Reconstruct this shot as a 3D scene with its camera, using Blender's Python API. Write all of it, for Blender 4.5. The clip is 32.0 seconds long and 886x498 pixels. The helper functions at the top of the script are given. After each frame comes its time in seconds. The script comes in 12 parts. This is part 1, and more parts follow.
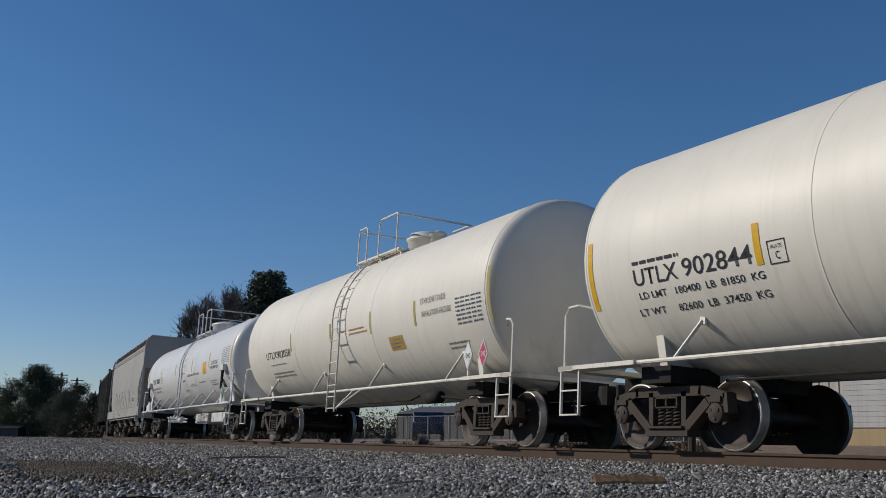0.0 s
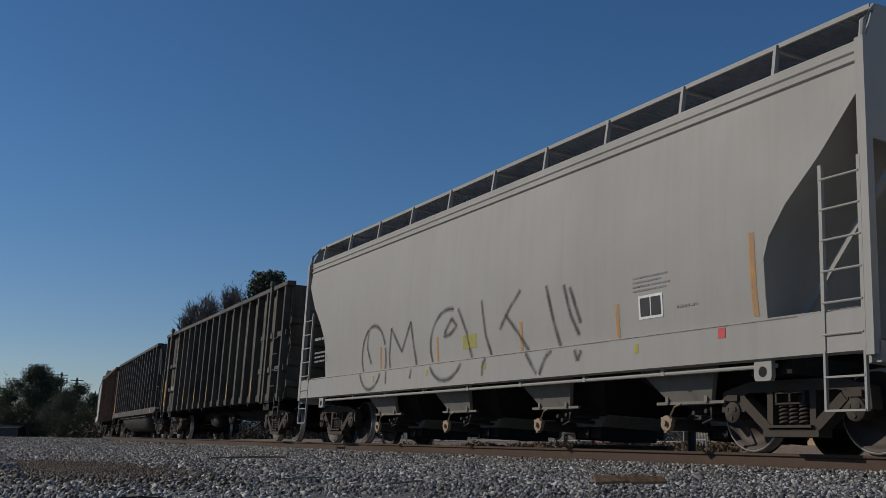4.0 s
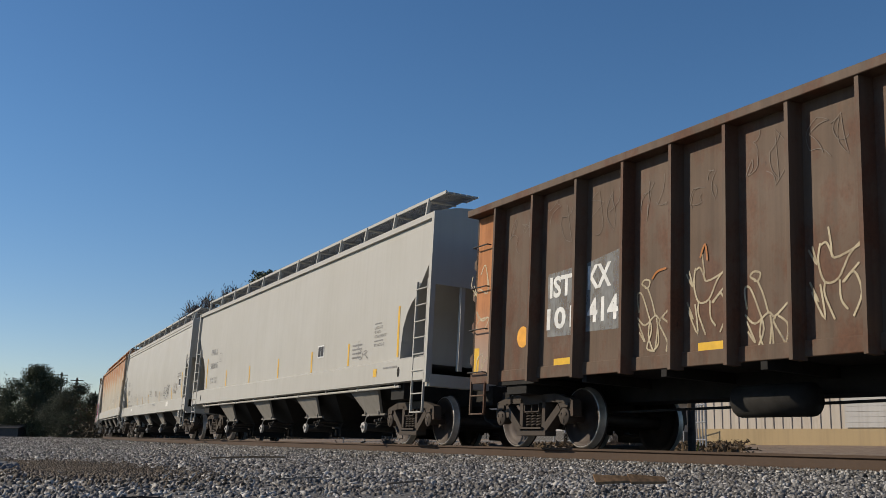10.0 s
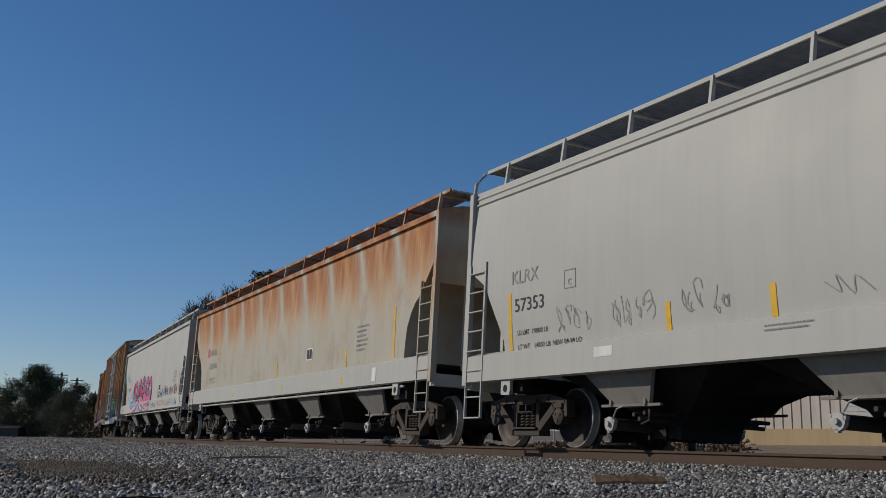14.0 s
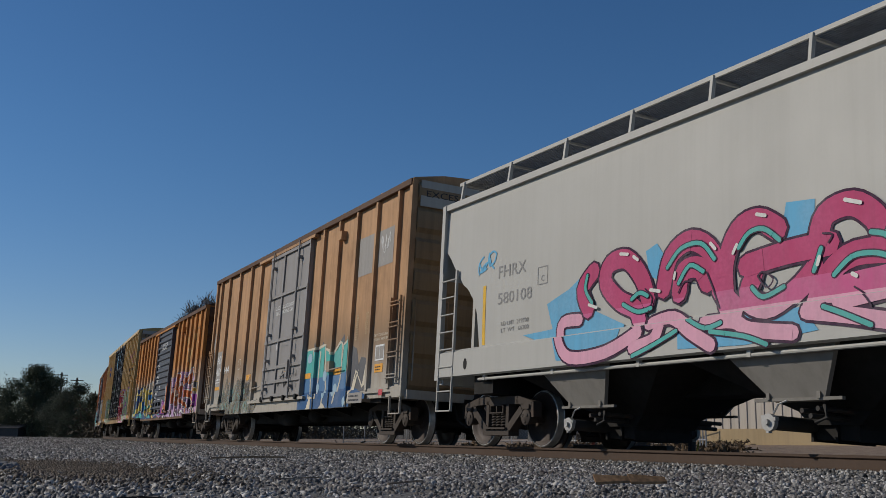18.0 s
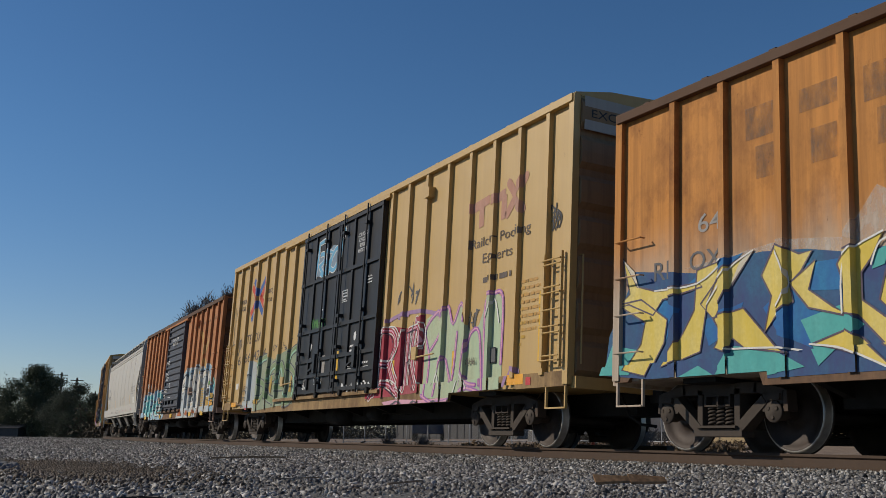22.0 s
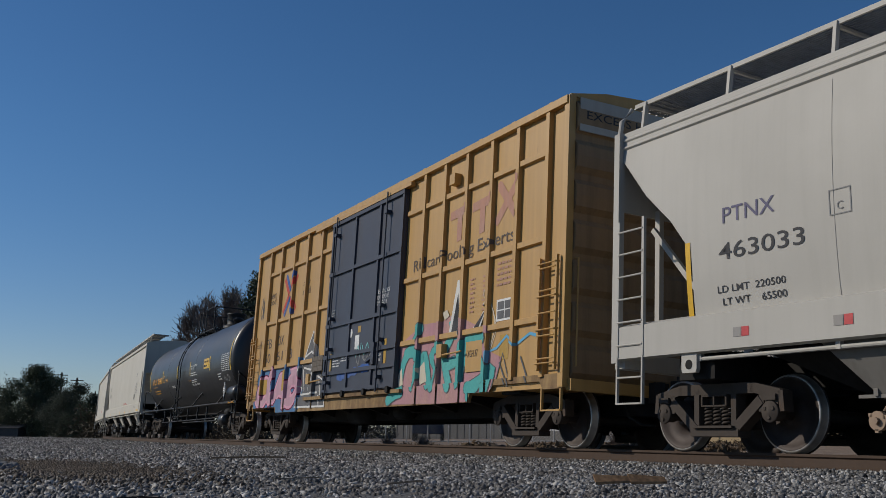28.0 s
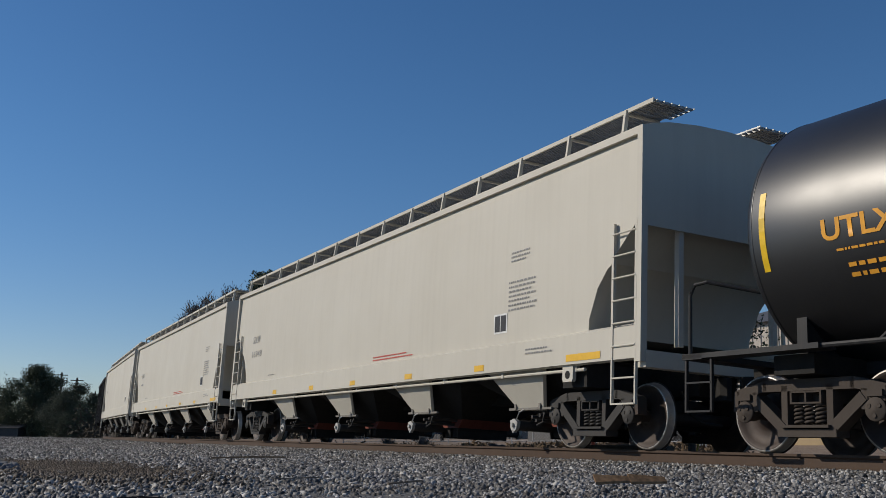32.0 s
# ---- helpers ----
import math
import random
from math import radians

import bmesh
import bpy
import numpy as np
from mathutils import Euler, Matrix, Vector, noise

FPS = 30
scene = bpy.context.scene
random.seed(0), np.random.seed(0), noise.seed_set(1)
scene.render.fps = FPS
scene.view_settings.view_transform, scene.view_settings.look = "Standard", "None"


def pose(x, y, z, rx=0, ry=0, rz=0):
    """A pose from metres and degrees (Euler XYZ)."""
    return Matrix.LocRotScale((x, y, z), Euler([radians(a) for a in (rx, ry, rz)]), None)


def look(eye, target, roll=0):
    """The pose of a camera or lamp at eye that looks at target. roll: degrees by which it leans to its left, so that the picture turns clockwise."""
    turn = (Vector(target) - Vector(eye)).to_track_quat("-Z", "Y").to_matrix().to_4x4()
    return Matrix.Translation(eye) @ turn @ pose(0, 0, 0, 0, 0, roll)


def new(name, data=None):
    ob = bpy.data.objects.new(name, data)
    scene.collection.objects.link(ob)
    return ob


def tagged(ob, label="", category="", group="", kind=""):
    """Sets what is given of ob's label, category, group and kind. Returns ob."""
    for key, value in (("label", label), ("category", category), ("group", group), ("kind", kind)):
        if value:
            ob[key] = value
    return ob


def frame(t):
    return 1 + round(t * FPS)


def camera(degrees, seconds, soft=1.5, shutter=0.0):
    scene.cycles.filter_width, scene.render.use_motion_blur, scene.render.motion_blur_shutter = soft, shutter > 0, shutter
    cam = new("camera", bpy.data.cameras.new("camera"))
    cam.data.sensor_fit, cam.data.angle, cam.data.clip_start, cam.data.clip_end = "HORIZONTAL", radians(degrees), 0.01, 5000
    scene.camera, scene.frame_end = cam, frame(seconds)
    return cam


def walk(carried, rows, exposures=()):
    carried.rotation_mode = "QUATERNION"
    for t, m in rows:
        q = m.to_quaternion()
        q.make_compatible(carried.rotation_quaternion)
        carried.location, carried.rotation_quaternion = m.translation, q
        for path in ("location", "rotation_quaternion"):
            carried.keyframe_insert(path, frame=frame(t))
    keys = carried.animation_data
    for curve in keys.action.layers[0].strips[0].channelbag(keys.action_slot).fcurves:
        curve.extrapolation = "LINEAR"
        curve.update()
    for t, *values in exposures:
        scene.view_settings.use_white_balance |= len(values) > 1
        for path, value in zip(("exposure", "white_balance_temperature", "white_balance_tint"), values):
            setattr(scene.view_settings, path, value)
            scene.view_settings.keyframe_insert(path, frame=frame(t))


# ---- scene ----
# ---------- track line, camera and light ----------
CURVE = 0.00205            # 1/m, the track bends away from the camera
DIST = 9.99                # track centre from the camera, square to the rails
CANT = 2.42                # degrees, the near rail stands higher
SPEEDS = [(0.0, 10.343), (8.0, 10.004), (16.0, 9.909), (24.0, 9.513), (32.0, 9.164)]
EYE = Vector((0, 0, 0.127))

cam = camera(48.03, 32.0, soft=0.6)
YAW, PITCH, ROLL = 60.544, 10.881, 0.857
AHEAD = Vector((-math.sin(radians(YAW)) * math.cos(radians(PITCH)), math.cos(radians(YAW)) * math.cos(radians(PITCH)), math.sin(radians(PITCH))))
STAND = look(EYE, EYE + AHEAD, ROLL)
walk(cam, [(0.0, STAND), (32.0, STAND)], exposures=[(0.0, 0.0, 6450, 10), (2.0, -0.15, 6500, 10), (4.0, -0.20, 6550, 10), (6.0, 0.0, 6900, 10), (9.0, 0.5, 7250, 11), (11.0, 0.28, 7000, 10), (13.0, 0.05, 6600, 10), (14.0, -0.06, 6550, 10), (18.0, -0.08, 6500, 10), (20.0, 0.05, 6600, 10), (22.0, 0.08, 6800, 10), (23.0, -0.01, 6450, 10), (24.0, -0.05, 6450, 10), (28.0, -0.14, 6380, 10), (29.0, -0.06, 6230, 10), (30.0, 0.03, 6200, 10), (31.0, 0.11, 6480, 10), (32.0, 0.15, 6550, 10)])

SUN_EL, SUN_AZ = 30.0, 40.0   # height, and turn from square to the track towards the far end of the train
to_sun = Vector((-math.sin(radians(SUN_AZ)) * math.cos(radians(SUN_EL)), -math.cos(radians(SUN_AZ)) * math.cos(radians(SUN_EL)), math.sin(radians(SUN_EL))))
sun = new("sun", bpy.data.lights.new("sun", "SUN"))
sun.data.energy, sun.data.angle, sun.data.color = 3.2, radians(0.53), (1.0, 0.92, 0.80)
sun.matrix_world = look((0, 0, 60), Vector((0, 0, 60)) - to_sun)

world = bpy.data.worlds.new("sky")
scene.world = world
world.use_nodes = True
wn, wl = world.node_tree.nodes, world.node_tree.links
wn.clear()
sky = wn.new("ShaderNodeTexSky")
sky.sky_type, sky.sun_disc = "NISHITA", False
sky.sun_elevation, sky.sun_rotation = radians(SUN_EL), math.atan2(to_sun.x, to_sun.y)
sky.altitude, sky.air_density, sky.dust_density, sky.ozone_density = 300, 0.9, 0.15, 1.0
back = wn.new("ShaderNodeBackground")
back.inputs["Strength"].default_value = 0.07
out = wn.new("ShaderNodeOutputWorld")
deep = wn.new("ShaderNodeHueSaturation")
deep.inputs["Saturation"].default_value = 1.22
wl.new(sky.outputs["Color"], deep.inputs["Color"])
tint = wn.new("ShaderNodeMix")
tint.data_type, tint.blend_type = "RGBA", "MULTIPLY"
tint.inputs[0].default_value = 1.0
# the haze near the horizon is greyer than the clear sky above
up = wn.new("ShaderNodeTexCoord")
high = wn.new("ShaderNodeSeparateXYZ")
wl.new(up.outputs["Generated"], high.inputs[0])
haze = wn.new("ShaderNodeMapRange")
haze.interpolation_type = "SMOOTHSTEP"
haze.inputs["From Min"].default_value, haze.inputs["From Max"].default_value = -0.05, 0.32
wl.new(high.outputs["Z"], haze.inputs[0])
cast = wn.new("ShaderNodeMix")
cast.data_type = "RGBA"
cast.inputs[6].default_value, cast.inputs[7].default_value = (0.76, 0.80, 1.0, 1), (0.77, 0.975, 1.15, 1)
wl.new(haze.outputs[0], cast.inputs[0])
wl.new(cast.outputs[2], tint.inputs[7])
wl.new(deep.outputs[0], tint.inputs[6])
wl.new(tint.outputs[2], back.inputs["Color"])
wl.new(back.outputs[0], out.inputs[0])


def along(s, lat=0.0, z=0.0):
    """A point beside the track: s metres along it, lat towards the camera, z above the rails' mean level (canted)."""
    a = CURVE * s
    c = radians(CANT)
    lat, z = lat * math.cos(c) - z * math.sin(c), z * math.cos(c) + lat * math.sin(c)
    return Vector((math.sin(a) / CURVE + math.sin(a) * lat, DIST + (1 - math.cos(a)) / CURVE - math.cos(a) * lat, z))


def level(s, lat, z):
    """The same without the cant, for the ground."""
    a = CURVE * s
    return Vector((math.sin(a) / CURVE + math.sin(a) * lat, DIST + (1 - math.cos(a)) / CURVE - math.cos(a) * lat, z))


def travelled(t):
    d = 0.0
    for (t0, v0), (t1, v1) in zip(SPEEDS, SPEEDS[1:]):
        if t <= t0:
            break
        u = min(t, t1)
        v = v0 + (v1 - v0) * (u - t0) / (t1 - t0)
        d += (v0 + v) / 2 * (u - t0)
    return d


def on_track(s, half):
    """The pose of a car whose bogies stand half metres before and behind s."""
    p, q = along(s - half), along(s + half)
    d = q - p
    return Matrix.Translation((p + q) / 2) @ Matrix.Rotation(math.atan2(d.y, d.x), 4, "Z") @ Matrix.Rotation(radians(-CANT), 4, "X")
# ---------- materials ----------
def shade(name):
    m = bpy.data.materials.new(name)
    m.use_nodes = True
    t = m.node_tree
    return m, t.nodes, t.links, t.nodes["Principled BSDF"]


def node(ns, kind, **kw):
    n = ns.new(kind)
    for k, v in kw.items():
        if k in n.inputs:
            n.inputs[k].default_value = v
    return n


def mapped(ns, ls, scale):
    c = ns.new("ShaderNodeTexCoord")
    m = ns.new("ShaderNodeMapping")
    m.inputs["Scale"].default_value = scale
    ls.new(c.outputs["Object"], m.inputs["Vector"])
    return m.outputs[0]


def noise_fac(ns, ls, scale, size, detail=5, lo=0.4, hi=0.65, rough=0.6):
    n = node(ns, "ShaderNodeTexNoise", Scale=size, Detail=detail, Roughness=rough)
    ls.new(mapped(ns, ls, scale), n.inputs["Vector"])
    r = ns.new("ShaderNodeMapRange")
    r.inputs["From Min"].default_value, r.inputs["From Max"].default_value = lo, hi
    ls.new(n.outputs[0], r.inputs[0])
    return r.outputs[0]


def blend(ns, ls, fac, a, b, amount=1.0, kind="MIX"):
    """Mix of two colours (values or sockets) by a factor socket times an amount."""
    m = ns.new("ShaderNodeMix")
    m.data_type, m.blend_type = "RGBA", kind
    if amount != 1.0:
        k = ns.new("ShaderNodeMath")
        k.operation = "MULTIPLY"
        ls.new(fac, k.inputs[0])
        k.inputs[1].default_value = amount
        fac = k.outputs[0]
    ls.new(fac, m.inputs[0])
    for v, i in ((a, 6), (b, 7)):
        if isinstance(v, tuple):
            m.inputs[i].default_value = (*v, 1)
        else:
            ls.new(v, m.inputs[i])
    return m.outputs[2]


def relief(ns, ls, bsdf, fac, depth, strength=0.5):
    b = ns.new("ShaderNodeBump")
    b.inputs["Distance"].default_value, b.inputs["Strength"].default_value = depth, strength
    ls.new(fac, b.inputs["Height"])
    ls.new(b.outputs[0], bsdf.inputs["Normal"])


def paint(name, base, dirt=(0.16, 0.13, 0.10), dirty=0.35, rust=0.0, rust_colour=(0.20, 0.065, 0.022), rough=0.45, streak=0.3, metal=0.0, bump=0.004, rust_lo=0.56, rust_hi=0.66, fade=(), spec=0.22, chips=0.0):
    """Weathered paint on steel: cloudy fading, streaks that run down, a faint grain, and rust. fade: (colour, full height, end height, panel pitch) of worn bands."""
    m, ns, ls, b = shade(name)
    cloud = noise_fac(ns, ls, (1, 1, 1), 0.45, 4, 0.30, 0.75)
    fine = noise_fac(ns, ls, (1, 1, 1), 22.0, 4, 0.35, 0.85)
    runs = noise_fac(ns, ls, (5.0, 5.0, 0.22), 1.3, 5, 0.46, 0.80)
    col = blend(ns, ls, cloud, base, tuple(x * 0.84 + y * 0.04 for x, y in zip(base, dirt)), 0.6)
    col = blend(ns, ls, runs, col, dirt, streak)
    col = blend(ns, ls, fine, col, dirt, dirty * 0.25)
    if rust:
        spots = noise_fac(ns, ls, (1.6, 1.6, 0.9), 0.9, 9, rust_lo, rust_hi, 0.7)
        tint = blend(ns, ls, fine, rust_colour, tuple(x * 0.55 for x in rust_colour))
        col = blend(ns, ls, spots, col, tint, rust)
    for tone, full, stop, pitch in fade:
        c = ns.new("ShaderNodeTexCoord")
        sep = ns.new("ShaderNodeSeparateXYZ")
        ls.new(c.outputs["Object"], sep.inputs[0])
        r = ns.new("ShaderNodeMapRange")
        r.inputs["From Min"].default_value, r.inputs["From Max"].default_value = stop, full
        ls.new(sep.outputs["Z"], r.inputs[0])
        ragged = noise_fac(ns, ls, (1.8, 1.8, 0.5), 1.0, 6, 0.25, 0.75, 0.65)
        k = node(ns, "ShaderNodeMath")
        k.operation = "ADD"
        ls.new(r.outputs[0], k.inputs[0])
        ls.new(ragged, k.inputs[1])
        r2 = ns.new("ShaderNodeMapRange")
        r2.inputs["From Min"].default_value, r2.inputs["From Max"].default_value = 0.55, 1.25
        ls.new(k.outputs[0], r2.inputs[0])
        k2 = node(ns, "ShaderNodeMath")
        k2.operation = "MULTIPLY"
        ls.new(r2.outputs[0], k2.inputs[0])
        ls.new(r.outputs[0], k2.inputs[1])
        k2.use_clamp = True
        if pitch:
            # gathers in the middle of each panel
            sn = node(ns, "ShaderNodeMath")
            sn.operation = "MULTIPLY_ADD"
            sn.inputs[1].default_value, sn.inputs[2].default_value = math.pi / pitch, 0.4
            lean = node(ns, "ShaderNodeMath")
            lean.operation = "MULTIPLY_ADD"
            lean.inputs[1].default_value = 0.45
            ls.new(sep.outputs["Z"], lean.inputs[0])
            ls.new(sep.outputs["X"], lean.inputs[2])
            ls.new(lean.outputs[0], sn.inputs[0])
            s1 = node(ns, "ShaderNodeMath")
            s1.operation = "SINE"
            ls.new(sn.outputs[0], s1.inputs[0])
            s2 = node(ns, "ShaderNodeMath")
            s2.operation = "ABSOLUTE"
            ls.new(s1.outputs[0], s2.inputs[0])
            r3 = ns.new("ShaderNodeMapRange")
            r3.inputs["From Min"].default_value, r3.inputs["From Max"].default_value = 0.12, 0.72
            ls.new(s2.outputs[0], r3.inputs[0])
            k3 = node(ns, "ShaderNodeMath")
            k3.operation = "MULTIPLY"
            ls.new(k2.outputs[0], k3.inputs[0])
            ls.new(r3.outputs[0], k3.inputs[1])
            # broken into runs that creep down from the eave
            drips = noise_fac(ns, ls, (4.2, 4.2, 0.45), 1.5, 7, 0.34, 0.62, 0.72)
            r4 = ns.new("ShaderNodeMapRange")
            r4.inputs["To Min"].default_value, r4.inputs["To Max"].default_value = 0.35, 1.0
            ls.new(drips, r4.inputs[0])
            k4 = node(ns, "ShaderNodeMath")
            k4.operation = "MULTIPLY"
            ls.new(k3.outputs[0], k4.inputs[0])
            ls.new(r4.outputs[0], k4.inputs[1])
            k2 = k4
        col = blend(ns, ls, k2.outputs[0], col, tone)
    if chips:
        fleck = noise_fac(ns, ls, (1, 1, 0.45), 7.0, 8, 0.66, 0.72, 0.7)
        col = blend(ns, ls, fleck, col, tuple(x * 0.35 for x in dirt), chips)
        veil = noise_fac(ns, ls, (2.6, 2.6, 0.10), 2.4, 7, 0.44, 0.72, 0.65)
        col = blend(ns, ls, veil, col, tuple(x * 0.8 for x in dirt), chips * 0.5)
    ls.new(col, b.inputs["Base Color"])
    r = ns.new("ShaderNodeMapRange")
    r.inputs["To Min"].default_value, r.inputs["To Max"].default_value = rough, min(1, rough + 0.18)
    ls.new(cloud, r.inputs[0])
    ls.new(r.outputs[0], b.inputs["Roughness"])
    b.inputs["Metallic"].default_value = metal
    b.inputs["Specular IOR Level"].default_value = spec
    if bump:
        dents = noise_fac(ns, ls, (1, 1, 1), 0.9, 1.5, 0.2, 0.8)
        relief(ns, ls, b, dents, bump * 5, 0.35)
    return m


def plain(name, base, rough=0.5, metal=0.0, vary=0.25, size=6.0, spec=0.3):
    m, ns, ls, b = shade(name)
    f = noise_fac(ns, ls, (1, 1, 1), size, 6, 0.35, 0.7)
    ls.new(blend(ns, ls, f, base, tuple(x * (1 - vary) for x in base)), b.inputs["Base Color"])
    b.inputs["Roughness"].default_value, b.inputs["Metallic"].default_value = rough, metal
    b.inputs["Specular IOR Level"].default_value = spec
    relief(ns, ls, b, f, 0.004, 0.3)
    return m


def gloss_paint(name, base, dirt, dirty, rough, spec=0.5):
    """Even tank paint: faint clouding and thin runs, smooth gloss."""
    m, ns, ls, b = shade(name)
    cloud = noise_fac(ns, ls, (1, 1, 1), 0.7, 5, 0.3, 0.8)
    runs = noise_fac(ns, ls, (6.0, 1.0, 0.3), 1.5, 6, 0.5, 0.8)
    speck = noise_fac(ns, ls, (1, 1, 1), 14.0, 6, 0.62, 0.8)
    col = blend(ns, ls, cloud, base, tuple(x * 0.86 for x in base))
    col = blend(ns, ls, runs, col, dirt, dirty)
    col = blend(ns, ls, speck, col, dirt, dirty)
    # grime splashed up over the belly; on pale paint it also stands for shade
    c = ns.new("ShaderNodeTexCoord")
    sep = ns.new("ShaderNodeSeparateXYZ")
    ls.new(c.outputs["Object"], sep.inputs[0])
    r = ns.new("ShaderNodeMapRange")
    r.inputs["From Min"].default_value, r.inputs["From Max"].default_value = 2.1, 1.2
    ls.new(sep.outputs["Z"], r.inputs[0])
    k = ns.new("ShaderNodeMath")
    k.operation = "MULTIPLY"
    ls.new(r.outputs[0], k.inputs[0])
    ls.new(runs, k.inputs[1])
    col = blend(ns, ls, k.outputs[0], col, dirt, min(1, dirty * 4))
    ls.new(col, b.inputs["Base Color"])
    r2 = ns.new("ShaderNodeMapRange")
    r2.inputs["To Min"].default_value, r2.inputs["To Max"].default_value = rough, rough + 0.08
    ls.new(cloud, r2.inputs[0])
    ls.new(r2.outputs[0], b.inputs["Roughness"])
    b.inputs["Specular IOR Level"].default_value = spec
    return m


WHITE_PAINT = gloss_paint("cream_tank_paint", (0.74, 0.695, 0.605), (0.28, 0.225, 0.16), 0.13, 0.50)
# dirt tone kept dark so the belly also carries the shadow below the barrel
WHITE_PAINT_2 = gloss_paint("white_tank_paint", (0.66, 0.65, 0.63), (0.17, 0.15, 0.125), 0.09, 0.36)
BLACK_PAINT = gloss_paint("black_tank_paint", (0.009, 0.009, 0.010), (0.05, 0.046, 0.042), 0.04, 0.37, 0.75)
BLACK_TRIM = paint("black_trim_paint", (0.02, 0.02, 0.021), dirt=(0.08, 0.07, 0.06), dirty=0.2, rough=0.45)
LIGHT_GREY = paint("pale_grey_hopper_paint", (0.43, 0.42, 0.385), dirty=0.12, streak=0.10, rough=0.5, bump=0.0012, chips=0.06)
PALE_WHITE = paint("white_hopper_paint", (0.43, 0.42, 0.385), dirty=0.12, streak=0.10, rough=0.5, bump=0.0012, chips=0.08)
DULL_GREY = paint("dull_grey_hopper_paint", (0.33, 0.32, 0.30), dirty=0.15, streak=0.12, rough=0.6, bump=0.0015, chips=0.12)
CLEAN_GREY = paint("clean_grey_hopper_paint", (0.530, 0.497, 0.423), dirty=0.08, streak=0.08, rough=0.5, bump=0.001)
WARM_GREY = paint("warm_grey_hopper_paint", (0.46, 0.437, 0.39), dirty=0.1, streak=0.10, rough=0.5, bump=0.0012)
OLIVE_STEEL = paint("worn_olive_black_steel", (0.080, 0.071, 0.057), dirt=(0.20, 0.17, 0.13), dirty=0.45, rust=0.75, rust_colour=(0.042, 0.037, 0.031), rust_lo=0.46, rust_hi=0.60, rough=0.5, streak=0.4, bump=0.012, chips=0.5)
TUB_STEEL = paint("mottled_dark_grey_steel", (0.072, 0.064, 0.057), dirt=(0.15, 0.125, 0.10), dirty=0.55, rust=0.6, rust_colour=(0.026, 0.022, 0.020), rust_lo=0.5, rust_hi=0.6, rough=0.55, streak=0.4, bump=0.012, chips=0.5)
DARK_STEEL = paint("worn_dark_grey_steel", (0.026, 0.0245, 0.0235), dirt=(0.075, 0.062, 0.05), dirty=0.35, rust=0.16, rough=0.6, streak=0.45, bump=0.010, chips=0.45)
BROWN_STEEL = paint("faded_brown_steel", (0.128, 0.086, 0.060), dirt=(0.040, 0.027, 0.020), dirty=0.5, rust=0.7, rust_colour=(0.125, 0.05, 0.027), rust_lo=0.48, rust_hi=0.58, rough=0.6, streak=0.5, bump=0.02, chips=0.6)
# near-black covers underframe soot and stands in for shade under the cars
GRIME_SHADE = plain("sooty_shade_black_steel", (0.019, 0.0175, 0.016), 0.85, 0.0, 0.5)
BOGIE_STEEL = paint("rusty_cast_steel", (0.056, 0.046, 0.039), dirt=(0.115, 0.086, 0.065), dirty=0.8, rust=0.4, rust_colour=(0.14, 0.078, 0.046), rough=0.75, streak=0.2)
BOGIE_GREY = paint("greasy_cast_steel", (0.042, 0.040, 0.038), dirt=(0.10, 0.086, 0.074), dirty=0.7, rust=0.2, rough=0.65, streak=0.2)
WHEEL_STEEL = plain("brown_wheel_plate", (0.05, 0.036, 0.03), 0.6, 0.2, 0.4)
WHEEL_RIM = plain("bright_worn_wheel_rim", (0.46, 0.43, 0.39), 0.42, 0.6, 0.4)
YELLOW_MARK = plain("yellow_reflective_strip", (0.72, 0.42, 0.03), 0.4, 0.0, 0.2)
INK_BLACK = plain("black_stencil_ink", (0.03, 0.03, 0.035), 0.6)
INK_WHITE = plain("white_stencil_ink", (0.72, 0.72, 0.70), 0.6)
INK_ORANGE = plain("orange_stencil_ink", (0.78, 0.36, 0.04), 0.5)
INK_GREY = plain("faint_grey_ink", (0.26, 0.255, 0.245), 0.6)
RED_MARK = plain("red_decal", (0.55, 0.06, 0.06), 0.4)
RAIL_RUST = paint("rusty_rail_steel", (0.070, 0.047, 0.034), dirt=(0.12, 0.075, 0.05), dirty=0.8, rough=0.75, streak=0.2)
RAIL_SHINE = plain("polished_rail_head", (0.36, 0.34, 0.32), 0.28, 1.0, 0.3)
CAP_GREY = plain("grey_outlet_cap", (0.42, 0.41, 0.39), 0.6)
CAP_RUST = plain("rust_orange_outlet_cap", (0.33, 0.235, 0.16), 0.7)
GALVANISED = plain("galvanised_grating", (0.34, 0.34, 0.33), 0.5, 0.5, 0.3)


# ---------- mesh tools ----------
def box(bm, x0, x1, y0, y1, z0, z1, mat=0):
    v = [bm.verts.new(p) for p in ((x0, y0, z0), (x1, y0, z0), (x1, y1, z0), (x0, y1, z0), (x0, y0, z1), (x1, y0, z1), (x1, y1, z1), (x0, y1, z1))]
    for f in ((3, 2, 1, 0), (4, 5, 6, 7), (0, 1, 5, 4), (1, 2, 6, 5), (2, 3, 7, 6), (3, 0, 4, 7)):
        bm.faces.new([v[i] for i in f]).material_index = mat


def prism(bm, poly, axis, a, b, mat=0):
    """A solid from a polygon (anticlockwise) pushed from a to b along an axis. Polygon coordinates are the two others in order x, y, z."""
    def at(p, k):
        q = list(p)
        q.insert("xyz".index(axis), k)
        return q
    lo, hi = [bm.verts.new(at(p, a)) for p in poly], [bm.verts.new(at(p, b)) for p in poly]
    n = len(poly)
    fs = [bm.faces.new(lo), bm.faces.new(hi[::-1])]
    for i in range(n):
        fs.append(bm.faces.new((lo[i], hi[i], hi[(i + 1) % n], lo[(i + 1) % n])))
    for f in fs:
        f.material_index = mat


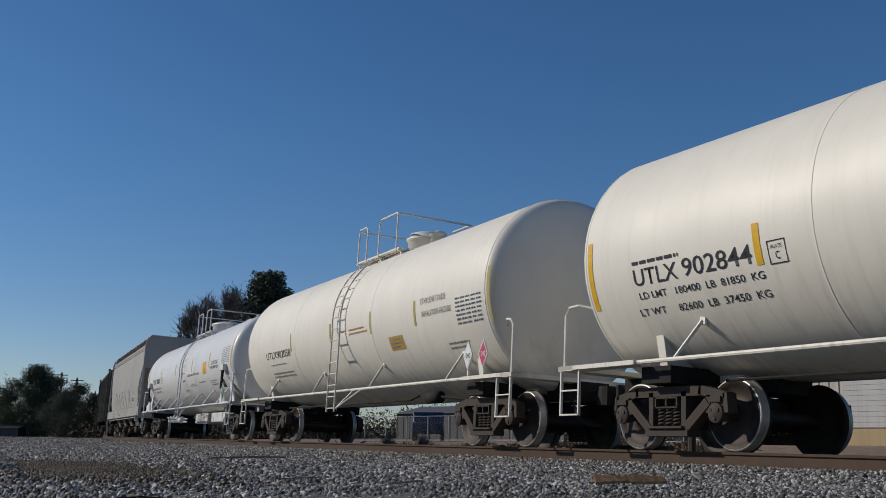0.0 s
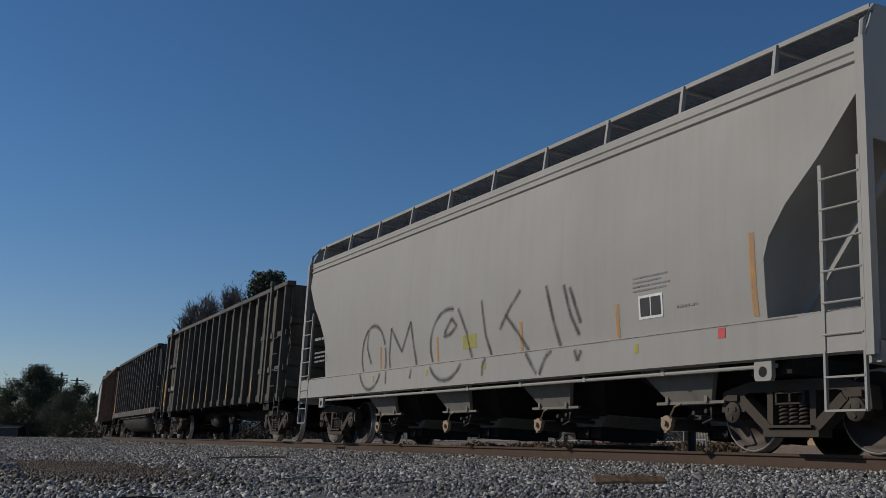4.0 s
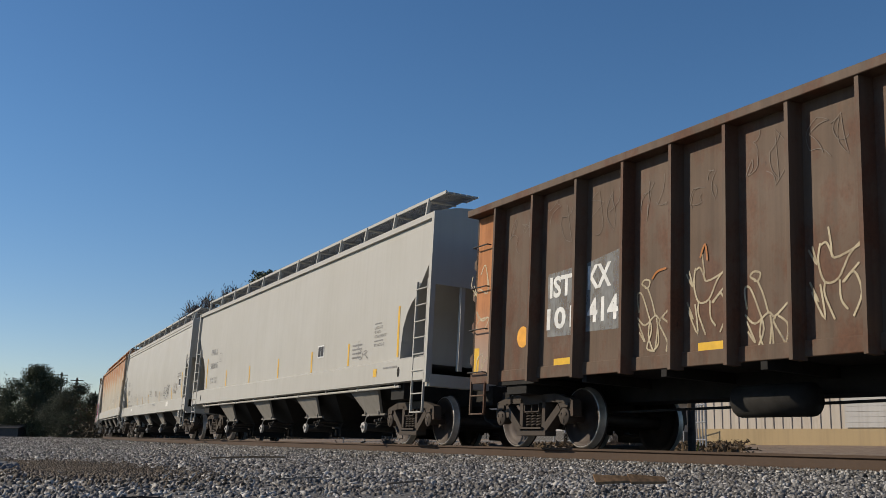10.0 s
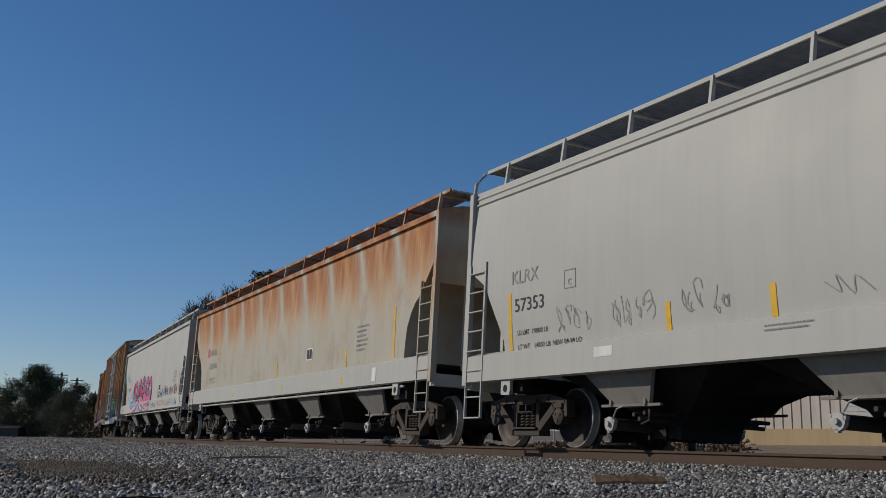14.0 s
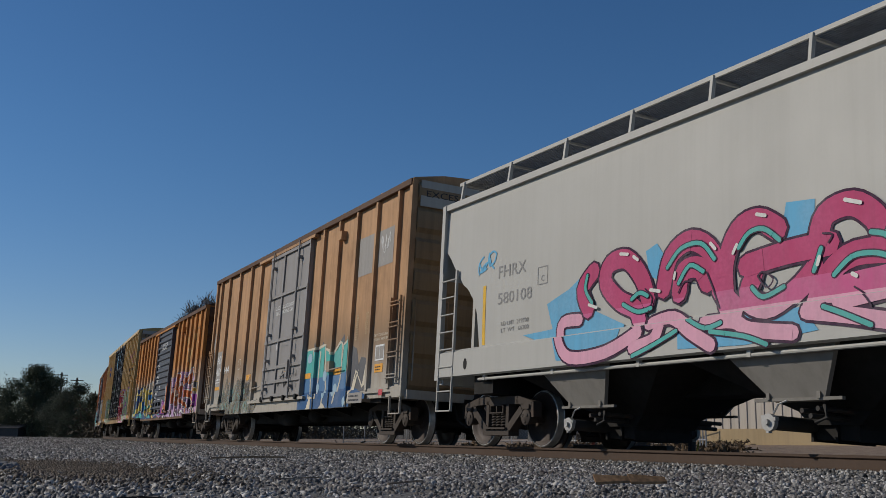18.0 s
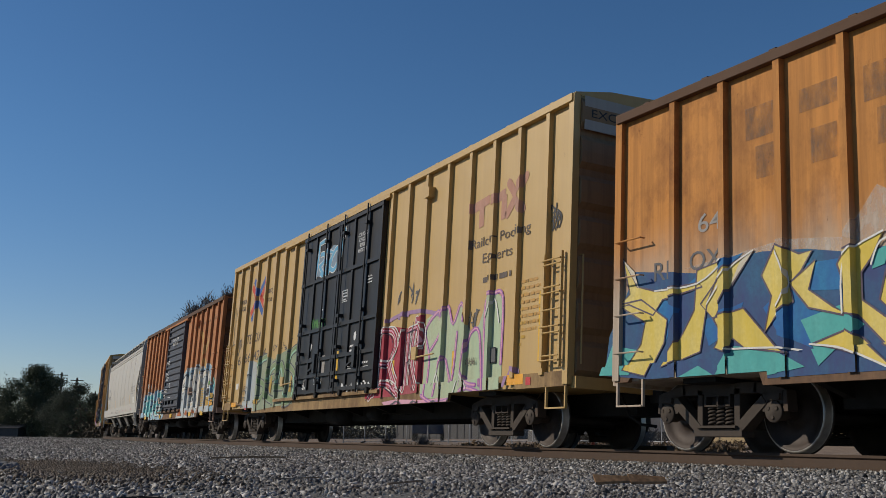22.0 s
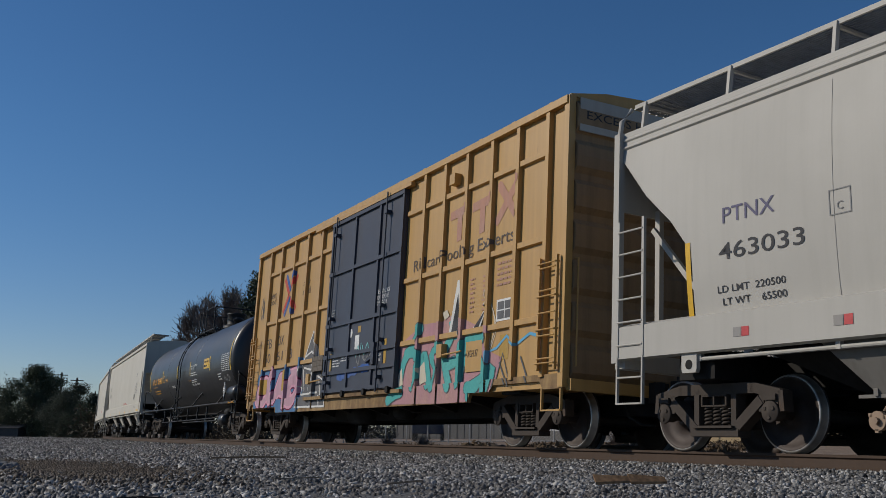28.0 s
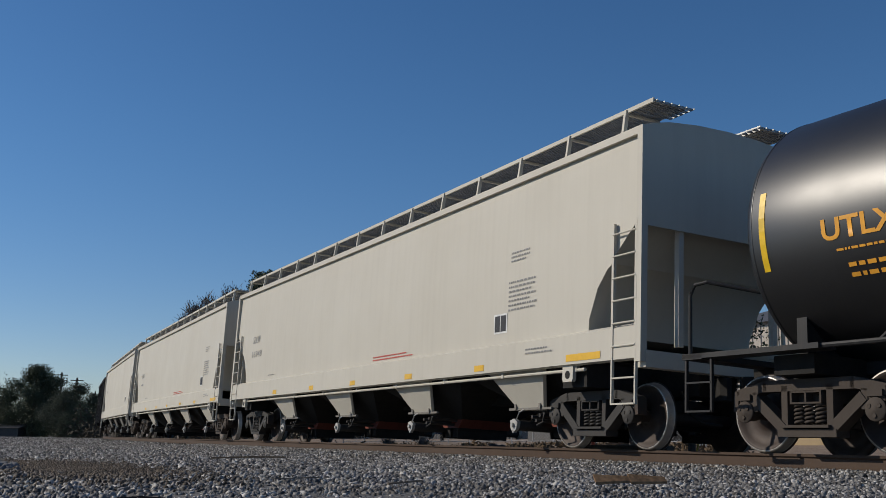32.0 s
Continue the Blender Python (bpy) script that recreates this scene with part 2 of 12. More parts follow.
def bar(bm, p, q, w, y0, y1):
    """A flat bar between two points of the x-z plane, w high, from y0 to y1."""
    (x0, z0), (x1, z1) = p, q
    d = math.hypot(x1 - x0, z1 - z0)
    nx, nz = -(z1 - z0) / d * w / 2, (x1 - x0) / d * w / 2
    prism(bm, [(x0 - nx, z0 - nz), (x1 - nx, z1 - nz), (x1 + nx, z1 + nz), (x0 + nx, z0 + nz)], "y", y0, y1)


def arc(cx, cz, rx, rz, a0, a1, n=14):
    return [(cx + rx * math.cos(radians(a0 + (a1 - a0) * i / n)), cz + rz * math.sin(radians(a0 + (a1 - a0) * i / n))) for i in range(n + 1)]


def tube(bm, points, r, n=8, mat=0):
    """A round bar along a line of points."""
    rings = []
    pts = [Vector(p) for p in points]
    for i, p in enumerate(pts):
        d = (pts[min(i + 1, len(pts) - 1)] - pts[max(i - 1, 0)]).normalized()
        a = d.cross(Vector((0, 0, 1)) if abs(d.z) < 0.9 else Vector((0, 1, 0))).normalized()
        b = d.cross(a)
        rings.append([bm.verts.new(p + (a * math.cos(2 * math.pi * k / n) + b * math.sin(2 * math.pi * k / n)) * r) for k in range(n)])
    for u, w in zip(rings, rings[1:]):
        for k in range(n):
            bm.faces.new((u[k], u[(k + 1) % n], w[(k + 1) % n], w[k])).material_index = mat
    for ring in (rings[0][::-1], rings[-1]):
        bm.faces.new(ring).material_index = mat


def lathe(bm, profile, axis="y", centre=(0, 0, 0), n=32, mats=None):
    """A body turned about an axis; profile: (along, radius)."""
    rings = []
    for a, r in profile:
        ring = []
        for k in range(n):
            c, s = math.cos(2 * math.pi * k / n) * r, math.sin(2 * math.pi * k / n) * r
            p = {"x": (a, c, s), "y": (c, a, -s), "z": (c, s, a)}[axis]
            ring.append(bm.verts.new(Vector(p) + Vector(centre)))
        rings.append(ring)
    for i, (u, w) in enumerate(zip(rings, rings[1:])):
        for k in range(n):
            f = bm.faces.new((u[k], u[(k + 1) % n], w[(k + 1) % n], w[k]))
            f.smooth = True
            if mats:
                f.material_index = mats[i]
    for ring in (rings[0][::-1], rings[-1]):
        bm.faces.new(ring)


def part(name, bm, material, parent, label="", bevel=0.0, smooth=False, at=None):
    """Links a bmesh as one mesh object under a thing or under a part."""
    me = bpy.data.meshes.new(name)
    bmesh.ops.recalc_face_normals(bm, faces=bm.faces)
    bm.to_mesh(me)
    bm.free()
    for m in (material if isinstance(material, (list, tuple)) else [material]):
        me.materials.append(m)
    if smooth:
        me.polygons.foreach_set("use_smooth", [True] * len(me.polygons))
    ob = new(name, me)
    ob.parent = parent
    if at is not None:
        ob.matrix_basis = at
    if label:
        ob["label"] = label
    if bevel:
        mod = ob.modifiers.new("edges", "BEVEL")
        mod.width, mod.segments, mod.limit_method, mod.angle_limit = bevel, 2, "ANGLE", radians(40)
        me.polygons.foreach_set("use_smooth", [True] * len(me.polygons))
        me.set_sharp_from_angle(angle=radians(35))
    return ob


def share(name, me, parent, m, label=""):
    """Another part on the same mesh."""
    ob = new(name, me)
    ob.parent = parent
    ob.matrix_basis = m
    if label:
        ob["label"] = label
    return ob


def thing(name, label, category, group=""):
    return tagged(new(name), label, category, group)
# ---------- bogies ----------
WHEEL_R = 0.457
MESHES = {}


def keep(key, make, material, smooth=False, sharp=0):
    if key not in MESHES:
        bm = bmesh.new()
        make(bm)
        bmesh.ops.recalc_face_normals(bm, faces=bm.faces)
        me = bpy.data.meshes.new(key)
        bm.to_mesh(me)
        bm.free()
        for m in (material if isinstance(material, (list, tuple)) else [material]):
            me.materials.append(m)
        if smooth:
            me.polygons.foreach_set("use_smooth", [True] * len(me.polygons))
            if sharp:
                me.set_sharp_from_angle(angle=radians(sharp))
        MESHES[key] = me
    return MESHES[key]


def make_wheelset(bm):
    for side in (-1, 1):
        prof = [(0.665, 0.09), (0.665, 0.15), (0.70, 0.20), (0.705, 0.36), (0.672, 0.385), (0.672, 0.475), (0.685, 0.486), (0.70, 0.470), (0.712, WHEEL_R), (0.798, WHEEL_R - 0.004), (0.810, WHEEL_R - 0.012), (0.811, WHEEL_R - 0.028), (0.808, 0.395), (0.775, 0.37), (0.745, 0.22), (0.775, 0.15), (0.80, 0.13), (0.80, 0.09)]
        mats = [0] * 7 + [1, 1, 1, 1] + [0] * 6
        lathe(bm, [(side * a, r) for a, r in prof], "y", (0, 0, 0), 40, mats)
    lathe(bm, [(-1.14, 0.07), (-0.9, 0.075), (-0.6, 0.09), (0.6, 0.09), (0.9, 0.075), (1.14, 0.07)], "y", (0, 0, 0), 16, [0] * 5)


def make_side_frame(bm):
    y0, y1 = -0.09, 0.07
    for k in (-1, 1):
        bar(bm, (0, 0.745), (k * 0.62, 0.745), 0.13, y0, y1)
        bar(bm, (k * 0.58, 0.755), (k * 1.02, 0.655), 0.12, y0, y1)
        bar(bm, (k * 0.74, 0.60), (k * 0.30, 0.235), 0.12, y0 - 0.012, y1)
        bar(bm, (k * 0.31, 0.24), (k * 0.31, 0.74), 0.085, y0, y1)
        bar(bm, (k * 1.03, 0.70), (k * 1.05, 0.46), 0.07, y0, y1)
        bar(bm, (k * 0.745, 0.68), (k * 0.745, 0.46), 0.075, y0, y1)
        bar(bm, (k * 0.80, 0.625), (k * 0.98, 0.625), 0.07, y0 - 0.03, y1)
    bar(bm, (-0.40, 0.215), (0.40, 0.215), 0.085, y0 - 0.02, y1 + 0.03)
    bar(bm, (-0.33, 0.285), (0.33, 0.285), 0.03, y0 - 0.06, y1 + 0.05)


def make_spring(bm):
    pts = []
    for i in range(5 * 10 + 1):
        a = 2 * math.pi * i / 10
        pts.append((0.058 * math.cos(a), 0.058 * math.sin(a), 0.305 + 0.225 * i / 50))
    tube(bm, pts, 0.016, 5)


def make_bolster(bm):
    prism(bm, [(-1.02, 0.56), (1.02, 0.56), (1.02, 0.70), (0.5, 0.80), (-0.5, 0.80), (-1.02, 0.70)], "x", -0.19, 0.19)
    for k in (-1, 1):
        for x0, x1 in ((-0.215, -0.19), (-0.012, 0.012), (0.19, 0.215)):
            box(bm, x0, x1, k * 1.02 if k > 0 else -1.13, 1.13 if k > 0 else -1.02, 0.54, 0.665)
        box(bm, -0.215, 0.215, k * 1.02 if k > 0 else -1.13, 1.13 if k > 0 else -1.02, 0.532, 0.552)
        box(bm, -0.215, 0.215, k * 1.02 if k > 0 else -1.13, 1.13 if k > 0 else -1.02, 0.655, 0.675)


def make_bearing(bm):
    lathe(bm, [(-0.06, 0.10), (0.06, 0.105), (0.075, 0.125), (0.10, 0.125), (0.112, 0.11), (0.118, 0.05), (0.122, 0.045)], "y", (0, 0, 0), 18)
    for k in range(3):
        a = 2 * math.pi * k / 3 + 0.5
        lathe(bm, [(0.10, 0.024), (0.128, 0.024)], "y", (0.068 * math.cos(a), 0, 0.068 * math.sin(a)), 6)


def make_brake(bm):
    for k in (-1, 1):
        bar(bm, (k * 0.40, 0.34), (k * 0.44, 0.42), 0.10, -0.72, 0.72)
        for y in (-0.76, 0.76):
            bar(bm, (k * 0.42, 0.28), (k * 0.40, 0.50), 0.06, y - 0.04, y + 0.04)
    bar(bm, (-0.40, 0.36), (0.40, 0.30), 0.05, -0.05, 0.05)


def make_axle_adapter(bm):
    prism(bm, [(-0.075, 0.40), (0.075, 0.40), (0.075, 0.42), (0.02, 0.42), (0.02, 0.545), (0.10, 0.545), (0.10, 0.595), (-0.10, 0.595), (-0.10, 0.545), (-0.02, 0.545), (-0.02, 0.42), (-0.075, 0.42)], "y", -0.08, 0.05)


def bogie(car, x, rusty=True):
    steel = BOGIE_STEEL if rusty else BOGIE_GREY
    tone = "rusty" if rusty else "grey"
    root = share("bogie", keep("bolster_" + tone, make_bolster, steel), car, pose(x, 0, 0), "three-piece freight bogie with %s cast frames" % tone)
    for k in (-1, 1):
        share("side_frame", keep("side_frame_" + tone, make_side_frame, steel), root, pose(0, k * 1.02, 0, 0, 0, 0 if k < 0 else 180))
        for dx in (-0.145, 0, 0.145):
            share("spring", keep("spring_" + tone, make_spring, steel, True), root, pose(dx, k * 1.02 + k * 0.02, 0))
        for dx in (-0.889, 0.889):
            share("bearing_cap", keep("bearing_" + tone, make_bearing, steel, True, 40), root, pose(dx, k * 1.03, WHEEL_R, 0, 0, 180 if k < 0 else 0))
            share("axle_adapter", keep("adapter_" + tone, make_axle_adapter, steel), root, pose(dx, k * 1.02, 0, 0, 0, 0 if k < 0 else 180))
    share("brake_beam", keep("brake_" + tone, make_brake, steel), root, pose(0, 0, 0))
    for dx in (-0.889, 0.889):
        w = share("wheelset", keep("wheelset", make_wheelset, [WHEEL_STEEL, WHEEL_RIM]), root, pose(dx, 0, WHEEL_R), "wheelset with a polished rim")
        WHEELS.append((w, dx))
    return root


WHEELS = []
CARS = []      # (car, middle at the clip's start, half the bogie spacing)


def make_coupler(bm):
    box(bm, -0.75, 0.30, -0.07, 0.07, 0.78, 0.93)
    prism(bm, [(0.28, -0.10), (0.50, -0.17), (0.60, -0.14), (0.56, -0.02), (0.44, 0.02), (0.47, 0.13), (0.38, 0.17), (0.28, 0.12)], "z", 0.70, 1.0)


def make_hose(bm):
    tube(bm, [(0.0, -0.35, 0.82), (0.12, -0.38, 0.70), (0.22, -0.36, 0.50), (0.40, -0.28, 0.38), (0.62, -0.18, 0.36)], 0.022, 7)


def end_gear(car, half, sill):
    """Coupler, air hose and striker under each end. half: end of the frame; sill: its centre sill."""
    for k in (-1, 1):
        share("coupler", keep("coupler", make_coupler, GRIME_SHADE), car, pose(k * (half - 0.02), 0, 0, 0, 0, 0 if k > 0 else 180), "dark cast coupler")
        share("air_hose", keep("hose", make_hose, GRIME_SHADE, True), car, pose(k * (half - 0.1), 0, 0, 0, 0, 0 if k > 0 else 180))


def ladder(car, x, y, z0, z1, width, material, rungs, step=0.0, out=0.0):
    """A ladder on a side wall: two stiles and rungs, and a stirrup below."""
    s = -1 if y < 0 else 1
    bm = bmesh.new()
    for dx in (-width / 2, width / 2):
        box(bm, x + dx - 0.022, x + dx + 0.022, y - 0.022, y + 0.022, z0, z1)
    root = part("ladder", bm, material, car)
    for i in range(rungs):
        z = z0 + (z1 - z0) * (i + 0.5) / rungs
        bm = bmesh.new()
        tube(bm, [(x - width / 2, y + s * 0.02, z), (x + width / 2, y + s * 0.02, z)], 0.013, 6)
        part("rung", bm, material, root)
    if step:
        stirrup(car, x, y, z0, step, width, material)
    return root


def stirrup(car, x, y, z, drop, width, material, steps=2):
    bm = bmesh.new()
    for dx in (-width / 2, width / 2):
        box(bm, x + dx - 0.014, x + dx + 0.014, y - 0.02, y + 0.02, z - drop, z)
    box(bm, x - width / 2, x + width / 2, y - 0.03, y + 0.03, z - drop, z - drop + 0.022)
    if steps == 2:
        box(bm, x - width / 2, x + width / 2, y - 0.025, y + 0.025, z - drop * 0.45, z - drop * 0.45 + 0.02)
    part("stirrup_step", bm, material, car)


def grab_bar(car, x0, x1, y, z, material):
    s = -1 if y < 0 else 1
    bm = bmesh.new()
    tube(bm, [(x0, y, z), (x0, y + s * 0.07, z), (x1, y + s * 0.07, z), (x1, y, z)], 0.012, 6)
    part("grab_iron", bm, material, car)
# ---------- freight cars: hoppers ----------
NOTCH_FULL = [(1.32, 0.0), (1.28, 0.30), (1.22, 0.62), (1.06, 0.90), (0.86, 1.10), (0.74, 1.16), (0.50, 1.40), (0.14, 1.80), (0.0, 1.88)]
NOTCH_LATE = [(1.20, 0.0), (1.18, 0.20), (0.98, 0.62), (0.76, 0.85), (0.64, 0.92), (0.55, 1.05), (0.06, 1.46), (0.0, 1.52)]
NOTCH_ROUND = [(1.42, 0.0), (1.41, 0.72), (1.32, 0.95), (1.06, 1.28), (0.58, 1.72), (0.10, 2.28), (0.0, 2.36)]
NOTCH_ANGLE = [(1.10, 0.0), (1.08, 0.22), (0.80, 0.70), (0.50, 1.18), (0.10, 1.42), (0.0, 1.46)]


def start_car(name, label, category, front, rear, inset):
    """An empty car between two couplings. inset: from coupling to bogie centre."""
    mid, half = (front + rear) / 2, (front - rear) / 2
    car = thing(name, label, category, "cars of the freight train")
    CARS.append((car, mid, half - inset))
    return car, half, half - inset


def hull(rear, front, notch, zs, ze, lat, bulge, peak):
    """A closed hopper body with sloped ends under its notched sides."""
    bm = bmesh.new()
    xs = [-(rear - d) for d, _ in notch[::-1]] + [-(rear - notch[0][0]) + (rear + front - 2 * notch[0][0]) * i / 24 for i in range(1, 24)] + [front - d for d, _ in notch]
    zb = [zs + r for _, r in notch[::-1]] + [zs] * 23 + [zs + r for _, r in notch]
    rows = 10
    rings = []
    for i, (x, z0) in enumerate(zip(xs, zb)):
        side = []
        for j in range(rows + 1):
            z = z0 + (ze - z0) * j / rows
            w = lat + bulge * math.sin(math.pi * min(1, max(0, (z - zs) / (ze - zs)))) ** 0.8
            side.append((w, z))
        ring = [(-w, z) for w, z in side]
        for j in range(1, 8):
            a = math.pi * j / 8
            ring.append((-lat * math.cos(a), ze + (peak - ze) * math.sin(a)))
        ring += [(w, z) for w, z in side[::-1]]
        rings.append([bm.verts.new((x, y, z)) for y, z in ring])
    n = len(rings[0])
    for u, w in zip(rings, rings[1:]):
        for k in range(n):
            f = bm.faces.new((u[k], w[k], w[(k + 1) % n], u[(k + 1) % n]))
            f.smooth = k != n - 1
    bm.faces.new(rings[0][::-1])
    bm.faces.new(rings[-1])
    return bm


def make_bay(bm, wide=2.0):
    top = [(-wide, -1.42, 1.22), (wide, -1.42, 1.22), (wide, 1.42, 1.22), (-wide, 1.42, 1.22)]
    low = [(-0.44, -0.52, 0.46), (0.44, -0.52, 0.46), (0.44, 0.52, 0.46), (-0.44, 0.52, 0.46)]
    t, l = [bm.verts.new(p) for p in top], [bm.verts.new(p) for p in low]
    bm.faces.new(t)
    bm.faces.new(l[::-1])
    for i in range(4):
        bm.faces.new((t[i], l[i], l[(i + 1) % 4], t[(i + 1) % 4]))


def make_bay_sheet(bm, k):
    v = [bm.verts.new(p) for p in ((-0.88, k * 1.46, 1.17), (0.80, k * 1.46, 1.17), (0.37, k * 1.15, 0.58), (-0.37, k * 1.15, 0.58))]
    w = [bm.verts.new((p.co.x, p.co.y - k * 0.06, p.co.z - 0.02)) for p in v]
    bm.faces.new(v)
    bm.faces.new(w[::-1])
    for i in range(4):
        bm.faces.new((v[i], w[i], w[(i + 1) % 4], v[(i + 1) % 4]))


def make_gate(bm):
    prism(bm, [(-0.52, 0.50), (-0.36, 0.34), (0.36, 0.34), (0.52, 0.50), (0.52, 0.56), (-0.52, 0.56)], "y", -0.56, 0.56)


def make_tray(bm):
    prism(bm, [(-0.40, 0.40), (-0.30, 0.17), (0.26, 0.17), (0.38, 0.40)], "y", -0.50, 0.50)
    for x in (-0.34, 0.0, 0.30):
        box(bm, x - 0.02, x + 0.02, -0.54, 0.54, 0.15, 0.36)


def make_gate_rail(bm):
    box(bm, -0.62, 0.62, -0.025, 0.025, -0.018, 0.018)
    for x in (-0.42, 0.30):
        box(bm, x, x + 0.05, -0.05, 0.05, 0.0, 0.08)


def make_outlet(bm):
    tube(bm, [(-0.36, -1.20, 0.33), (-0.36, 1.20, 0.33)], 0.085, 14)
    for x, z in ((0.06, 0.46), (0.18, 0.40), (0.28, 0.48)):
        tube(bm, [(x, -1.16, z), (x, 1.16, z)], 0.03, 7)
    tube(bm, [(0.32, -1.10, 0.52), (0.42, -1.18, 0.38), (0.28, -1.2, 0.32)], 0.02, 6)


def make_cap(bm):
    tube(bm, [(0, -0.03, 0), (0, 0.03, 0)], 0.10, 16)
    tube(bm, [(0, -0.07, 0), (0, 0.07, 0)], 0.035, 8)
    tube(bm, [(0.08, -0.02, 0.10), (0.16, -0.03, 0.20), (0.26, 0.0, 0.24)], 0.012, 5)
    for a in (0.4, 2.5, 4.6):
        box(bm, 0.10 * math.cos(a) - 0.02, 0.10 * math.cos(a) + 0.02, -0.03, 0.03, 0.10 * math.sin(a) - 0.02, 0.10 * math.sin(a) + 0.02)


def make_walk(bm, x0, x1, y0, y1, z):
    """Open grating: long bars with cross bars."""
    for i in range(13):
        y = y0 + (y1 - y0) * i / 12
        box(bm, x0, x1, y - 0.007, y + 0.007, z, z + 0.042)
    n = int((x1 - x0) / 0.13)
    for i in range(n + 1):
        x = x0 + (x1 - x0) * i / n
        box(bm, x - 0.005, x + 0.005, min(y0, y1), max(y0, y1), z + 0.006, z + 0.024)


def hopper(label, front, rear, body, sill_paint, bays, notch=NOTCH_FULL, acf=False, gate=None, rusty=True, post0=8.58, pitch=1.6, bay_paint=None, low=1.15, cap=None, ends=None, bog=None, holes=False, gable=False, pipe=True):
    cap = cap or CAP_GREY
    car, half, piv = start_car("covered_hopper", label, "hopper car", front, rear, 2.16)
    en = dict(zip((-1, 1), ends or (half - 0.68, half - 0.68)))
    pv = dict(zip((-1, 1), bog or (piv, piv)))
    span = en[-1] + en[1]
    zs, ze = low + 0.42, 4.28
    lat, bulge = (1.47, 0.085) if acf else (1.50, 0.02)
    part("body", hull(en[-1], en[1], notch, zs, ze, lat, bulge, 4.52), body, car).data.set_sharp_from_angle(angle=radians(22))
    for s in (-1, 1):
        bm = bmesh.new()
        prism(bm, [(s * (lat - 0.02), zs + 0.05), (s * 1.57, zs), (s * 1.57, low), (s * 1.50, low - 0.02), (s * 1.44, low), (s * 1.44, zs + 0.05)], "x", -en[-1] - 0.02, en[1] + 0.02)
        part("side_sill", bm, sill_paint, car)
        bm = bmesh.new()
        if acf:
            prism(bm, [(s * (lat - .03), 4.05), (s * (lat + .03), 4.06), (s * (lat + .055), 4.08), (s * (lat + .055), 4.10), (s * (lat + .03), 4.12), (s * (lat + .03), 4.17), (s * (lat + .05), 4.19), (s * (lat + .05), 4.21), (s * (lat + .03), 4.23), (s * (lat + .03), 4.31), (s * (lat - .03), 4.33)], "x", -en[-1], en[1])
        else:
            prism(bm, [(s * 1.42, 4.20), (s * 1.565, 4.20), (s * 1.565, 4.31), (s * 1.42, 4.35)], "x", -en[-1] - 0.03, en[1] + 0.03)
        part("eave_beam", bm, body, car)
        bm = bmesh.new()
        if pipe:
            tube(bm, [(-en[-1] + 1.3, s * 1.47, low - 0.075), (en[1] - 1.3, s * 1.47, low - 0.075)], 0.026, 8)
            for i in range(9):
                x = -en[-1] + 1.5 + (span - 3.0) * i / 8
                box(bm, x - 0.03, x + 0.03, s * 1.47 - 0.03, s * 1.47 + 0.03, low - 0.10, low)
            part("pipe_rail", bm, sill_paint, car)
        bm = bmesh.new()
        make_walk(bm, -en[-1] + 0.1, en[1] - 0.1, s * 0.72, s * 1.28, 4.72)
        wk = part("roof_walk", bm, GALVANISED, car, "open steel grating on posts along the roof edge")
        bm = bmesh.new()
        box(bm, -en[-1] + 0.05, en[1] - 0.05, min(s * 1.285, s * 1.315), max(s * 1.285, s * 1.315), 4.715, 4.775)
        part("edge_rail", bm, body, wk)
        for i in range(int((post0 + en[-1] - 0.12) / pitch) + 1):
            x = post0 - pitch * i
            bm = bmesh.new()
            prism(bm, [(s * 1.33, 4.33), (s * 1.39, 4.33), (s * 1.335, 4.76), (s * 1.275, 4.76)], "x", x - 0.024, x + 0.024)
            box(bm, x - 0.02, x + 0.02, min(s * 0.72, s * 1.3), max(s * 0.72, s * 1.3), 4.685, 4.72)
            part("post", bm, body, wk)
    # middle of the roof: hatches and cross-overs at the ends
    bm = bmesh.new()
    box(bm, -en[-1] + 0.8, en[1] - 0.8, -0.33, 0.33, 4.50, 4.62)
    part("roof_hatch", bm, body, car)
    for k in (-1, 1):
        bm = bmesh.new()
        for i in range(5):
            x = k * (en[k] - 0.06 - 0.11 * i)
            for s in (-1, 1):
                box(bm, x - 0.012, x + 0.012, min(s * 0.62, s * 1.28), max(s * 0.62, s * 1.28), 4.72, 4.755)
        for i in range(12):
            y = (0.62 + 0.66 * (i % 6) / 5) * (1 if i < 6 else -1)
            box(bm, min(k * en[k], k * (en[k] - 0.5)), max(k * en[k], k * (en[k] - 0.5)), y - 0.005, y + 0.005, 4.725, 4.745)
        part("end_crossover", bm, GALVANISED, car)["kind"] = "stuff"
        bm = bmesh.new()
        box(bm, min(k * en[k], k * (en[k] + 0.035)), max(k * en[k], k * (en[k] + 0.035)), -1.5, 1.5, zs + 1.35 if not acf else 3.2, 4.30)
        if gable:
            prism(bm, [(-1.5, 4.30), (1.5, 4.30), (1.32, 4.74), (-1.32, 4.74)], "x", min(k * en[k], k * (en[k] + 0.035)), max(k * en[k], k * (en[k] + 0.035)))
        part("end_sheet", bm, body, car)
        for s in (-1, 1):
            bm = bmesh.new()
            x = k * (en[k] + 0.01)
            box(bm, x - 0.055, x + 0.055, s * 1.53 - 0.05, s * 1.53 + 0.05, low - 0.05, 4.30)
            if acf:
                tube(bm, [(x, s * 1.53, 4.25), (x, s * 1.50, 4.50), (x, s * 1.32, 4.72)], 0.035, 8)
            part("corner_post", bm, body, car)
            ladder(car, k * (en[k] - 0.30), s * 1.56, low + 0.02, 3.02, 0.50, body, 6, 0.62)
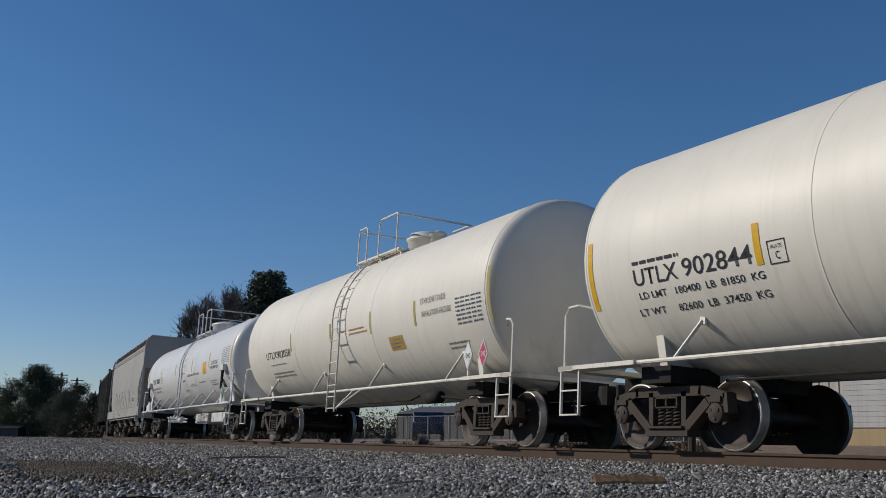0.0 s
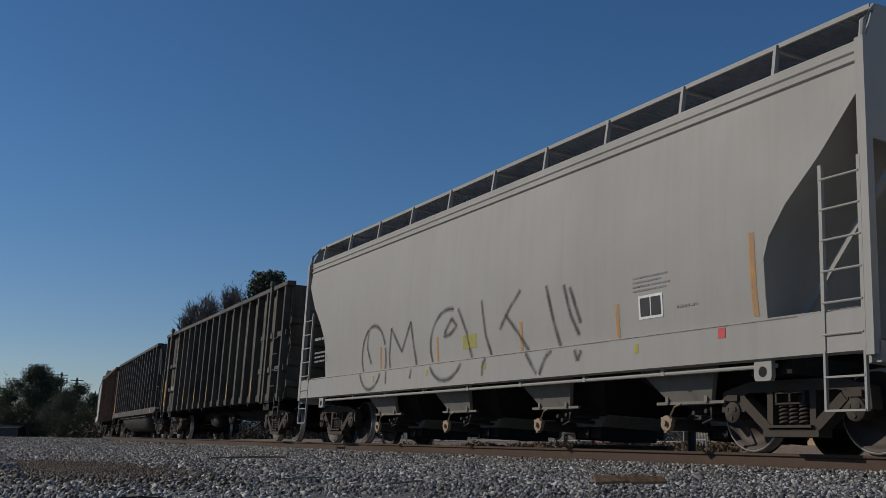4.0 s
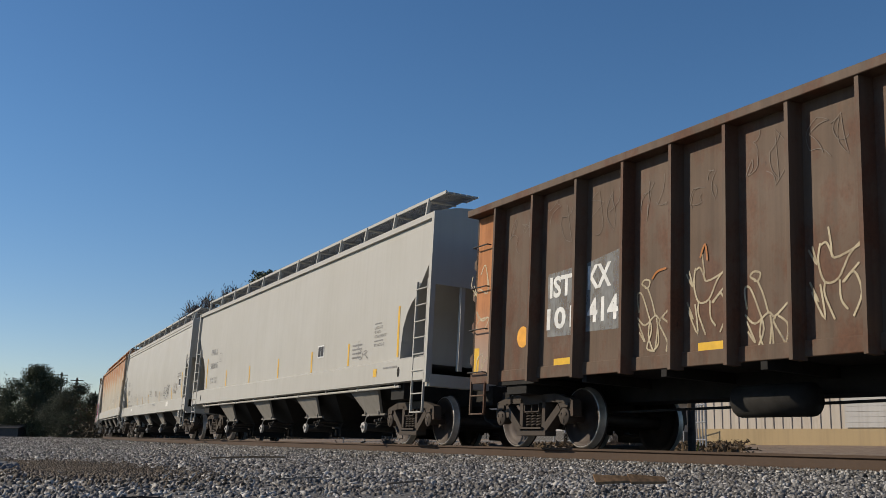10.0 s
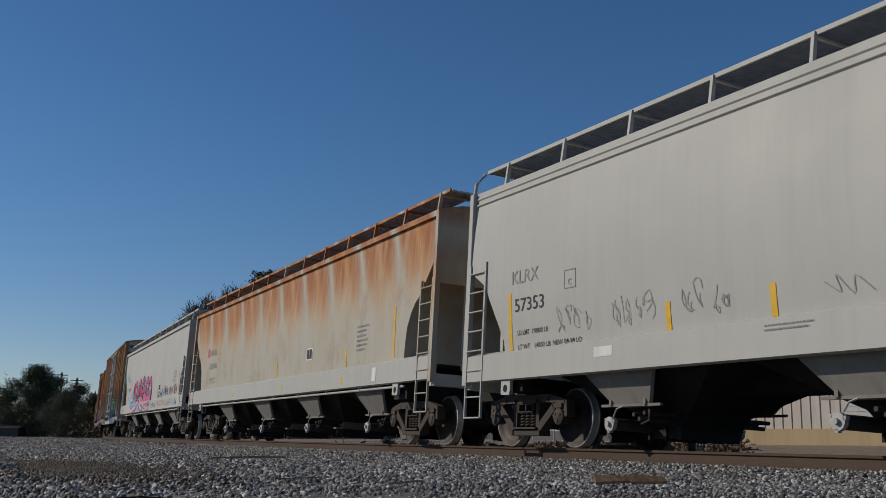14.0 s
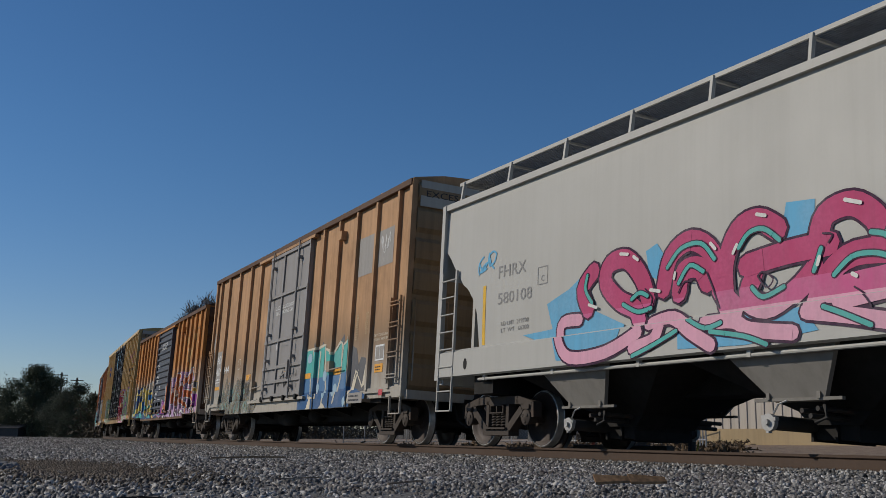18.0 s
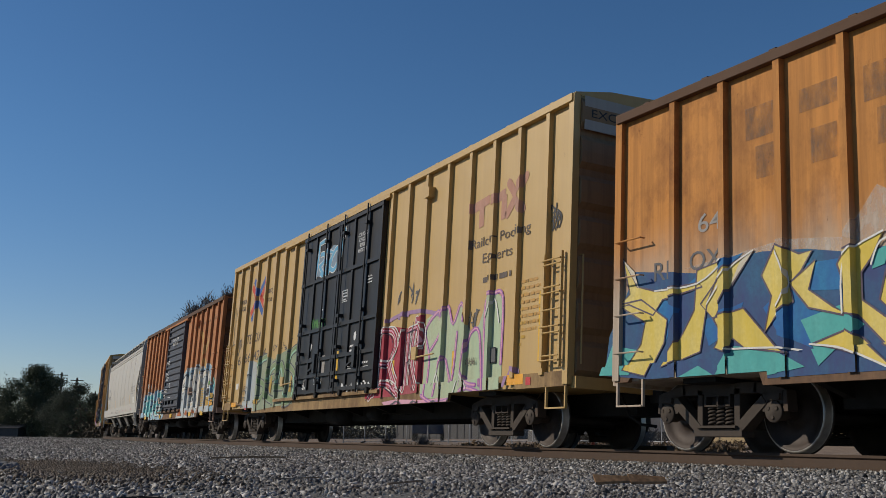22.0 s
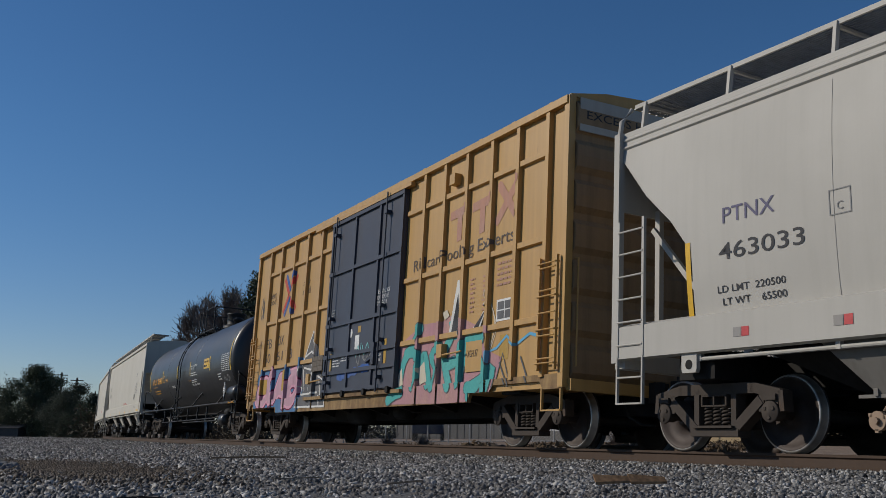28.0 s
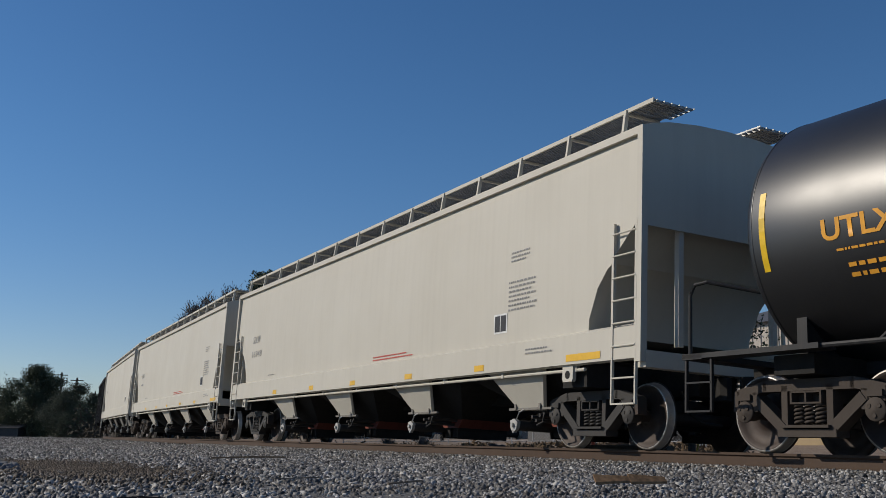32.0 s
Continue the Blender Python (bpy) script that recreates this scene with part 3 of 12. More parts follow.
            if acf:
                bm = bmesh.new()
                bar(bm, (k * (en[k] - 1.5), low + 0.3), (k * (en[k] - 0.1), 3.0), 0.07, s * 1.0 - 0.03, s * 1.0 + 0.03)
                part("end_brace", bm, body, car)
        bm = bmesh.new()
        box(bm, min(k * (en[k] - 0.12), k * (en[k] + 0.08)), max(k * (en[k] - 0.12), k * (en[k] + 0.08)), -1.5, 1.5, low - 0.12, low + 0.10)
        part("end_sill", bm, sill_paint, car)
        for y in (-0.85, 0.85):
            bm = bmesh.new()
            bar(bm, (k * (en[k] - 0.05), low + 0.2), (k * (en[k] - 0.05), 3.3), 0.09, y - 0.04, y + 0.04)
            part("end_post", bm, body, car)
        bm = bmesh.new()
        box(bm, min(k * (pv[k] - 0.3), k * (pv[k] + 0.3)), max(k * (pv[k] - 0.3), k * (pv[k] + 0.3)), -1.40, 1.40, 0.84, low + 0.04)
        part("body_bolster", bm, GRIME_SHADE, car)
        # jacking pad under the sill, or a lift hole through it
        for s in (-1, 1):
            bm = bmesh.new()
            if holes:
                prism(bm, arc(k * (pv[k] + 0.36), low + 0.19, 0.055, 0.095, 0, 345, 15), "y", s * 1.572 - 0.004, s * 1.572 + 0.004)
                part("lift_hole", bm, GRIME_SHADE, car, "dark oval lift hole in the sill")
                continue
            ring = [(k * pv[k] - 0.11, low - 0.24), (k * pv[k] + 0.11, low - 0.24), (k * pv[k] + 0.13, low - 0.20), (k * pv[k] + 0.13, low), (k * pv[k] - 0.13, low), (k * pv[k] - 0.13, low - 0.20)]
            prism(bm, ring, "y", s * 1.50 - 0.03, s * 1.50 + 0.03)
            pad = part("jacking_pad", bm, sill_paint, car)
            bm = bmesh.new()
            tube(bm, [(k * pv[k], s * 1.532, low - 0.14), (k * pv[k], s * 1.534, low - 0.14)], 0.06, 14)
            part("lift_hole", bm, GRIME_SHADE, pad)
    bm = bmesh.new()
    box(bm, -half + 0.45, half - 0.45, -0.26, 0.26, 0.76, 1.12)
    part("centre_sill", bm, GRIME_SHADE, car)
    wide = (bays[0] - bays[1]) / 2 + 0.02
    for x in bays:
        # bay hulls and trays are coloured near-black for the shade they hang in
        bay = share("hopper_bay", keep("bay_%d" % round(wide * 100), lambda b: make_bay(b, wide), GRIME_SHADE), car, pose(x, 0, 0), "sooty sloped hopper bay")
        p = bay_paint or BAY_GREY
        for k in (-1, 1):
            share("bay_sheet", keep("bay_sheet_%d_" % k + p.name, lambda b: make_bay_sheet(b, k), p), bay, pose(0, 0, 0))
            share("gate_rail", keep("gate_rail", make_gate_rail, BAY_GREY), bay, pose(0, k * 1.15, 0.585))
            share("outlet_cap", keep("outlet_cap_" + cap.name, make_cap, cap), bay, pose(-0.36, k * 1.21, 0.33))
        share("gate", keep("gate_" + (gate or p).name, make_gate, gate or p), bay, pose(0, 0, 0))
        share("outlet_tray", keep("tray", make_tray, GRIME_SHADE), bay, pose(0, 0, 0))
        share("outlet_pipe", keep("outlet", make_outlet, [BOGIE_GREY], True, 40), bay, pose(0, 0, 0))
    end_gear(car, half - 0.62, 0)
    for x in (-pv[-1], pv[1]):
        bogie(car, x, rusty)
    return car, en[1]


# ---------- tank cars ----------
def tank_car(label, front, rear, body, trim, r, zc, shell, dome, rusty=True, lx=-0.22, bog=None, rails=(-0.80, -0.30, 0.40, 1.40), cover="dome", struts=4):
    """shell: half the straight barrel's length; dome: the platform's half length."""
    car, half, piv = start_car("tank_car", label, "tank car", front, rear, 2.1)
    pv = dict(zip((-1, 1), bog or (piv, piv)))
    bm = bmesh.new()
    head = 0.34
    prof = [(-shell - head * math.cos(a), r * math.sin(a) ** 0.72) for a in [math.pi / 2 * i / 10 for i in range(1, 11)]]
    prof = [(-shell - head, 0.02)] + prof
    n = 14
    prof += [(-shell + 2 * shell * i / n, r) for i in range(1, n)] + [(-a, w) for a, w in prof[::-1]]
    lathe(bm, prof, "x", (0, 0, zc), 64)
    part("tank", bm, body, car)
    for x in (-shell, -shell * 0.42, shell * 0.30, shell):
        bm = bmesh.new()
        lathe(bm, [(x - 0.012, r), (x - 0.008, r + 0.004), (x + 0.008, r + 0.004), (x + 0.012, r)], "x", (0, 0, zc), 64)
        part("weld_seam", bm, body, car)
    # platform and dome
    top = zc + r
    p0, p0b, m0, m1 = rails
    p1 = m1 + 0.12
    bm = bmesh.new()
    prof = {"dome": [(top - 0.1, 0.42), (top + 0.22, 0.42), (top + 0.24, 0.47), (top + 0.28, 0.47), (top + 0.28, 0.40), (top + 0.40, 0.38), (top + 0.43, 0.30)],
            "drum": [(top - 0.1, 0.46), (top + 0.10, 0.46), (top + 0.12, 0.36), (top + 0.16, 0.33), (top + 0.50, 0.33), (top + 0.52, 0.355), (top + 0.57, 0.355), (top + 0.58, 0.30)],
            "flat": [(top - 0.1, 0.60), (top + 0.20, 0.62), (top + 0.24, 0.68), (top + 0.30, 0.66), (top + 0.38, 0.42), (top + 0.40, 0.2)]}[cover]
    lathe(bm, prof, "z", (dome, 0, 0), 28)
    part("dome", bm, trim, car, bevel=0)
    bm = bmesh.new()
    lathe(bm, [(top - 0.1, 0.16), (top + 0.24, 0.16), (top + 0.24, 0.19), (top + 0.30, 0.19), (top + 0.34, 0.12)], "z", (dome + 0.75, -0.1, 0), 16)
    part("valve", bm, trim, car, bevel=0)
    bm = bmesh.new()
    box(bm, p0 - 0.02, p1 + 0.02, -0.50, 0.50, top - 0.15, top - 0.125)
    plat = part("top_platform", bm, trim, car)
    for x in (p0, m0, p1):
        for s in (-1, 1):
            bm = bmesh.new()
            prism(bm, [(s * 0.45, top - 0.16), (s * 0.95, top - 0.16), (s * 0.95, top - 0.12), (s * 0.45, top - 0.12)] if s > 0 else [(-0.95, top - 0.16), (-0.45, top - 0.16), (-0.45, top - 0.12), (-0.95, top - 0.12)], "x", x - 0.03, x + 0.03)
            bar(bm, (x, top - 0.14), (x + 0.01, top - 0.48), 0.05, s * 0.85 - 0.02, s * 0.85 + 0.02)
            part("platform_bracket", bm, trim, plat)
    for s in (-1, 1):
        for i in range(5):
            y = s * (0.52 + 0.095 * i)
            bm = bmesh.new()
            box(bm, p0 - 0.03, p1 + 0.03, y - 0.03, y + 0.03, top - 0.12, top - 0.085)
            part("tread", bm, trim, plat)
        bm = bmesh.new()
        y = s * 0.93
        tube(bm, [(p0, y, top - 0.15), (p0, y, top + 0.62), (p0 + 0.06, y, top + 0.70), (p0b - 0.08, y, top + 0.70), (p0b, y, top + 0.62), (p0b, y, top - 0.15)], 0.022, 8)
        part("handrail", bm, trim, plat)
        bm = bmesh.new()
        tube(bm, [(m0, y, top - 0.15), (m0, y, top + 0.62), (m0 + 0.08, y, top + 0.72), (m1 - 0.06, y, top + 0.72), (m1, y, top + 0.68), (m1, y, top - 0.15)], 0.022, 8)
        part("handrail", bm, trim, plat)
    bm = bmesh.new()
    tube(bm, [(m1 - 0.03, -0.93, top + 0.71), (m1 - 0.03, 0.93, top + 0.71)], 0.022, 8)
    part("handrail", bm, trim, plat)
    bm = bmesh.new()
    tube(bm, [(p0 + 0.02, -0.93, top + 0.66), (p0 + 0.02, 0.93, top + 0.66)], 0.018, 8)
    part("handrail", bm, trim, plat)
    for s in (-1, 1):
        # ladder up the barrel
        bm = bmesh.new()
        stand = r + 0.10
        line = [(stand * math.cos(radians(-8)), 0.62), (stand * math.cos(radians(-8)), zc + stand * math.sin(radians(-8)))]
        line += [(stand * math.cos(radians(a)), zc + stand * math.sin(radians(a))) for a in range(0, 66, 6)]
        for dx in (-0.23, 0.23):
            tube(bm, [(lx + dx, s * y, z) for y, z in line], 0.02, 6)
        lad = part("ladder", bm, trim, car)
        for i in range(14):
            u = 0.25 * i + 0.08
            y, z = line[0][0], line[0][1] + u
            if z > line[1][1]:
                a = radians(-8) + (z - line[1][1]) / stand
                y, z = stand * math.cos(a), zc + stand * math.sin(a)
            bm = bmesh.new()
            tube(bm, [(lx - 0.23, s * y, z), (lx + 0.23, s * y, z)], 0.014, 6)
            part("rung", bm, trim, lad)
        for dx in (0.35, 0.8):
            bm = bmesh.new()
            tube(bm, [(lx + dx + 0.3, s * 1.48, 1.12), (lx + 0.2, s * stand * 0.99, 0.66)], 0.018, 6)
            part("step_brace", bm, trim, lad)
        # running rail along the barrel
        bm = bmesh.new()
        tube(bm, [(-shell + 0.45, s * 1.5, 1.10), (shell - 0.45, s * 1.5, 1.10)], 0.03, 8)
        rail = part("side_rail", bm, trim, car)
        for i in range(struts):
            x = -shell + 1.6 + (2 * shell - 3.2) * i / (struts - 1)
            bm = bmesh.new()
            zz = zc - r * 0.62
            tube(bm, [(x, s * 1.5, 1.10), (x + 0.35, s * (r * 0.80), zz)], 0.024, 6)
            box(bm, x + 0.31, x + 0.40, s * (r * 0.79) - 0.02, s * (r * 0.79) + 0.02, zz - 0.05, zz + 0.05)
            part("rail_bracket", bm, trim, rail)
    # end decks, saddles
    for k in (-1, 1):
        bm = bmesh.new()
        x0, x1 = k * (half - 0.62), k * (shell - 0.9)
        for s in (-1, 1):
            box(bm, min(x0, x1), max(x0, x1), min(s * 1.28, s * 1.56), max(s * 1.28, s * 1.56), 1.07, 1.13)
        box(bm, min(x0, k * (half - 0.95)), max(x0, k * (half - 0.95)), -1.56, 1.56, 1.06, 1.128)
        deck = part("end_deck", bm, trim, car)
        for s in (-1, 1):
            bm = bmesh.new()
            y = s * 1.50
            xa = k * (half - 0.70)
            xb = k * (half - 1.75)
            tube(bm, [(xa, y, 1.12), (xa, y, 1.86), (k * (half - 0.78), y, 1.98), (k * (half - 0.95), y * 0.98, 2.0), (xb, s * 0.9, 1.78)] if s < 0 else [(xa, y, 1.12), (xa, y, 1.98), (xb, y, 1.9)], 0.024, 8)
            part("handrail", bm, trim, deck)
            stirrup(car, k * (half - 0.88), s * 1.53, 1.05, 0.62, 0.42, trim)
        bm = bmesh.new()
        for s in (-1, 1):
            prism(bm, [(s * 0.35, 1.02), (s * 1.15, 1.02), (s * r * 0.74, zc - r * 0.64), (s * 0.35, zc - r + 0.06)], "x", k * pv[k] - 0.07, k * pv[k] + 0.07)
        box(bm, min(k * (pv[k] - 0.7), k * (pv[k] + 0.7)), max(k * (pv[k] - 0.7), k * (pv[k] + 0.7)), -0.45, 0.45, 0.90, zc - r + 0.14)
        part("saddle", bm, trim, car)
        bm = bmesh.new()
        box(bm, min(k * (pv[k] - 1.1), k * (half - 0.55)), max(k * (pv[k] - 1.1), k * (half - 0.55)), -0.27, 0.27, 0.76, 1.08)
        box(bm, k * pv[k] - 0.28, k * pv[k] + 0.28, -1.30, 1.30, 0.84, 1.06)
        part("stub_sill", bm, GRIME_SHADE, car)
    # brake gear and pipes below the belly
    if cover != "flat":
        bm = bmesh.new()
        lathe(bm, [(-0.30, 0.04), (-0.28, 0.12), (0.22, 0.12), (0.26, 0.04)], "x", (pv[1] - 2.6, -0.75, 0.92), 16)
        tube(bm, [(pv[1] - 2.3, -0.75, 0.92), (pv[1] - 1.5, -0.6, 0.85)], 0.03, 6)
        part("brake_cylinder", bm, GRIME_SHADE, car)
        bm = bmesh.new()
        tube(bm, [(-shell + 2.0, -1.0, 0.86), (pv[1] - 3.2, -1.0, 0.86), (pv[1] - 3.0, -0.9, 0.95)], 0.022, 6)
        part("train_pipe", bm, GRIME_SHADE, car)
    end_gear(car, half - 0.62, 0)
    for x in (-pv[-1], pv[1]):
        bogie(car, x, rusty)
    return car, shell


# ---------- open cars ----------
def gondola(name, label, front, rear, body, top, low, ribs, lat=1.50, rib=0.10, tub=False, rusty=True, banded=False, bog=None, edge=0.72, foot=0.075):
    car, half, piv = start_car(name, label, "gondola car", front, rear, 2.16)
    pv = dict(zip((-1, 1), bog or (piv, piv)))
    end = half - (0.78 if not banded else 0.50)
    e2 = end
    if tub:
        end = half - 1.82
        e2 = end
    for s in (-1, 1):
        bm = bmesh.new()
        box(bm, -e2, e2, min(s * (lat - 0.05), s * lat), max(s * (lat - 0.05), s * lat), low, top)
        part("side_wall", bm, body, car)
        bm = bmesh.new()
        prism(bm, [(s * (lat - 0.06), top - 0.02), (s * (lat + rib + 0.02), top - 0.02), (s * (lat + rib + 0.02), top + 0.10), (s * (lat - 0.06), top + 0.12)], "x", -end - (0.72 if tub else 0.04), end + (0.18 if tub else 0.04))
        part("top_chord", bm, body, car, bevel=0.012)
        bm = bmesh.new()
        if tub:
            prism(bm, [(-half + 0.42, low - 0.06), (-half + 0.9, low - 0.16), (half - 0.9, low - 0.16), (half - 0.42, low - 0.06), (half - 0.42, low), (half - 0.75, low + 0.09), (-half + 0.75, low + 0.09), (-half + 0.42, low)], "y", s * 1.51 - 0.11, s * 1.51 + 0.11)
        else:
            box(bm, -end, end, min(s * (lat - 0.02), s * (lat + 0.03)), max(s * (lat - 0.02), s * (lat + 0.03)), low - 0.06, low + 0.12)
        part("side_sill", bm, body, car, bevel=0.01)
        for x in ribs:
            bm = bmesh.new()
            w = foot
            prism(bm, [(x - w, s * (lat - 0.005)), (x - w * edge, s * (lat + rib)), (x + w * edge, s * (lat + rib)), (x + w, s * (lat - 0.005))], "z", low - (0.10 if not tub else -0.05), top)
            part("rib", bm, body, car)
    for k in (-1, 1):
        bm = bmesh.new()
        prof = [(k * (end - 0.05), low), (k * end, low)]
        for i in range(0 if tub else int((top - low - 0.2) / 0.55)):
            z = low + 0.35 + 0.55 * i
            prof += [(k * end, z - 0.11), (k * (end + 0.075), z - 0.06), (k * (end + 0.075), z + 0.06), (k * end, z + 0.11)]
        prof += [(k * end, top + 0.02), (k * (end - 0.05), top + 0.02)]
        prism(bm, prof, "y", -lat, lat)
        part("end_wall", bm, body, car)
        if tub:
            over = 0.66 if k < 0 else 0.14
            bm = bmesh.new()
            prism(bm, [(k * end, 2.70), (k * (end + 0.05), 2.66), (k * (end + over + 0.04), top - 0.02), (k * (end + over - 0.04), top)], "y", -lat, lat)
            part("slope_sheet", bm, body, car)
            bm = bmesh.new()
            box(bm, min(k * (end + over - 0.10), k * (end + over + 0.04)), max(k * (end + over - 0.10), k * (end + over + 0.04)), -lat, lat, top - 0.02, top + 0.10)
            part("end_chord", bm, body, car)
            for s in (-1, 1):
                if k > 0:
                    bm = bmesh.new()
                    bar(bm, (end + 0.02, top - 0.03), (end + 0.74, 2.62), 0.13, s * (lat - 0.03) - 0.03, s * (lat - 0.03) + 0.03)
                    part("end_brace", bm, body, car)
                bm = bmesh.new()
                tube(bm, [(k * (end + 0.05), s * 1.47, low + 1.0), (k * (half - 1.05), s * 1.47, low + 0.95), (k * (half - 1.08), s * 1.47, low)], 0.018, 6)
                part("handrail", bm, body, car)
                stirrup(car, k * (half - 0.62), s * 1.52, low - 0.05, 0.55, 0.42, body, 1)
            bm = bmesh.new()
            box(bm, min(k * (half - 0.42), k * (half - 1.0)), max(k * (half - 0.42), k * (half - 1.0)), -1.5, 1.5, low - 0.06, low - 0.01)
            part("end_platform", bm, body, car)
            bm = bmesh.new()
            box(bm, k * (half - 0.46) - 0.03, k * (half - 0.46) + 0.03, -1.46, -1.38, low - 0.05, low + 1.50)
            part("brake_post", bm, body, car)
        if banded:
            for s in (-1, 1):
                for z in (2.78, 1.86):
                    bm = bmesh.new()
                    box(bm, min(k * 5.9, k * (end - 0.02)), max(k * 5.9, k * (end - 0.02)), min(s * lat, s * (lat + 0.09)), max(s * lat, s * (lat + 0.09)), z - 0.07, z + 0.07)
                    part("side_band", bm, body, car)
                bm = bmesh.new()
                box(bm, k * 7.03 - 0.06, k * 7.03 + 0.06, min(s * (lat + rib), s * (lat + rib + 0.07)), max(s * (lat + rib), s * (lat + rib + 0.07)), low - 0.12, top + 0.16)
                tube(bm, [(k * 7.03, s * (lat + rib + 0.03), top + 0.10), (k * 7.03, s * (lat + rib + 0.03), top + 0.24)], 0.07, 10)
                part("corner_rod", bm, body, car)
                for i in range(4):
                    grab_bar(car, k * 7.62, k * 8.06, s * (lat + 0.14), low + 0.28 + 0.42 * i, body)
                stirrup(car, k * (end - 0.3), s * (lat + 0.10), low, 0.6, 0.44, body)
        for s in (-1, 1):
            if not tub and not banded:
                if k > 0:
                    ladder(car, end - 0.26, s * (lat + 0.08), low + 0.08, top - 0.12, 0.44, body, 9, 0)
                for i in range(4 if k < 0 else 0):
                    grab_bar(car, k * (end - 0.02), k * (end - 0.50), s * (lat + 0.03), low + 0.12 + 0.72 * i, BOGIE_GREY)
                stirrup(car, k * (end - 0.26), s * (lat + 0.02), low - 0.02, 0.55, 0.44, body)
        bm = bmesh.new()
        box(bm, min(k * (pv[k] - 0.28), k * (pv[k] + 0.28)), max(k * (pv[k] - 0.28), k * (pv[k] + 0.28)), -1.42, 1.42, 0.80, low)
        box(bm, min(k * (pv[k] - 0.55), k * (pv[k] + 0.55)), max(k * (pv[k] - 0.55), k * (pv[k] + 0.55)), -1.46, 1.46, low - 0.12, low - 0.05)
        part("body_bolster", bm, GRIME_SHADE, car)
    bm = bmesh.new()
    box(bm, -end + 0.02, end - 0.02, -lat + 0.04, lat - 0.04, low - 0.02, low + 0.06)
    part("floor_plate", bm, GRIME_SHADE, car)
    bm = bmesh.new()
    box(bm, -half + 0.45, half - 0.45, -0.26, 0.26, 0.72, low)
    part("centre_sill", bm, GRIME_SHADE, car)
    if tub:
        for s in (-1, 1):
            bm = bmesh.new()
            sec = [(s * 0.30, low), (s * 1.44, low), (s * 1.40, 0.70), (s * 1.25, 0.42), (s * 0.98, 0.28), (s * 0.70, 0.30), (s * 0.30, 0.55)]
            rings = []
            for x, f in ((-pv[-1] + 1.2, 0.05), (-pv[-1] + 1.7, 0.55), (-pv[-1] + 2.5, 0.92), (-pv[-1] + 3.2, 1), (pv[1] - 3.2, 1), (pv[1] - 2.5, 0.92), (pv[1] - 1.7, 0.55), (pv[1] - 1.2, 0.05)):
                rings.append([bm.verts.new((x, y, low - (low - z) * f)) for y, z in sec])
            for u, w in zip(rings, rings[1:]):
                for i in range(len(sec)):
                    bm.faces.new((u[i], u[(i + 1) % len(sec)], w[(i + 1) % len(sec)], w[i]))
            bm.faces.new(rings[0])
            bm.faces.new(rings[-1][::-1])
            part("tub", bm, DARK_STEEL, car, "dark rounded steel tub under the floor", smooth=True)
            bm = bmesh.new()
            tube(bm, [(-pv[-1] + 1.5, s * 1.50, low - 0.24), (pv[1] - 1.6, s * 1.50, low - 0.24)], 0.02, 6)
            for i in range(6):
                x = -pv[-1] + 1.7 + ((pv[-1] + pv[1]) - 3.5) * i / 5
                box(bm, x - 0.03, x + 0.03, s * 1.50 - 0.03, s * 1.50 + 0.03, low - 0.28, low - 0.14)
            part("pipe_rail", bm, body, car)
    else:
        for i in range(6):
            x = -pv[-1] + 1.8 + ((pv[-1] + pv[1]) - 3.6) * i / 5
            bm = bmesh.new()
            box(bm, x - 0.05, x + 0.05, -1.45, 1.45, low - 0.16, low)
            part("cross_bearer", bm, GRIME_SHADE, car)
        under_gear(car)
    end_gear(car, half - 0.62, 0)
    for x in (-pv[-1], pv[1]):
        bogie(car, x, rusty)
    return car, end


def under_gear(car):
    """Brake reservoir, cylinder and rods under the floor."""
    bm = bmesh.new()
    lathe(bm, [(-0.6, 0.05), (-0.55, 0.2), (0.55, 0.2), (0.6, 0.05)], "x", (-1.2, -0.75, 0.62), 16)
    part("air_reservoir", bm, GRIME_SHADE, car)
    bm = bmesh.new()
    lathe(bm, [(-0.3, 0.05), (-0.28, 0.15), (0.25, 0.15), (0.3, 0.04)], "x", (1.2, -0.85, 0.64), 14)
    tube(bm, [(1.5, -0.85, 0.64), (4.6, -0.4, 0.58)], 0.02, 6)
    tube(bm, [(-4.6, -0.5, 0.55), (0.9, -0.6, 0.60)], 0.02, 6)
    part("brake_cylinder", bm, GRIME_SHADE, car)


# ---------- box cars ----------
RIBS = {}


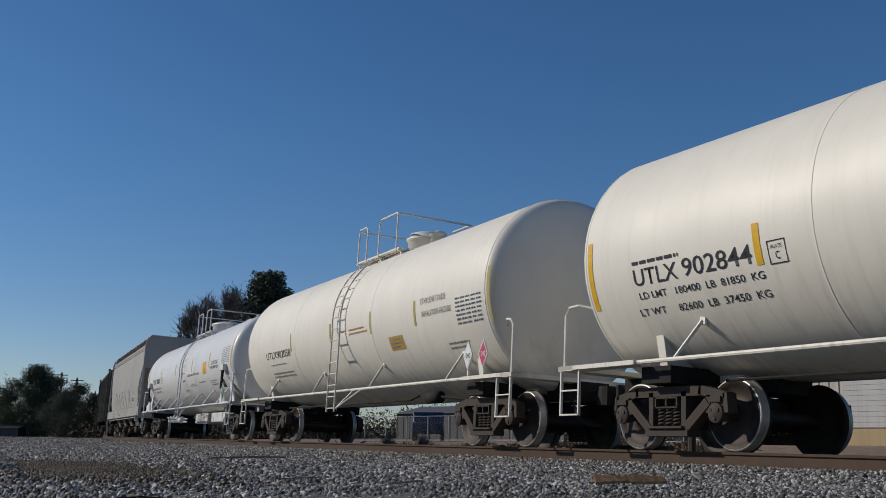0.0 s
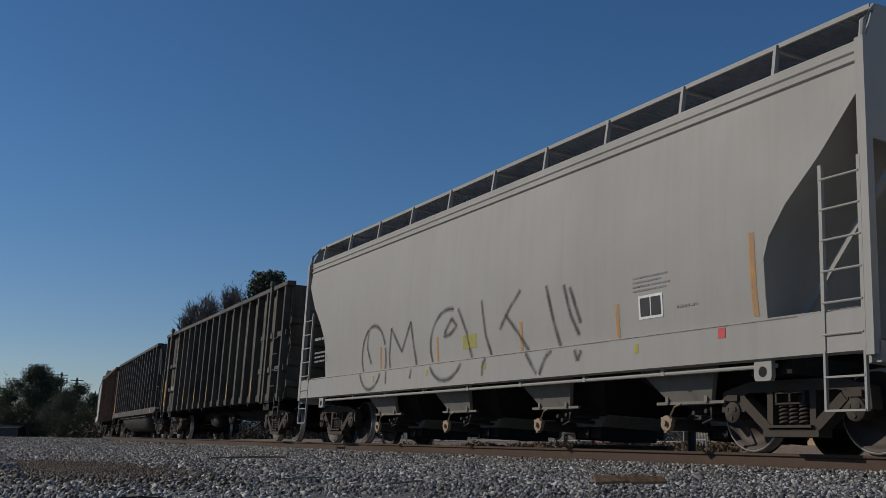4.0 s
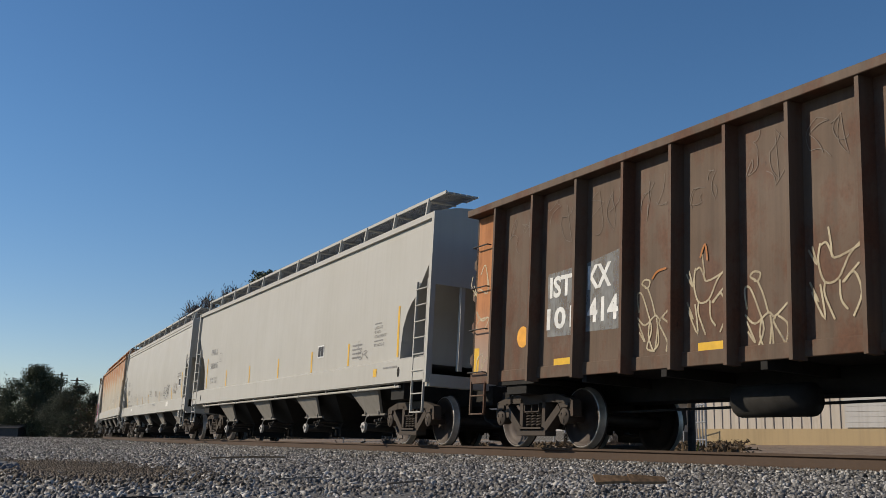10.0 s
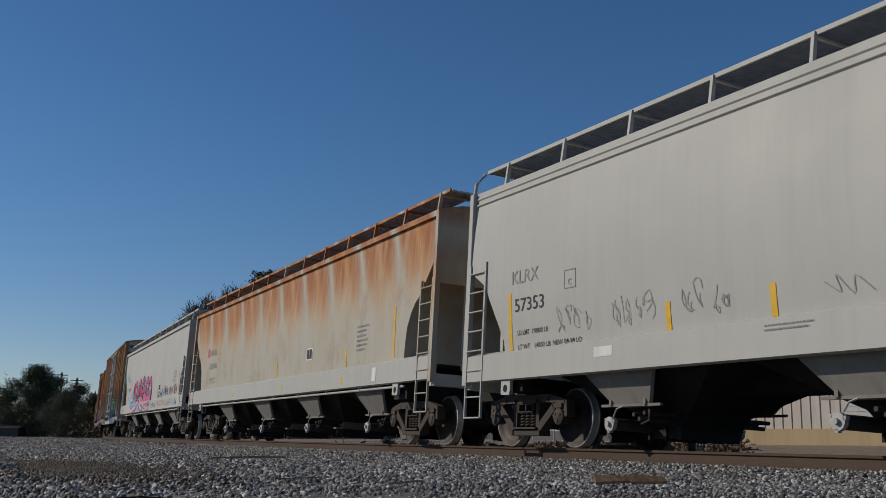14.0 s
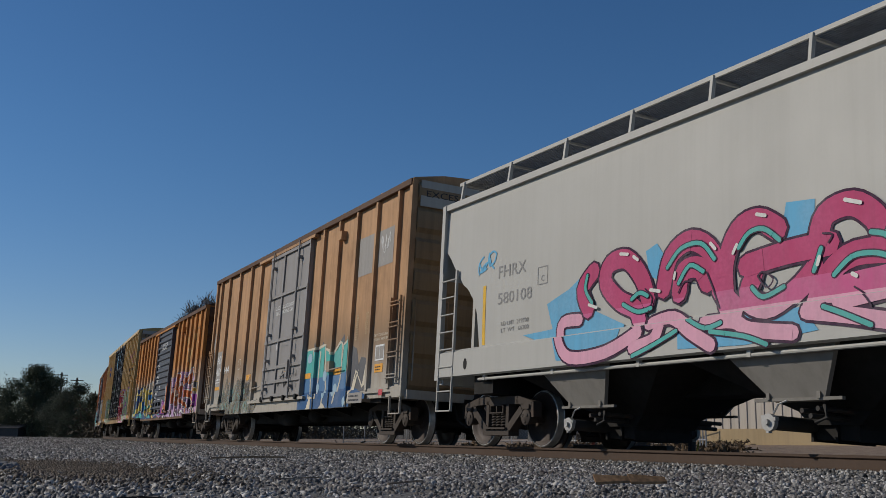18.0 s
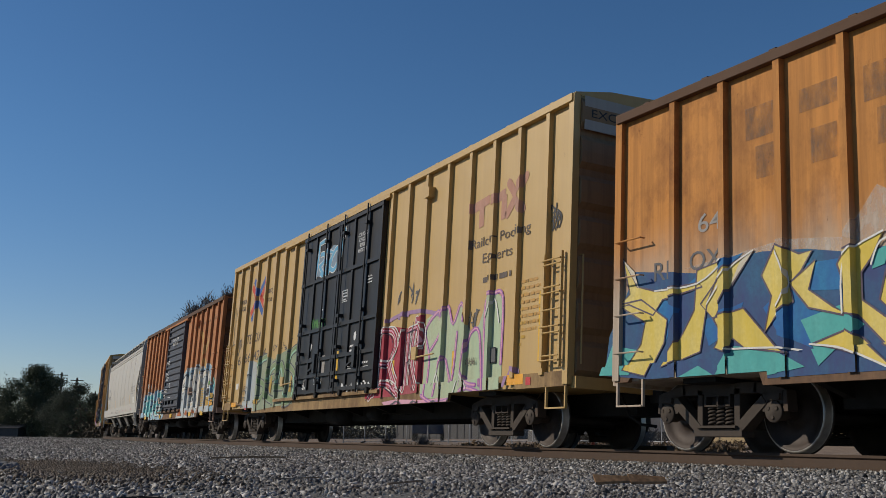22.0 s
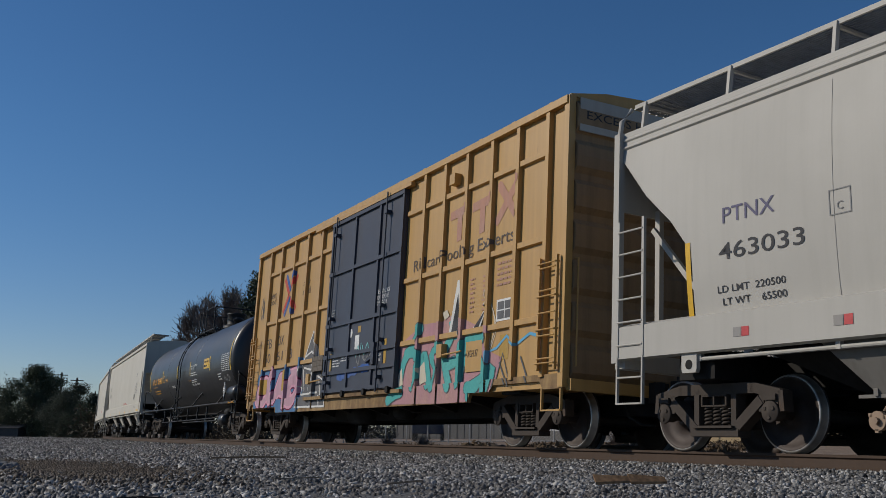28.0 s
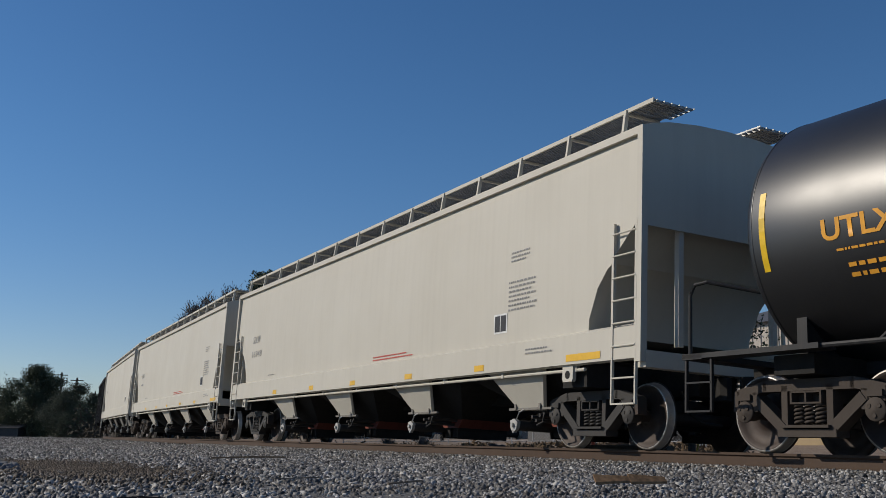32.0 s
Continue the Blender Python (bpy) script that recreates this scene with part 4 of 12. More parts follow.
def boxcar(label, front, rear, side, end_paint, door_paint, top, low, ribs, door, kind, inset, roof_paint=None, rail=None, rusty=True, trim=None, girts=(), ends=None, bog=None, sill=None):
    car, half, piv = start_car("box_car", label, "box car", front, rear, inset)
    RIBS[car.name] = ribs
    en = dict(zip((-1, 1), ends or (half - 0.62, half - 0.62)))
    pv = dict(zip((-1, 1), bog or (piv, piv)))
    span = en[-1] + en[1]
    lat, out = 1.52, 1.60
    trim = trim or side
    bm = bmesh.new()
    v = [(-lat, low), (lat, low), (lat, top), (0.9, top + 0.12), (0, top + 0.18), (-0.9, top + 0.12), (-lat, top)]
    prism(bm, v, "x", -en[-1], en[1])
    part("body", bm, side, car)
    bm = bmesh.new()
    prism(bm, [(-lat - 0.04, top - 0.02), (lat + 0.04, top - 0.02), (lat + 0.04, top + 0.02), (0.9, top + 0.15), (0, top + 0.21), (-0.9, top + 0.15), (-lat - 0.04, top + 0.02)], "x", -en[-1] - 0.02, en[1] + 0.02)
    roof = part("roof", bm, roof_paint or side, car)
    n = 14
    for i in range(n):
        x = -en[-1] + span * (i + 0.5) / n
        bm = bmesh.new()
        prism(bm, [(-lat - 0.03, top + 0.02), (-0.9, top + 0.15), (0, top + 0.21), (0.9, top + 0.15), (lat + 0.03, top + 0.02), (lat + 0.03, top + 0.05), (0.9, top + 0.185), (0, top + 0.245), (-0.9, top + 0.185), (-lat - 0.03, top + 0.05)], "x", x - 0.05, x + 0.05)
        part("roof_rib", bm, roof_paint or side, roof)
    for s in (-1, 1):
        bm = bmesh.new()
        box(bm, -en[-1], en[1], min(s * lat, s * (out + 0.015)), max(s * lat, s * (out + 0.015)), top - 0.13, top)
        part("top_chord", bm, rail or side, car, bevel=0.008)
        for x in ribs:
            bm = bmesh.new()
            w = 0.06
            prism(bm, [(x - w, s * (lat - 0.005)), (x - w * 0.8, s * out), (x + w * 0.8, s * out), (x + w, s * (lat - 0.005))], "z", low + 0.16, top - 0.12)
            part("rib", bm, side, car)
        posts = sorted(list(ribs) + [door[0] - 0.02, door[1] + 0.02])
        for z in girts:
            for u, w in zip(posts, posts[1:]):
                if u < door[0] - 0.01 and w < door[0] or u > door[1]:
                    bm = bmesh.new()
                    prism(bm, [(s * (lat - 0.005), z - 0.065), (s * (out - 0.02), z - 0.045), (s * (out - 0.02), z + 0.045), (s * (lat - 0.005), z + 0.065)], "x", u + 0.055, w - 0.055)
                    part("girt", bm, side, car)
        bm = bmesh.new()
        zl = low - 0.03
        prism(bm, [(-en[-1], low - 0.02), (-pv[-1] - 1.15, low - 0.02), (-pv[-1] - 1.05, low + 0.10), (-pv[-1] + 1.05, low + 0.10), (-pv[-1] + 1.15, zl - 0.12), (pv[1] - 1.15, zl - 0.12), (pv[1] - 1.05, low + 0.10), (pv[1] + 1.05, low + 0.10), (pv[1] + 1.15, low - 0.02), (en[1], low - 0.02), (en[1], low + 0.20), (-en[-1], low + 0.20)], "y", s * lat - 0.01 if s > 0 else -lat - 0.05, lat + 0.05 if s > 0 else -lat + 0.01)
        part("side_sill", bm, sill or side, car)
        for k in (-1, 1):
            bm = bmesh.new()
            box(bm, min(k * (en[k] - 0.10), k * (en[k] + 0.03)), max(k * (en[k] - 0.10), k * (en[k] + 0.03)), min(s * (lat - 0.05), s * (out - 0.01)), max(s * (lat - 0.05), s * (out - 0.01)), low, top)
            part("corner_post", bm, trim, car)
            if kind != "panel":
                ladder(car, k * (en[k] - 0.34), s * (out + 0.04), low + 0.25, low + 1.95, 0.46, trim, 5)
            for i in range(4):
                grab_bar(car, k * (en[k] - 0.60), k * (en[k] - 0.10), s * out, low + 0.35 + 0.50 * i, trim)
            stirrup(car, k * (en[k] - 0.30), s * (lat + 0.03), low + 0.02, 0.36, 0.50, trim, 1)
    for k in (-1, 1):
        bm = bmesh.new()
        z, i = low + 0.12, 0
        prof = [(k * (en[k] - 0.03), low + 0.02), (k * (en[k] + 0.002), low + 0.02)]
        while z < top - 0.15:
            zt = min(z + 0.52, top - 0.06)
            prof += [(k * (en[k] + 0.002), z), (k * (en[k] + 0.075), z + 0.09), (k * (en[k] + 0.085), (z + zt) / 2), (k * (en[k] + 0.075), zt - 0.09), (k * (en[k] + 0.002), zt)]
            z += 0.62
        prof += [(k * (en[k] - 0.03), top - 0.04)]
        prism(bm, prof, "y", -lat + 0.06, lat - 0.06)
        part("corrugated_end", bm, end_paint, car)
        bm = bmesh.new()
        box(bm, min(k * en[k], k * (en[k] + 0.12)), max(k * en[k], k * (en[k] + 0.12)), -1.5, 1.5, low - 0.05, low + 0.12)
        part("end_sill", bm, trim, car)
        bm = bmesh.new()
        box(bm, min(k * (pv[k] - 0.28), k * (pv[k] + 0.28)), max(k * (pv[k] - 0.28), k * (pv[k] + 0.28)), -1.42, 1.42, 0.80, low + 0.05)
        part("body_bolster", bm, GRIME_SHADE, car)
        for x in (0.5, 1.0):
            bm = bmesh.new()
            tube(bm, [(k * (en[k] + 0.02), x * -1.4, low + 0.3), (k * (en[k] + 0.09), x * -1.4, low + 0.3), (k * (en[k] + 0.09), x * -1.4, low + 1.9), (k * (en[k] + 0.02), x * -1.4, low + 1.9)], 0.014, 6)
            part("end_grab", bm, trim, car)
    bm = bmesh.new()
    box(bm, -half + 0.45, half - 0.45, -0.26, 0.26, 0.52, low + 0.02)
    part("centre_sill", bm, GRIME_SHADE, car)
    for i in range(7):
        x = -pv[-1] + 1.6 + ((pv[-1] + pv[1]) - 3.2) * i / 6
        bm = bmesh.new()
        prism(bm, [(-1.45, low - 0.05), (-0.5, 0.56), (0.5, 0.56), (1.45, low - 0.05), (1.45, low + 0.01), (-1.45, low + 0.01)], "x", x - 0.06, x + 0.06)
        part("cross_bearer", bm, GRIME_SHADE, car)
    for s in (-1, 1):
        bm = bmesh.new()
        box(bm, -pv[-1] + 1.5, pv[1] - 1.5, min(s * 0.62, s * 0.70), max(s * 0.62, s * 0.70), 0.50, low)
        part("floor_beam", bm, GRIME_SHADE, car)
    under_gear(car)
    # doors
    a, b = door
    zt, zb = top - 0.22, low + 0.20
    for s in (-1, 1):
        leaves = [(a, b)] if kind != "double" else [(a, (a + b) / 2 - 0.01), ((a + b) / 2 + 0.01, b)]
        for u, w in leaves:
            bm = bmesh.new()
            ya, yb = (s * lat, s * (out + 0.0))
            box(bm, u, w, min(ya, yb), max(ya, yb), zb, zt)
            d = part("door", bm, door_paint, car, "", bevel=0.008)
            y0 = s * out
            if kind == "panel":
                for i in range(13):
                    z = zb + 0.15 + (zt - zb - 0.3) * i / 12
                    bm = bmesh.new()
                    prism(bm, [(y0 - s * 0.002, z - 0.075), (y0 + s * 0.05, z - 0.035), (y0 + s * 0.05, z + 0.035), (y0 - s * 0.002, z + 0.075)], "x", u + 0.08, w - 0.08)
                    part("door_corrugation", bm, door_paint, d)
                for x in (u, w - 0.08):
                    bm = bmesh.new()
                    box(bm, x, x + 0.08, min(y0, y0 + s * 0.06), max(y0, y0 + s * 0.06), zb, zt)
                    part("door_edge", bm, door_paint, d)
            else:
                for x in (u + 0.05, w - 0.05, u + (w - u) * 0.36, u + (w - u) * 0.70):
                    bm = bmesh.new()
                    box(bm, x - 0.04, x + 0.04, min(y0, y0 + s * 0.04), max(y0, y0 + s * 0.04), zb, zt)
                    part("door_stile", bm, door_paint, d)
                for z in (zb + 0.06, 1.50, 1.87, 2.58, 3.80, zt - 0.06):
                    if z < zt:
                        bm = bmesh.new()
                        box(bm, u, w, min(y0, y0 + s * 0.05), max(y0, y0 + s * 0.05), z - 0.04, z + 0.04)
                        part("door_rail", bm, door_paint, d)
                for x in (u + 0.38, w - 0.75):
                    bm = bmesh.new()
                    tube(bm, [(x, y0 + s * 0.09, zb - 0.05), (x, y0 + s * 0.09, zt + 0.08)], 0.020, 8)
                    part("lock_rod", bm, door_paint, d)
                    for z in (zb + 0.25, zb + 1.0, zb + 1.7, zt - 0.35):
                        bm = bmesh.new()
                        box(bm, x - 0.06, x + 0.06, min(y0, y0 + s * 0.12), max(y0, y0 + s * 0.12), z - 0.035, z + 0.035)
                        part("rod_keeper", bm, door_paint, d)
                bm = bmesh.new()
                x = w - 1.0
                box(bm, x - 0.09, x + 0.05, min(y0, y0 + s * 0.10), max(y0, y0 + s * 0.10), 1.55, 2.0)
                bar(bm, (x - 0.4, 1.62), (x, 1.72), 0.04, min(y0, y0 + s * 0.09), max(y0, y0 + s * 0.09))
                part("door_handle", bm, door_paint, d)
        for z0, z1 in ((zt, zt + 0.07), (zb - 0.10, zb - 0.03)):
            bm = bmesh.new()
            box(bm, a - (1.2 if kind != "double" else 1.6), b + 0.3, min(s * (lat + 0.02), s * (out + 0.05)), max(s * (lat + 0.02), s * (out + 0.05)), z0, z1)
            part("door_track", bm, sill if sill and z1 < zt else side, car)
        for x in [a + 0.2 + (b - a - 0.4) * i / 3 for i in range(4)]:
            bm = bmesh.new()
            tube(bm, [(x, s * (out + 0.02), zb - 0.03), (x, s * (out + 0.10), zb - 0.03)], 0.07, 12)
            part("door_roller", bm, GRIME_SHADE, car)
        for x, z in ((b + 1.9, low + 0.78), (a - 1.0, low + 0.60)):
            bm = bmesh.new()
            box(bm, x - 0.10, x + 0.10, min(s * lat, s * (out + 0.05)), max(s * lat, s * (out + 0.05)), z - 0.12, z + 0.12)
            tube(bm, [(x + 0.1, s * (out + 0.03), z - 0.08), (x + 0.8, s * (out + 0.03), z - 0.06)], 0.016, 6)
            part("door_stop", bm, side, car)
        bm = bmesh.new()
        box(bm, b + 2.0, b + 2.2, min(s * lat, s * (out + 0.06)), max(s * lat, s * (out + 0.06)), top - 0.62, top - 0.42)
        part("door_stop", bm, side, car)
    end_gear(car, half - 0.62, 0)
    for x in (-pv[-1], pv[1]):
        bogie(car, x, rusty)
    return car, en[1]
# ---------- ground ----------
def beside(x, y):
    """Distance from the track's middle line, towards the camera's side."""
    return math.hypot(x, y - DIST - 1 / CURVE) - 1 / CURVE


PROFILE = [(-400, 1.6), (-120, 1.1), (-60, 0.62), (-35, 0.42), (-20, 0.10), (-10, -0.14), (-4.5, -0.34), (-2.4, -0.26), (-1.7, -0.19), (1.6, -0.19), (3.2, -0.22), (6.0, -0.20), (14, -0.20), (60, -0.22), (400, -0.4)]


def ground_z(x, y):
    d = beside(x, y)
    z = PROFILE[0][1] if d < PROFILE[0][0] else PROFILE[-1][1]
    for (a, za), (b, zb) in zip(PROFILE, PROFILE[1:]):
        if a <= d < b:
            f = (d - a) / (b - a)
            z = za + (zb - za) * f
            break
    rough = 0.03 * noise.noise((x * 0.35, y * 0.35, 0)) + 0.012 * noise.noise((x * 1.4, y * 1.4, 3))
    near = min(1.0, max(0.0, (abs(d) - 1.6) / 2))
    return z + rough * near


def ground_mat():
    m, ns, ls, b = shade("grey_gravel_ground")
    stones = node(ns, "ShaderNodeTexVoronoi", Scale=19.0)
    ls.new(mapped(ns, ls, (1, 1, 1)), stones.inputs["Vector"])
    big = noise_fac(ns, ls, (1, 1, 1), 0.35, 6, 0.45, 0.65)
    fine = noise_fac(ns, ls, (1, 1, 1), 3.0, 6, 0.4, 0.65)
    ramp = blend(ns, ls, stones.outputs["Distance"], (0.15, 0.142, 0.13), (0.035, 0.032, 0.029))
    col = blend(ns, ls, stones.outputs["Color"], ramp, (0.28, 0.28, 0.28), 0.25)
    col = blend(ns, ls, big, col, (0.13, 0.105, 0.08), 0.45)
    # beyond the track: trampled earth and dry grass
    geo = ns.new("ShaderNodeTexCoord")
    dist = ns.new("ShaderNodeVectorMath")
    dist.operation = "DISTANCE"
    dist.inputs[1].default_value = (0, DIST + 1 / CURVE, 0)
    flat = ns.new("ShaderNodeMapping")
    flat.inputs["Scale"].default_value = (1, 1, 0)
    ls.new(geo.outputs["Object"], flat.inputs["Vector"])
    ls.new(flat.outputs[0], dist.inputs[0])
    far = ns.new("ShaderNodeMapRange")
    far.inputs["From Min"].default_value, far.inputs["From Max"].default_value = 1 / CURVE - 2.6, 1 / CURVE - 4.2
    ls.new(dist.outputs["Value"], far.inputs[0])
    earth = blend(ns, ls, fine, (0.17, 0.115, 0.078), (0.25, 0.19, 0.135))
    col = blend(ns, ls, far.outputs[0], col, earth)
    ls.new(col, b.inputs["Base Color"])
    b.inputs["Roughness"].default_value = 0.95
    relief(ns, ls, b, stones.outputs["Distance"], 0.03, 0.8)
    return m


GROUND = ground_mat()


def spaced(a, b, fine, n):
    """Stations that widen away from zero."""
    out = []
    for i in range(-n, n + 1):
        f = i / n
        v = math.copysign(math.sinh(abs(f) * 6.2) / math.sinh(6.2), f) * 1800
        out.append(v)
    return out


def ground_sheet():
    xs, ys = spaced(0, 0, 0, 60), spaced(0, 0, 0, 60)
    xs, ys = [x - 18 for x in xs], [y + 12 for y in ys]
    verts = [(x, y, ground_z(x, y)) for y in ys for x in xs]
    n = len(xs)
    faces = [(j * n + i, j * n + i + 1, (j + 1) * n + i + 1, (j + 1) * n + i) for j in range(len(ys) - 1) for i in range(n - 1)]
    me = bpy.data.meshes.new("ground")
    me.from_pydata(verts, [], faces)
    me.polygons.foreach_set("use_smooth", [True] * len(me.polygons))
    me.materials.append(GROUND)
    tagged(new("ground", me), "flat grey gravel ground beside the track", "ground", kind="structure")


ground_sheet()


# ---------- track ----------
RAIL_SECTION = [(-0.036, 0.0), (-0.036, -0.030), (-0.010, -0.048), (-0.010, -0.140), (-0.070, -0.165), (-0.070, -0.178), (0.070, -0.178), (0.070, -0.165), (0.010, -0.140), (0.010, -0.048), (0.036, -0.030), (0.036, 0.0)]


def rail(lat):
    bm = bmesh.new()
    rings = []
    n = 330
    for i in range(n + 1):
        s = -310 + 330 * i / n
        rings.append([bm.verts.new(along(s, lat + a, z)) for a, z in RAIL_SECTION])
    k = len(RAIL_SECTION)
    for u, w in zip(rings, rings[1:]):
        for j in range(k):
            f = bm.faces.new((u[j], w[j], w[(j + 1) % k], u[(j + 1) % k]))
            f.material_index = 1 if j == k - 1 else 0
    me = bpy.data.meshes.new("rail")
    bmesh.ops.recalc_face_normals(bm, faces=bm.faces)
    bm.to_mesh(me)
    bm.free()
    me.materials.append(RAIL_RUST)
    me.materials.append(RAIL_SHINE)
    return tagged(new("rail", me), "rusty steel rail with a polished head", "rail", "rails of the track", "structure")


near_rail = rail(0.755)
far_rail = rail(-0.755)


def on_line(s, lat, z=0.0):
    p = along(s, lat, z)
    return Matrix.Translation(p) @ Matrix.Rotation(CURVE * s, 4, "Z") @ Matrix.Rotation(radians(-CANT), 4, "X")


def make_clip(bm):
    box(bm, -0.03, 0.03, -0.05, 0.02, -0.012, 0.022)
    tube(bm, [(-0.05, -0.03, 0.01), (-0.02, -0.05, 0.03), (0.03, -0.05, 0.03), (0.06, -0.02, 0.01)], 0.011, 5)


TIE_WOOD = plain("weathered_tie_wood", (0.085, 0.066, 0.05), 0.9, 0, 0.4, 3)


def make_tie(bm):
    box(bm, -0.115, 0.115, -1.02, 1.02, -0.36, -0.180)


for i in range(90):
    s = -43.0 + 0.52 * i
    share("tie", keep("tie", make_tie, TIE_WOOD), far_rail, on_line(s, 0))
    for lat in (0.755, -0.755):
        r0 = near_rail if lat > 0 else far_rail
        for k in ((-1,) if lat > 0 else (-1, 1)):
            share("rail_clip", keep("rail_clip", make_clip, RAIL_RUST), r0, on_line(s, lat + k * 0.075, -0.172) @ pose(0, 0, 0, 0, 0, 0 if k > 0 else 180))


# ---------- loose stones ----------
def stone_mat(name, tones, edge):
    m, ns, ls, b = shade(name)
    g = ns.new("ShaderNodeNewGeometry")
    r = ns.new("ShaderNodeValToRGB")
    for i, (p, c) in enumerate(tones):
        e = r.color_ramp.elements[i] if i < 2 else r.color_ramp.elements.new(p)
        e.position, e.color = p, (*c, 1)
    ls.new(g.outputs["Random Per Island"], r.inputs[0])
    f = noise_fac(ns, ls, (1, 1, 1), 40.0, 4, 0.35, 0.7)
    dust = noise_fac(ns, ls, (1, 1, 1), 0.5, 4, 0.42, 0.62)
    col = blend(ns, ls, f, r.outputs[0], edge, 0.35)
    col = blend(ns, ls, dust, col, (0.13, 0.10, 0.072), 0.32)
    ls.new(col, b.inputs["Base Color"])
    b.inputs["Roughness"].default_value = 0.8
    relief(ns, ls, b, f, 0.006, 0.5)
    return m


BALLAST = stone_mat("grey_crushed_stone", [(0.0, (0.022, 0.022, 0.023)), (1.0, (0.62, 0.60, 0.565)), (0.35, (0.105, 0.102, 0.099)), (0.75, (0.30, 0.288, 0.270))], (0.075, 0.074, 0.073))
BLUE_STONE = stone_mat("blue_grey_rubble", [(0.0, (0.05, 0.055, 0.058)), (1.0, (0.30, 0.31, 0.31)), (0.5, (0.14, 0.148, 0.153))], (0.12, 0.13, 0.14))
DIRT_STONE = stone_mat("brown_dirt_clods", [(0.0, (0.03, 0.022, 0.015)), (1.0, (0.13, 0.10, 0.07)), (0.6, (0.06, 0.044, 0.029))], (0.045, 0.034, 0.023))

PHI = (1 + 5 ** 0.5) / 2
ICO_V = np.array([(-1, PHI, 0), (1, PHI, 0), (-1, -PHI, 0), (1, -PHI, 0), (0, -1, PHI), (0, 1, PHI), (0, -1, -PHI), (0, 1, -PHI), (PHI, 0, -1), (PHI, 0, 1), (-PHI, 0, -1), (-PHI, 0, 1)]) / math.sqrt(1 + PHI * PHI)
ICO_F = np.array([(0, 11, 5), (0, 5, 1), (0, 1, 7), (0, 7, 10), (0, 10, 11), (1, 5, 9), (5, 11, 4), (11, 10, 2), (10, 7, 6), (7, 1, 8), (3, 9, 4), (3, 4, 2), (3, 2, 6), (3, 6, 8), (3, 8, 9), (4, 9, 5), (2, 4, 11), (6, 2, 10), (8, 6, 7), (9, 8, 1)])
CUBE_V = np.array([(x, y, z) for x in (-1, 1) for y in (-1, 1) for z in (-1, 1)]) * 0.62
CUBE_F = np.array([(0, 1, 3), (0, 3, 2), (4, 6, 7), (4, 7, 5), (0, 4, 5), (0, 5, 1), (2, 3, 7), (2, 7, 6), (0, 2, 6), (0, 6, 4), (1, 5, 7), (1, 7, 3)])


def stones(name, centres, sizes, material, label, base, faces, rng, category="gravel"):
    """Many broken stones as one object."""
    n, k = len(centres), len(base)
    shape = base[None] * (1 + rng.uniform(-0.42, 0.42, (n, k, 1)))
    ax = rng.uniform(0.62, 1.25, (n, 1, 3)) * np.array([1, 1, 0.8])
    q = rng.normal(size=(n, 4))
    q /= np.linalg.norm(q, axis=1, keepdims=True)
    w, x, y, z = q.T
    rot = np.stack([1 - 2 * (y * y + z * z), 2 * (x * y - z * w), 2 * (x * z + y * w), 2 * (x * y + z * w), 1 - 2 * (x * x + z * z), 2 * (y * z - x * w), 2 * (x * z - y * w), 2 * (y * z + x * w), 1 - 2 * (x * x + y * y)], 1).reshape(n, 3, 3)
    v = np.einsum("nij,nkj->nki", rot, shape * ax) * sizes[:, None, None] + centres[:, None, :]
    f = faces[None] + (np.arange(n) * k)[:, None, None]
    me = bpy.data.meshes.new(name)
    me.vertices.add(n * k)
    me.vertices.foreach_set("co", v.astype(np.float32).ravel())
    nf = n * len(faces)
    me.loops.add(nf * 3)
    me.loops.foreach_set("vertex_index", f.astype(np.int32).ravel())
    me.polygons.add(nf)
    me.polygons.foreach_set("loop_start", np.arange(0, nf * 3, 3, dtype=np.int32))
    me.update(calc_edges=True)
    me.materials.append(material)
    return tagged(new(name, me), label, category, kind="stuff")


def scatter(n, s0, s1, l0, l1, rng, lift=0.0):
    """Random places on the ground between two stations of the track and two distances from it."""
    s, l = rng.uniform(s0, s1, n), rng.uniform(l0, l1, n)
    a = CURVE * s
    x = np.sin(a) / CURVE + np.sin(a) * l
    y = DIST + (1 - np.cos(a)) / CURVE - np.cos(a) * l
    z = np.array([ground_z(u, v) for u, v in zip(x, y)])
    return np.stack([x, y, z + lift], 1)


rng = np.random.default_rng(4)
a1 = np.concatenate([scatter(40000, -15, -3.2, 0.95, 7.2, rng), scatter(12000, -15, -4.0, 7.2, 10.2, rng)])
keepers = lambda a: a[(((a[:, 0] + 10.4) / 2.3) ** 2 + ((a[:, 1] - 1.72) / 0.75) ** 2 > 1.0) | (rng.random(len(a)) < 0.12)]
a1 = keepers(a1)
a1 = a1[a1[:, 0] < -2.6 - 0.40 * (a1[:, 1] - 3.0)]
half_way = len(a1) // 2
reach = np.clip(np.hypot(a1[:, 0], a1[:, 1]) / 9.0, 0.62, 1.0)
stones("ballast_stones", a1[:half_way], rng.uniform(0.011, 0.031, half_way) * reach[:half_way], BALLAST, "loose grey crushed ballast stones beside the rail", ICO_V, ICO_F, rng)
stones("ballast_stones", a1[half_way:], rng.uniform(0.013, 0.036, len(a1) - half_way) * reach[half_way:], BALLAST, "angular grey crushed ballast stones beside the rail", CUBE_V, CUBE_F, rng)
a2 = np.concatenate([scatter(30000, -36, -15, 0.95, 9.0, rng), scatter(5000, -36, -15, 9.0, 11.5, rng)])
stones("ballast_stones", a2, rng.uniform(0.016, 0.036, len(a2)), BALLAST, "grey crushed ballast stones further along the rail", CUBE_V, CUBE_F, rng)
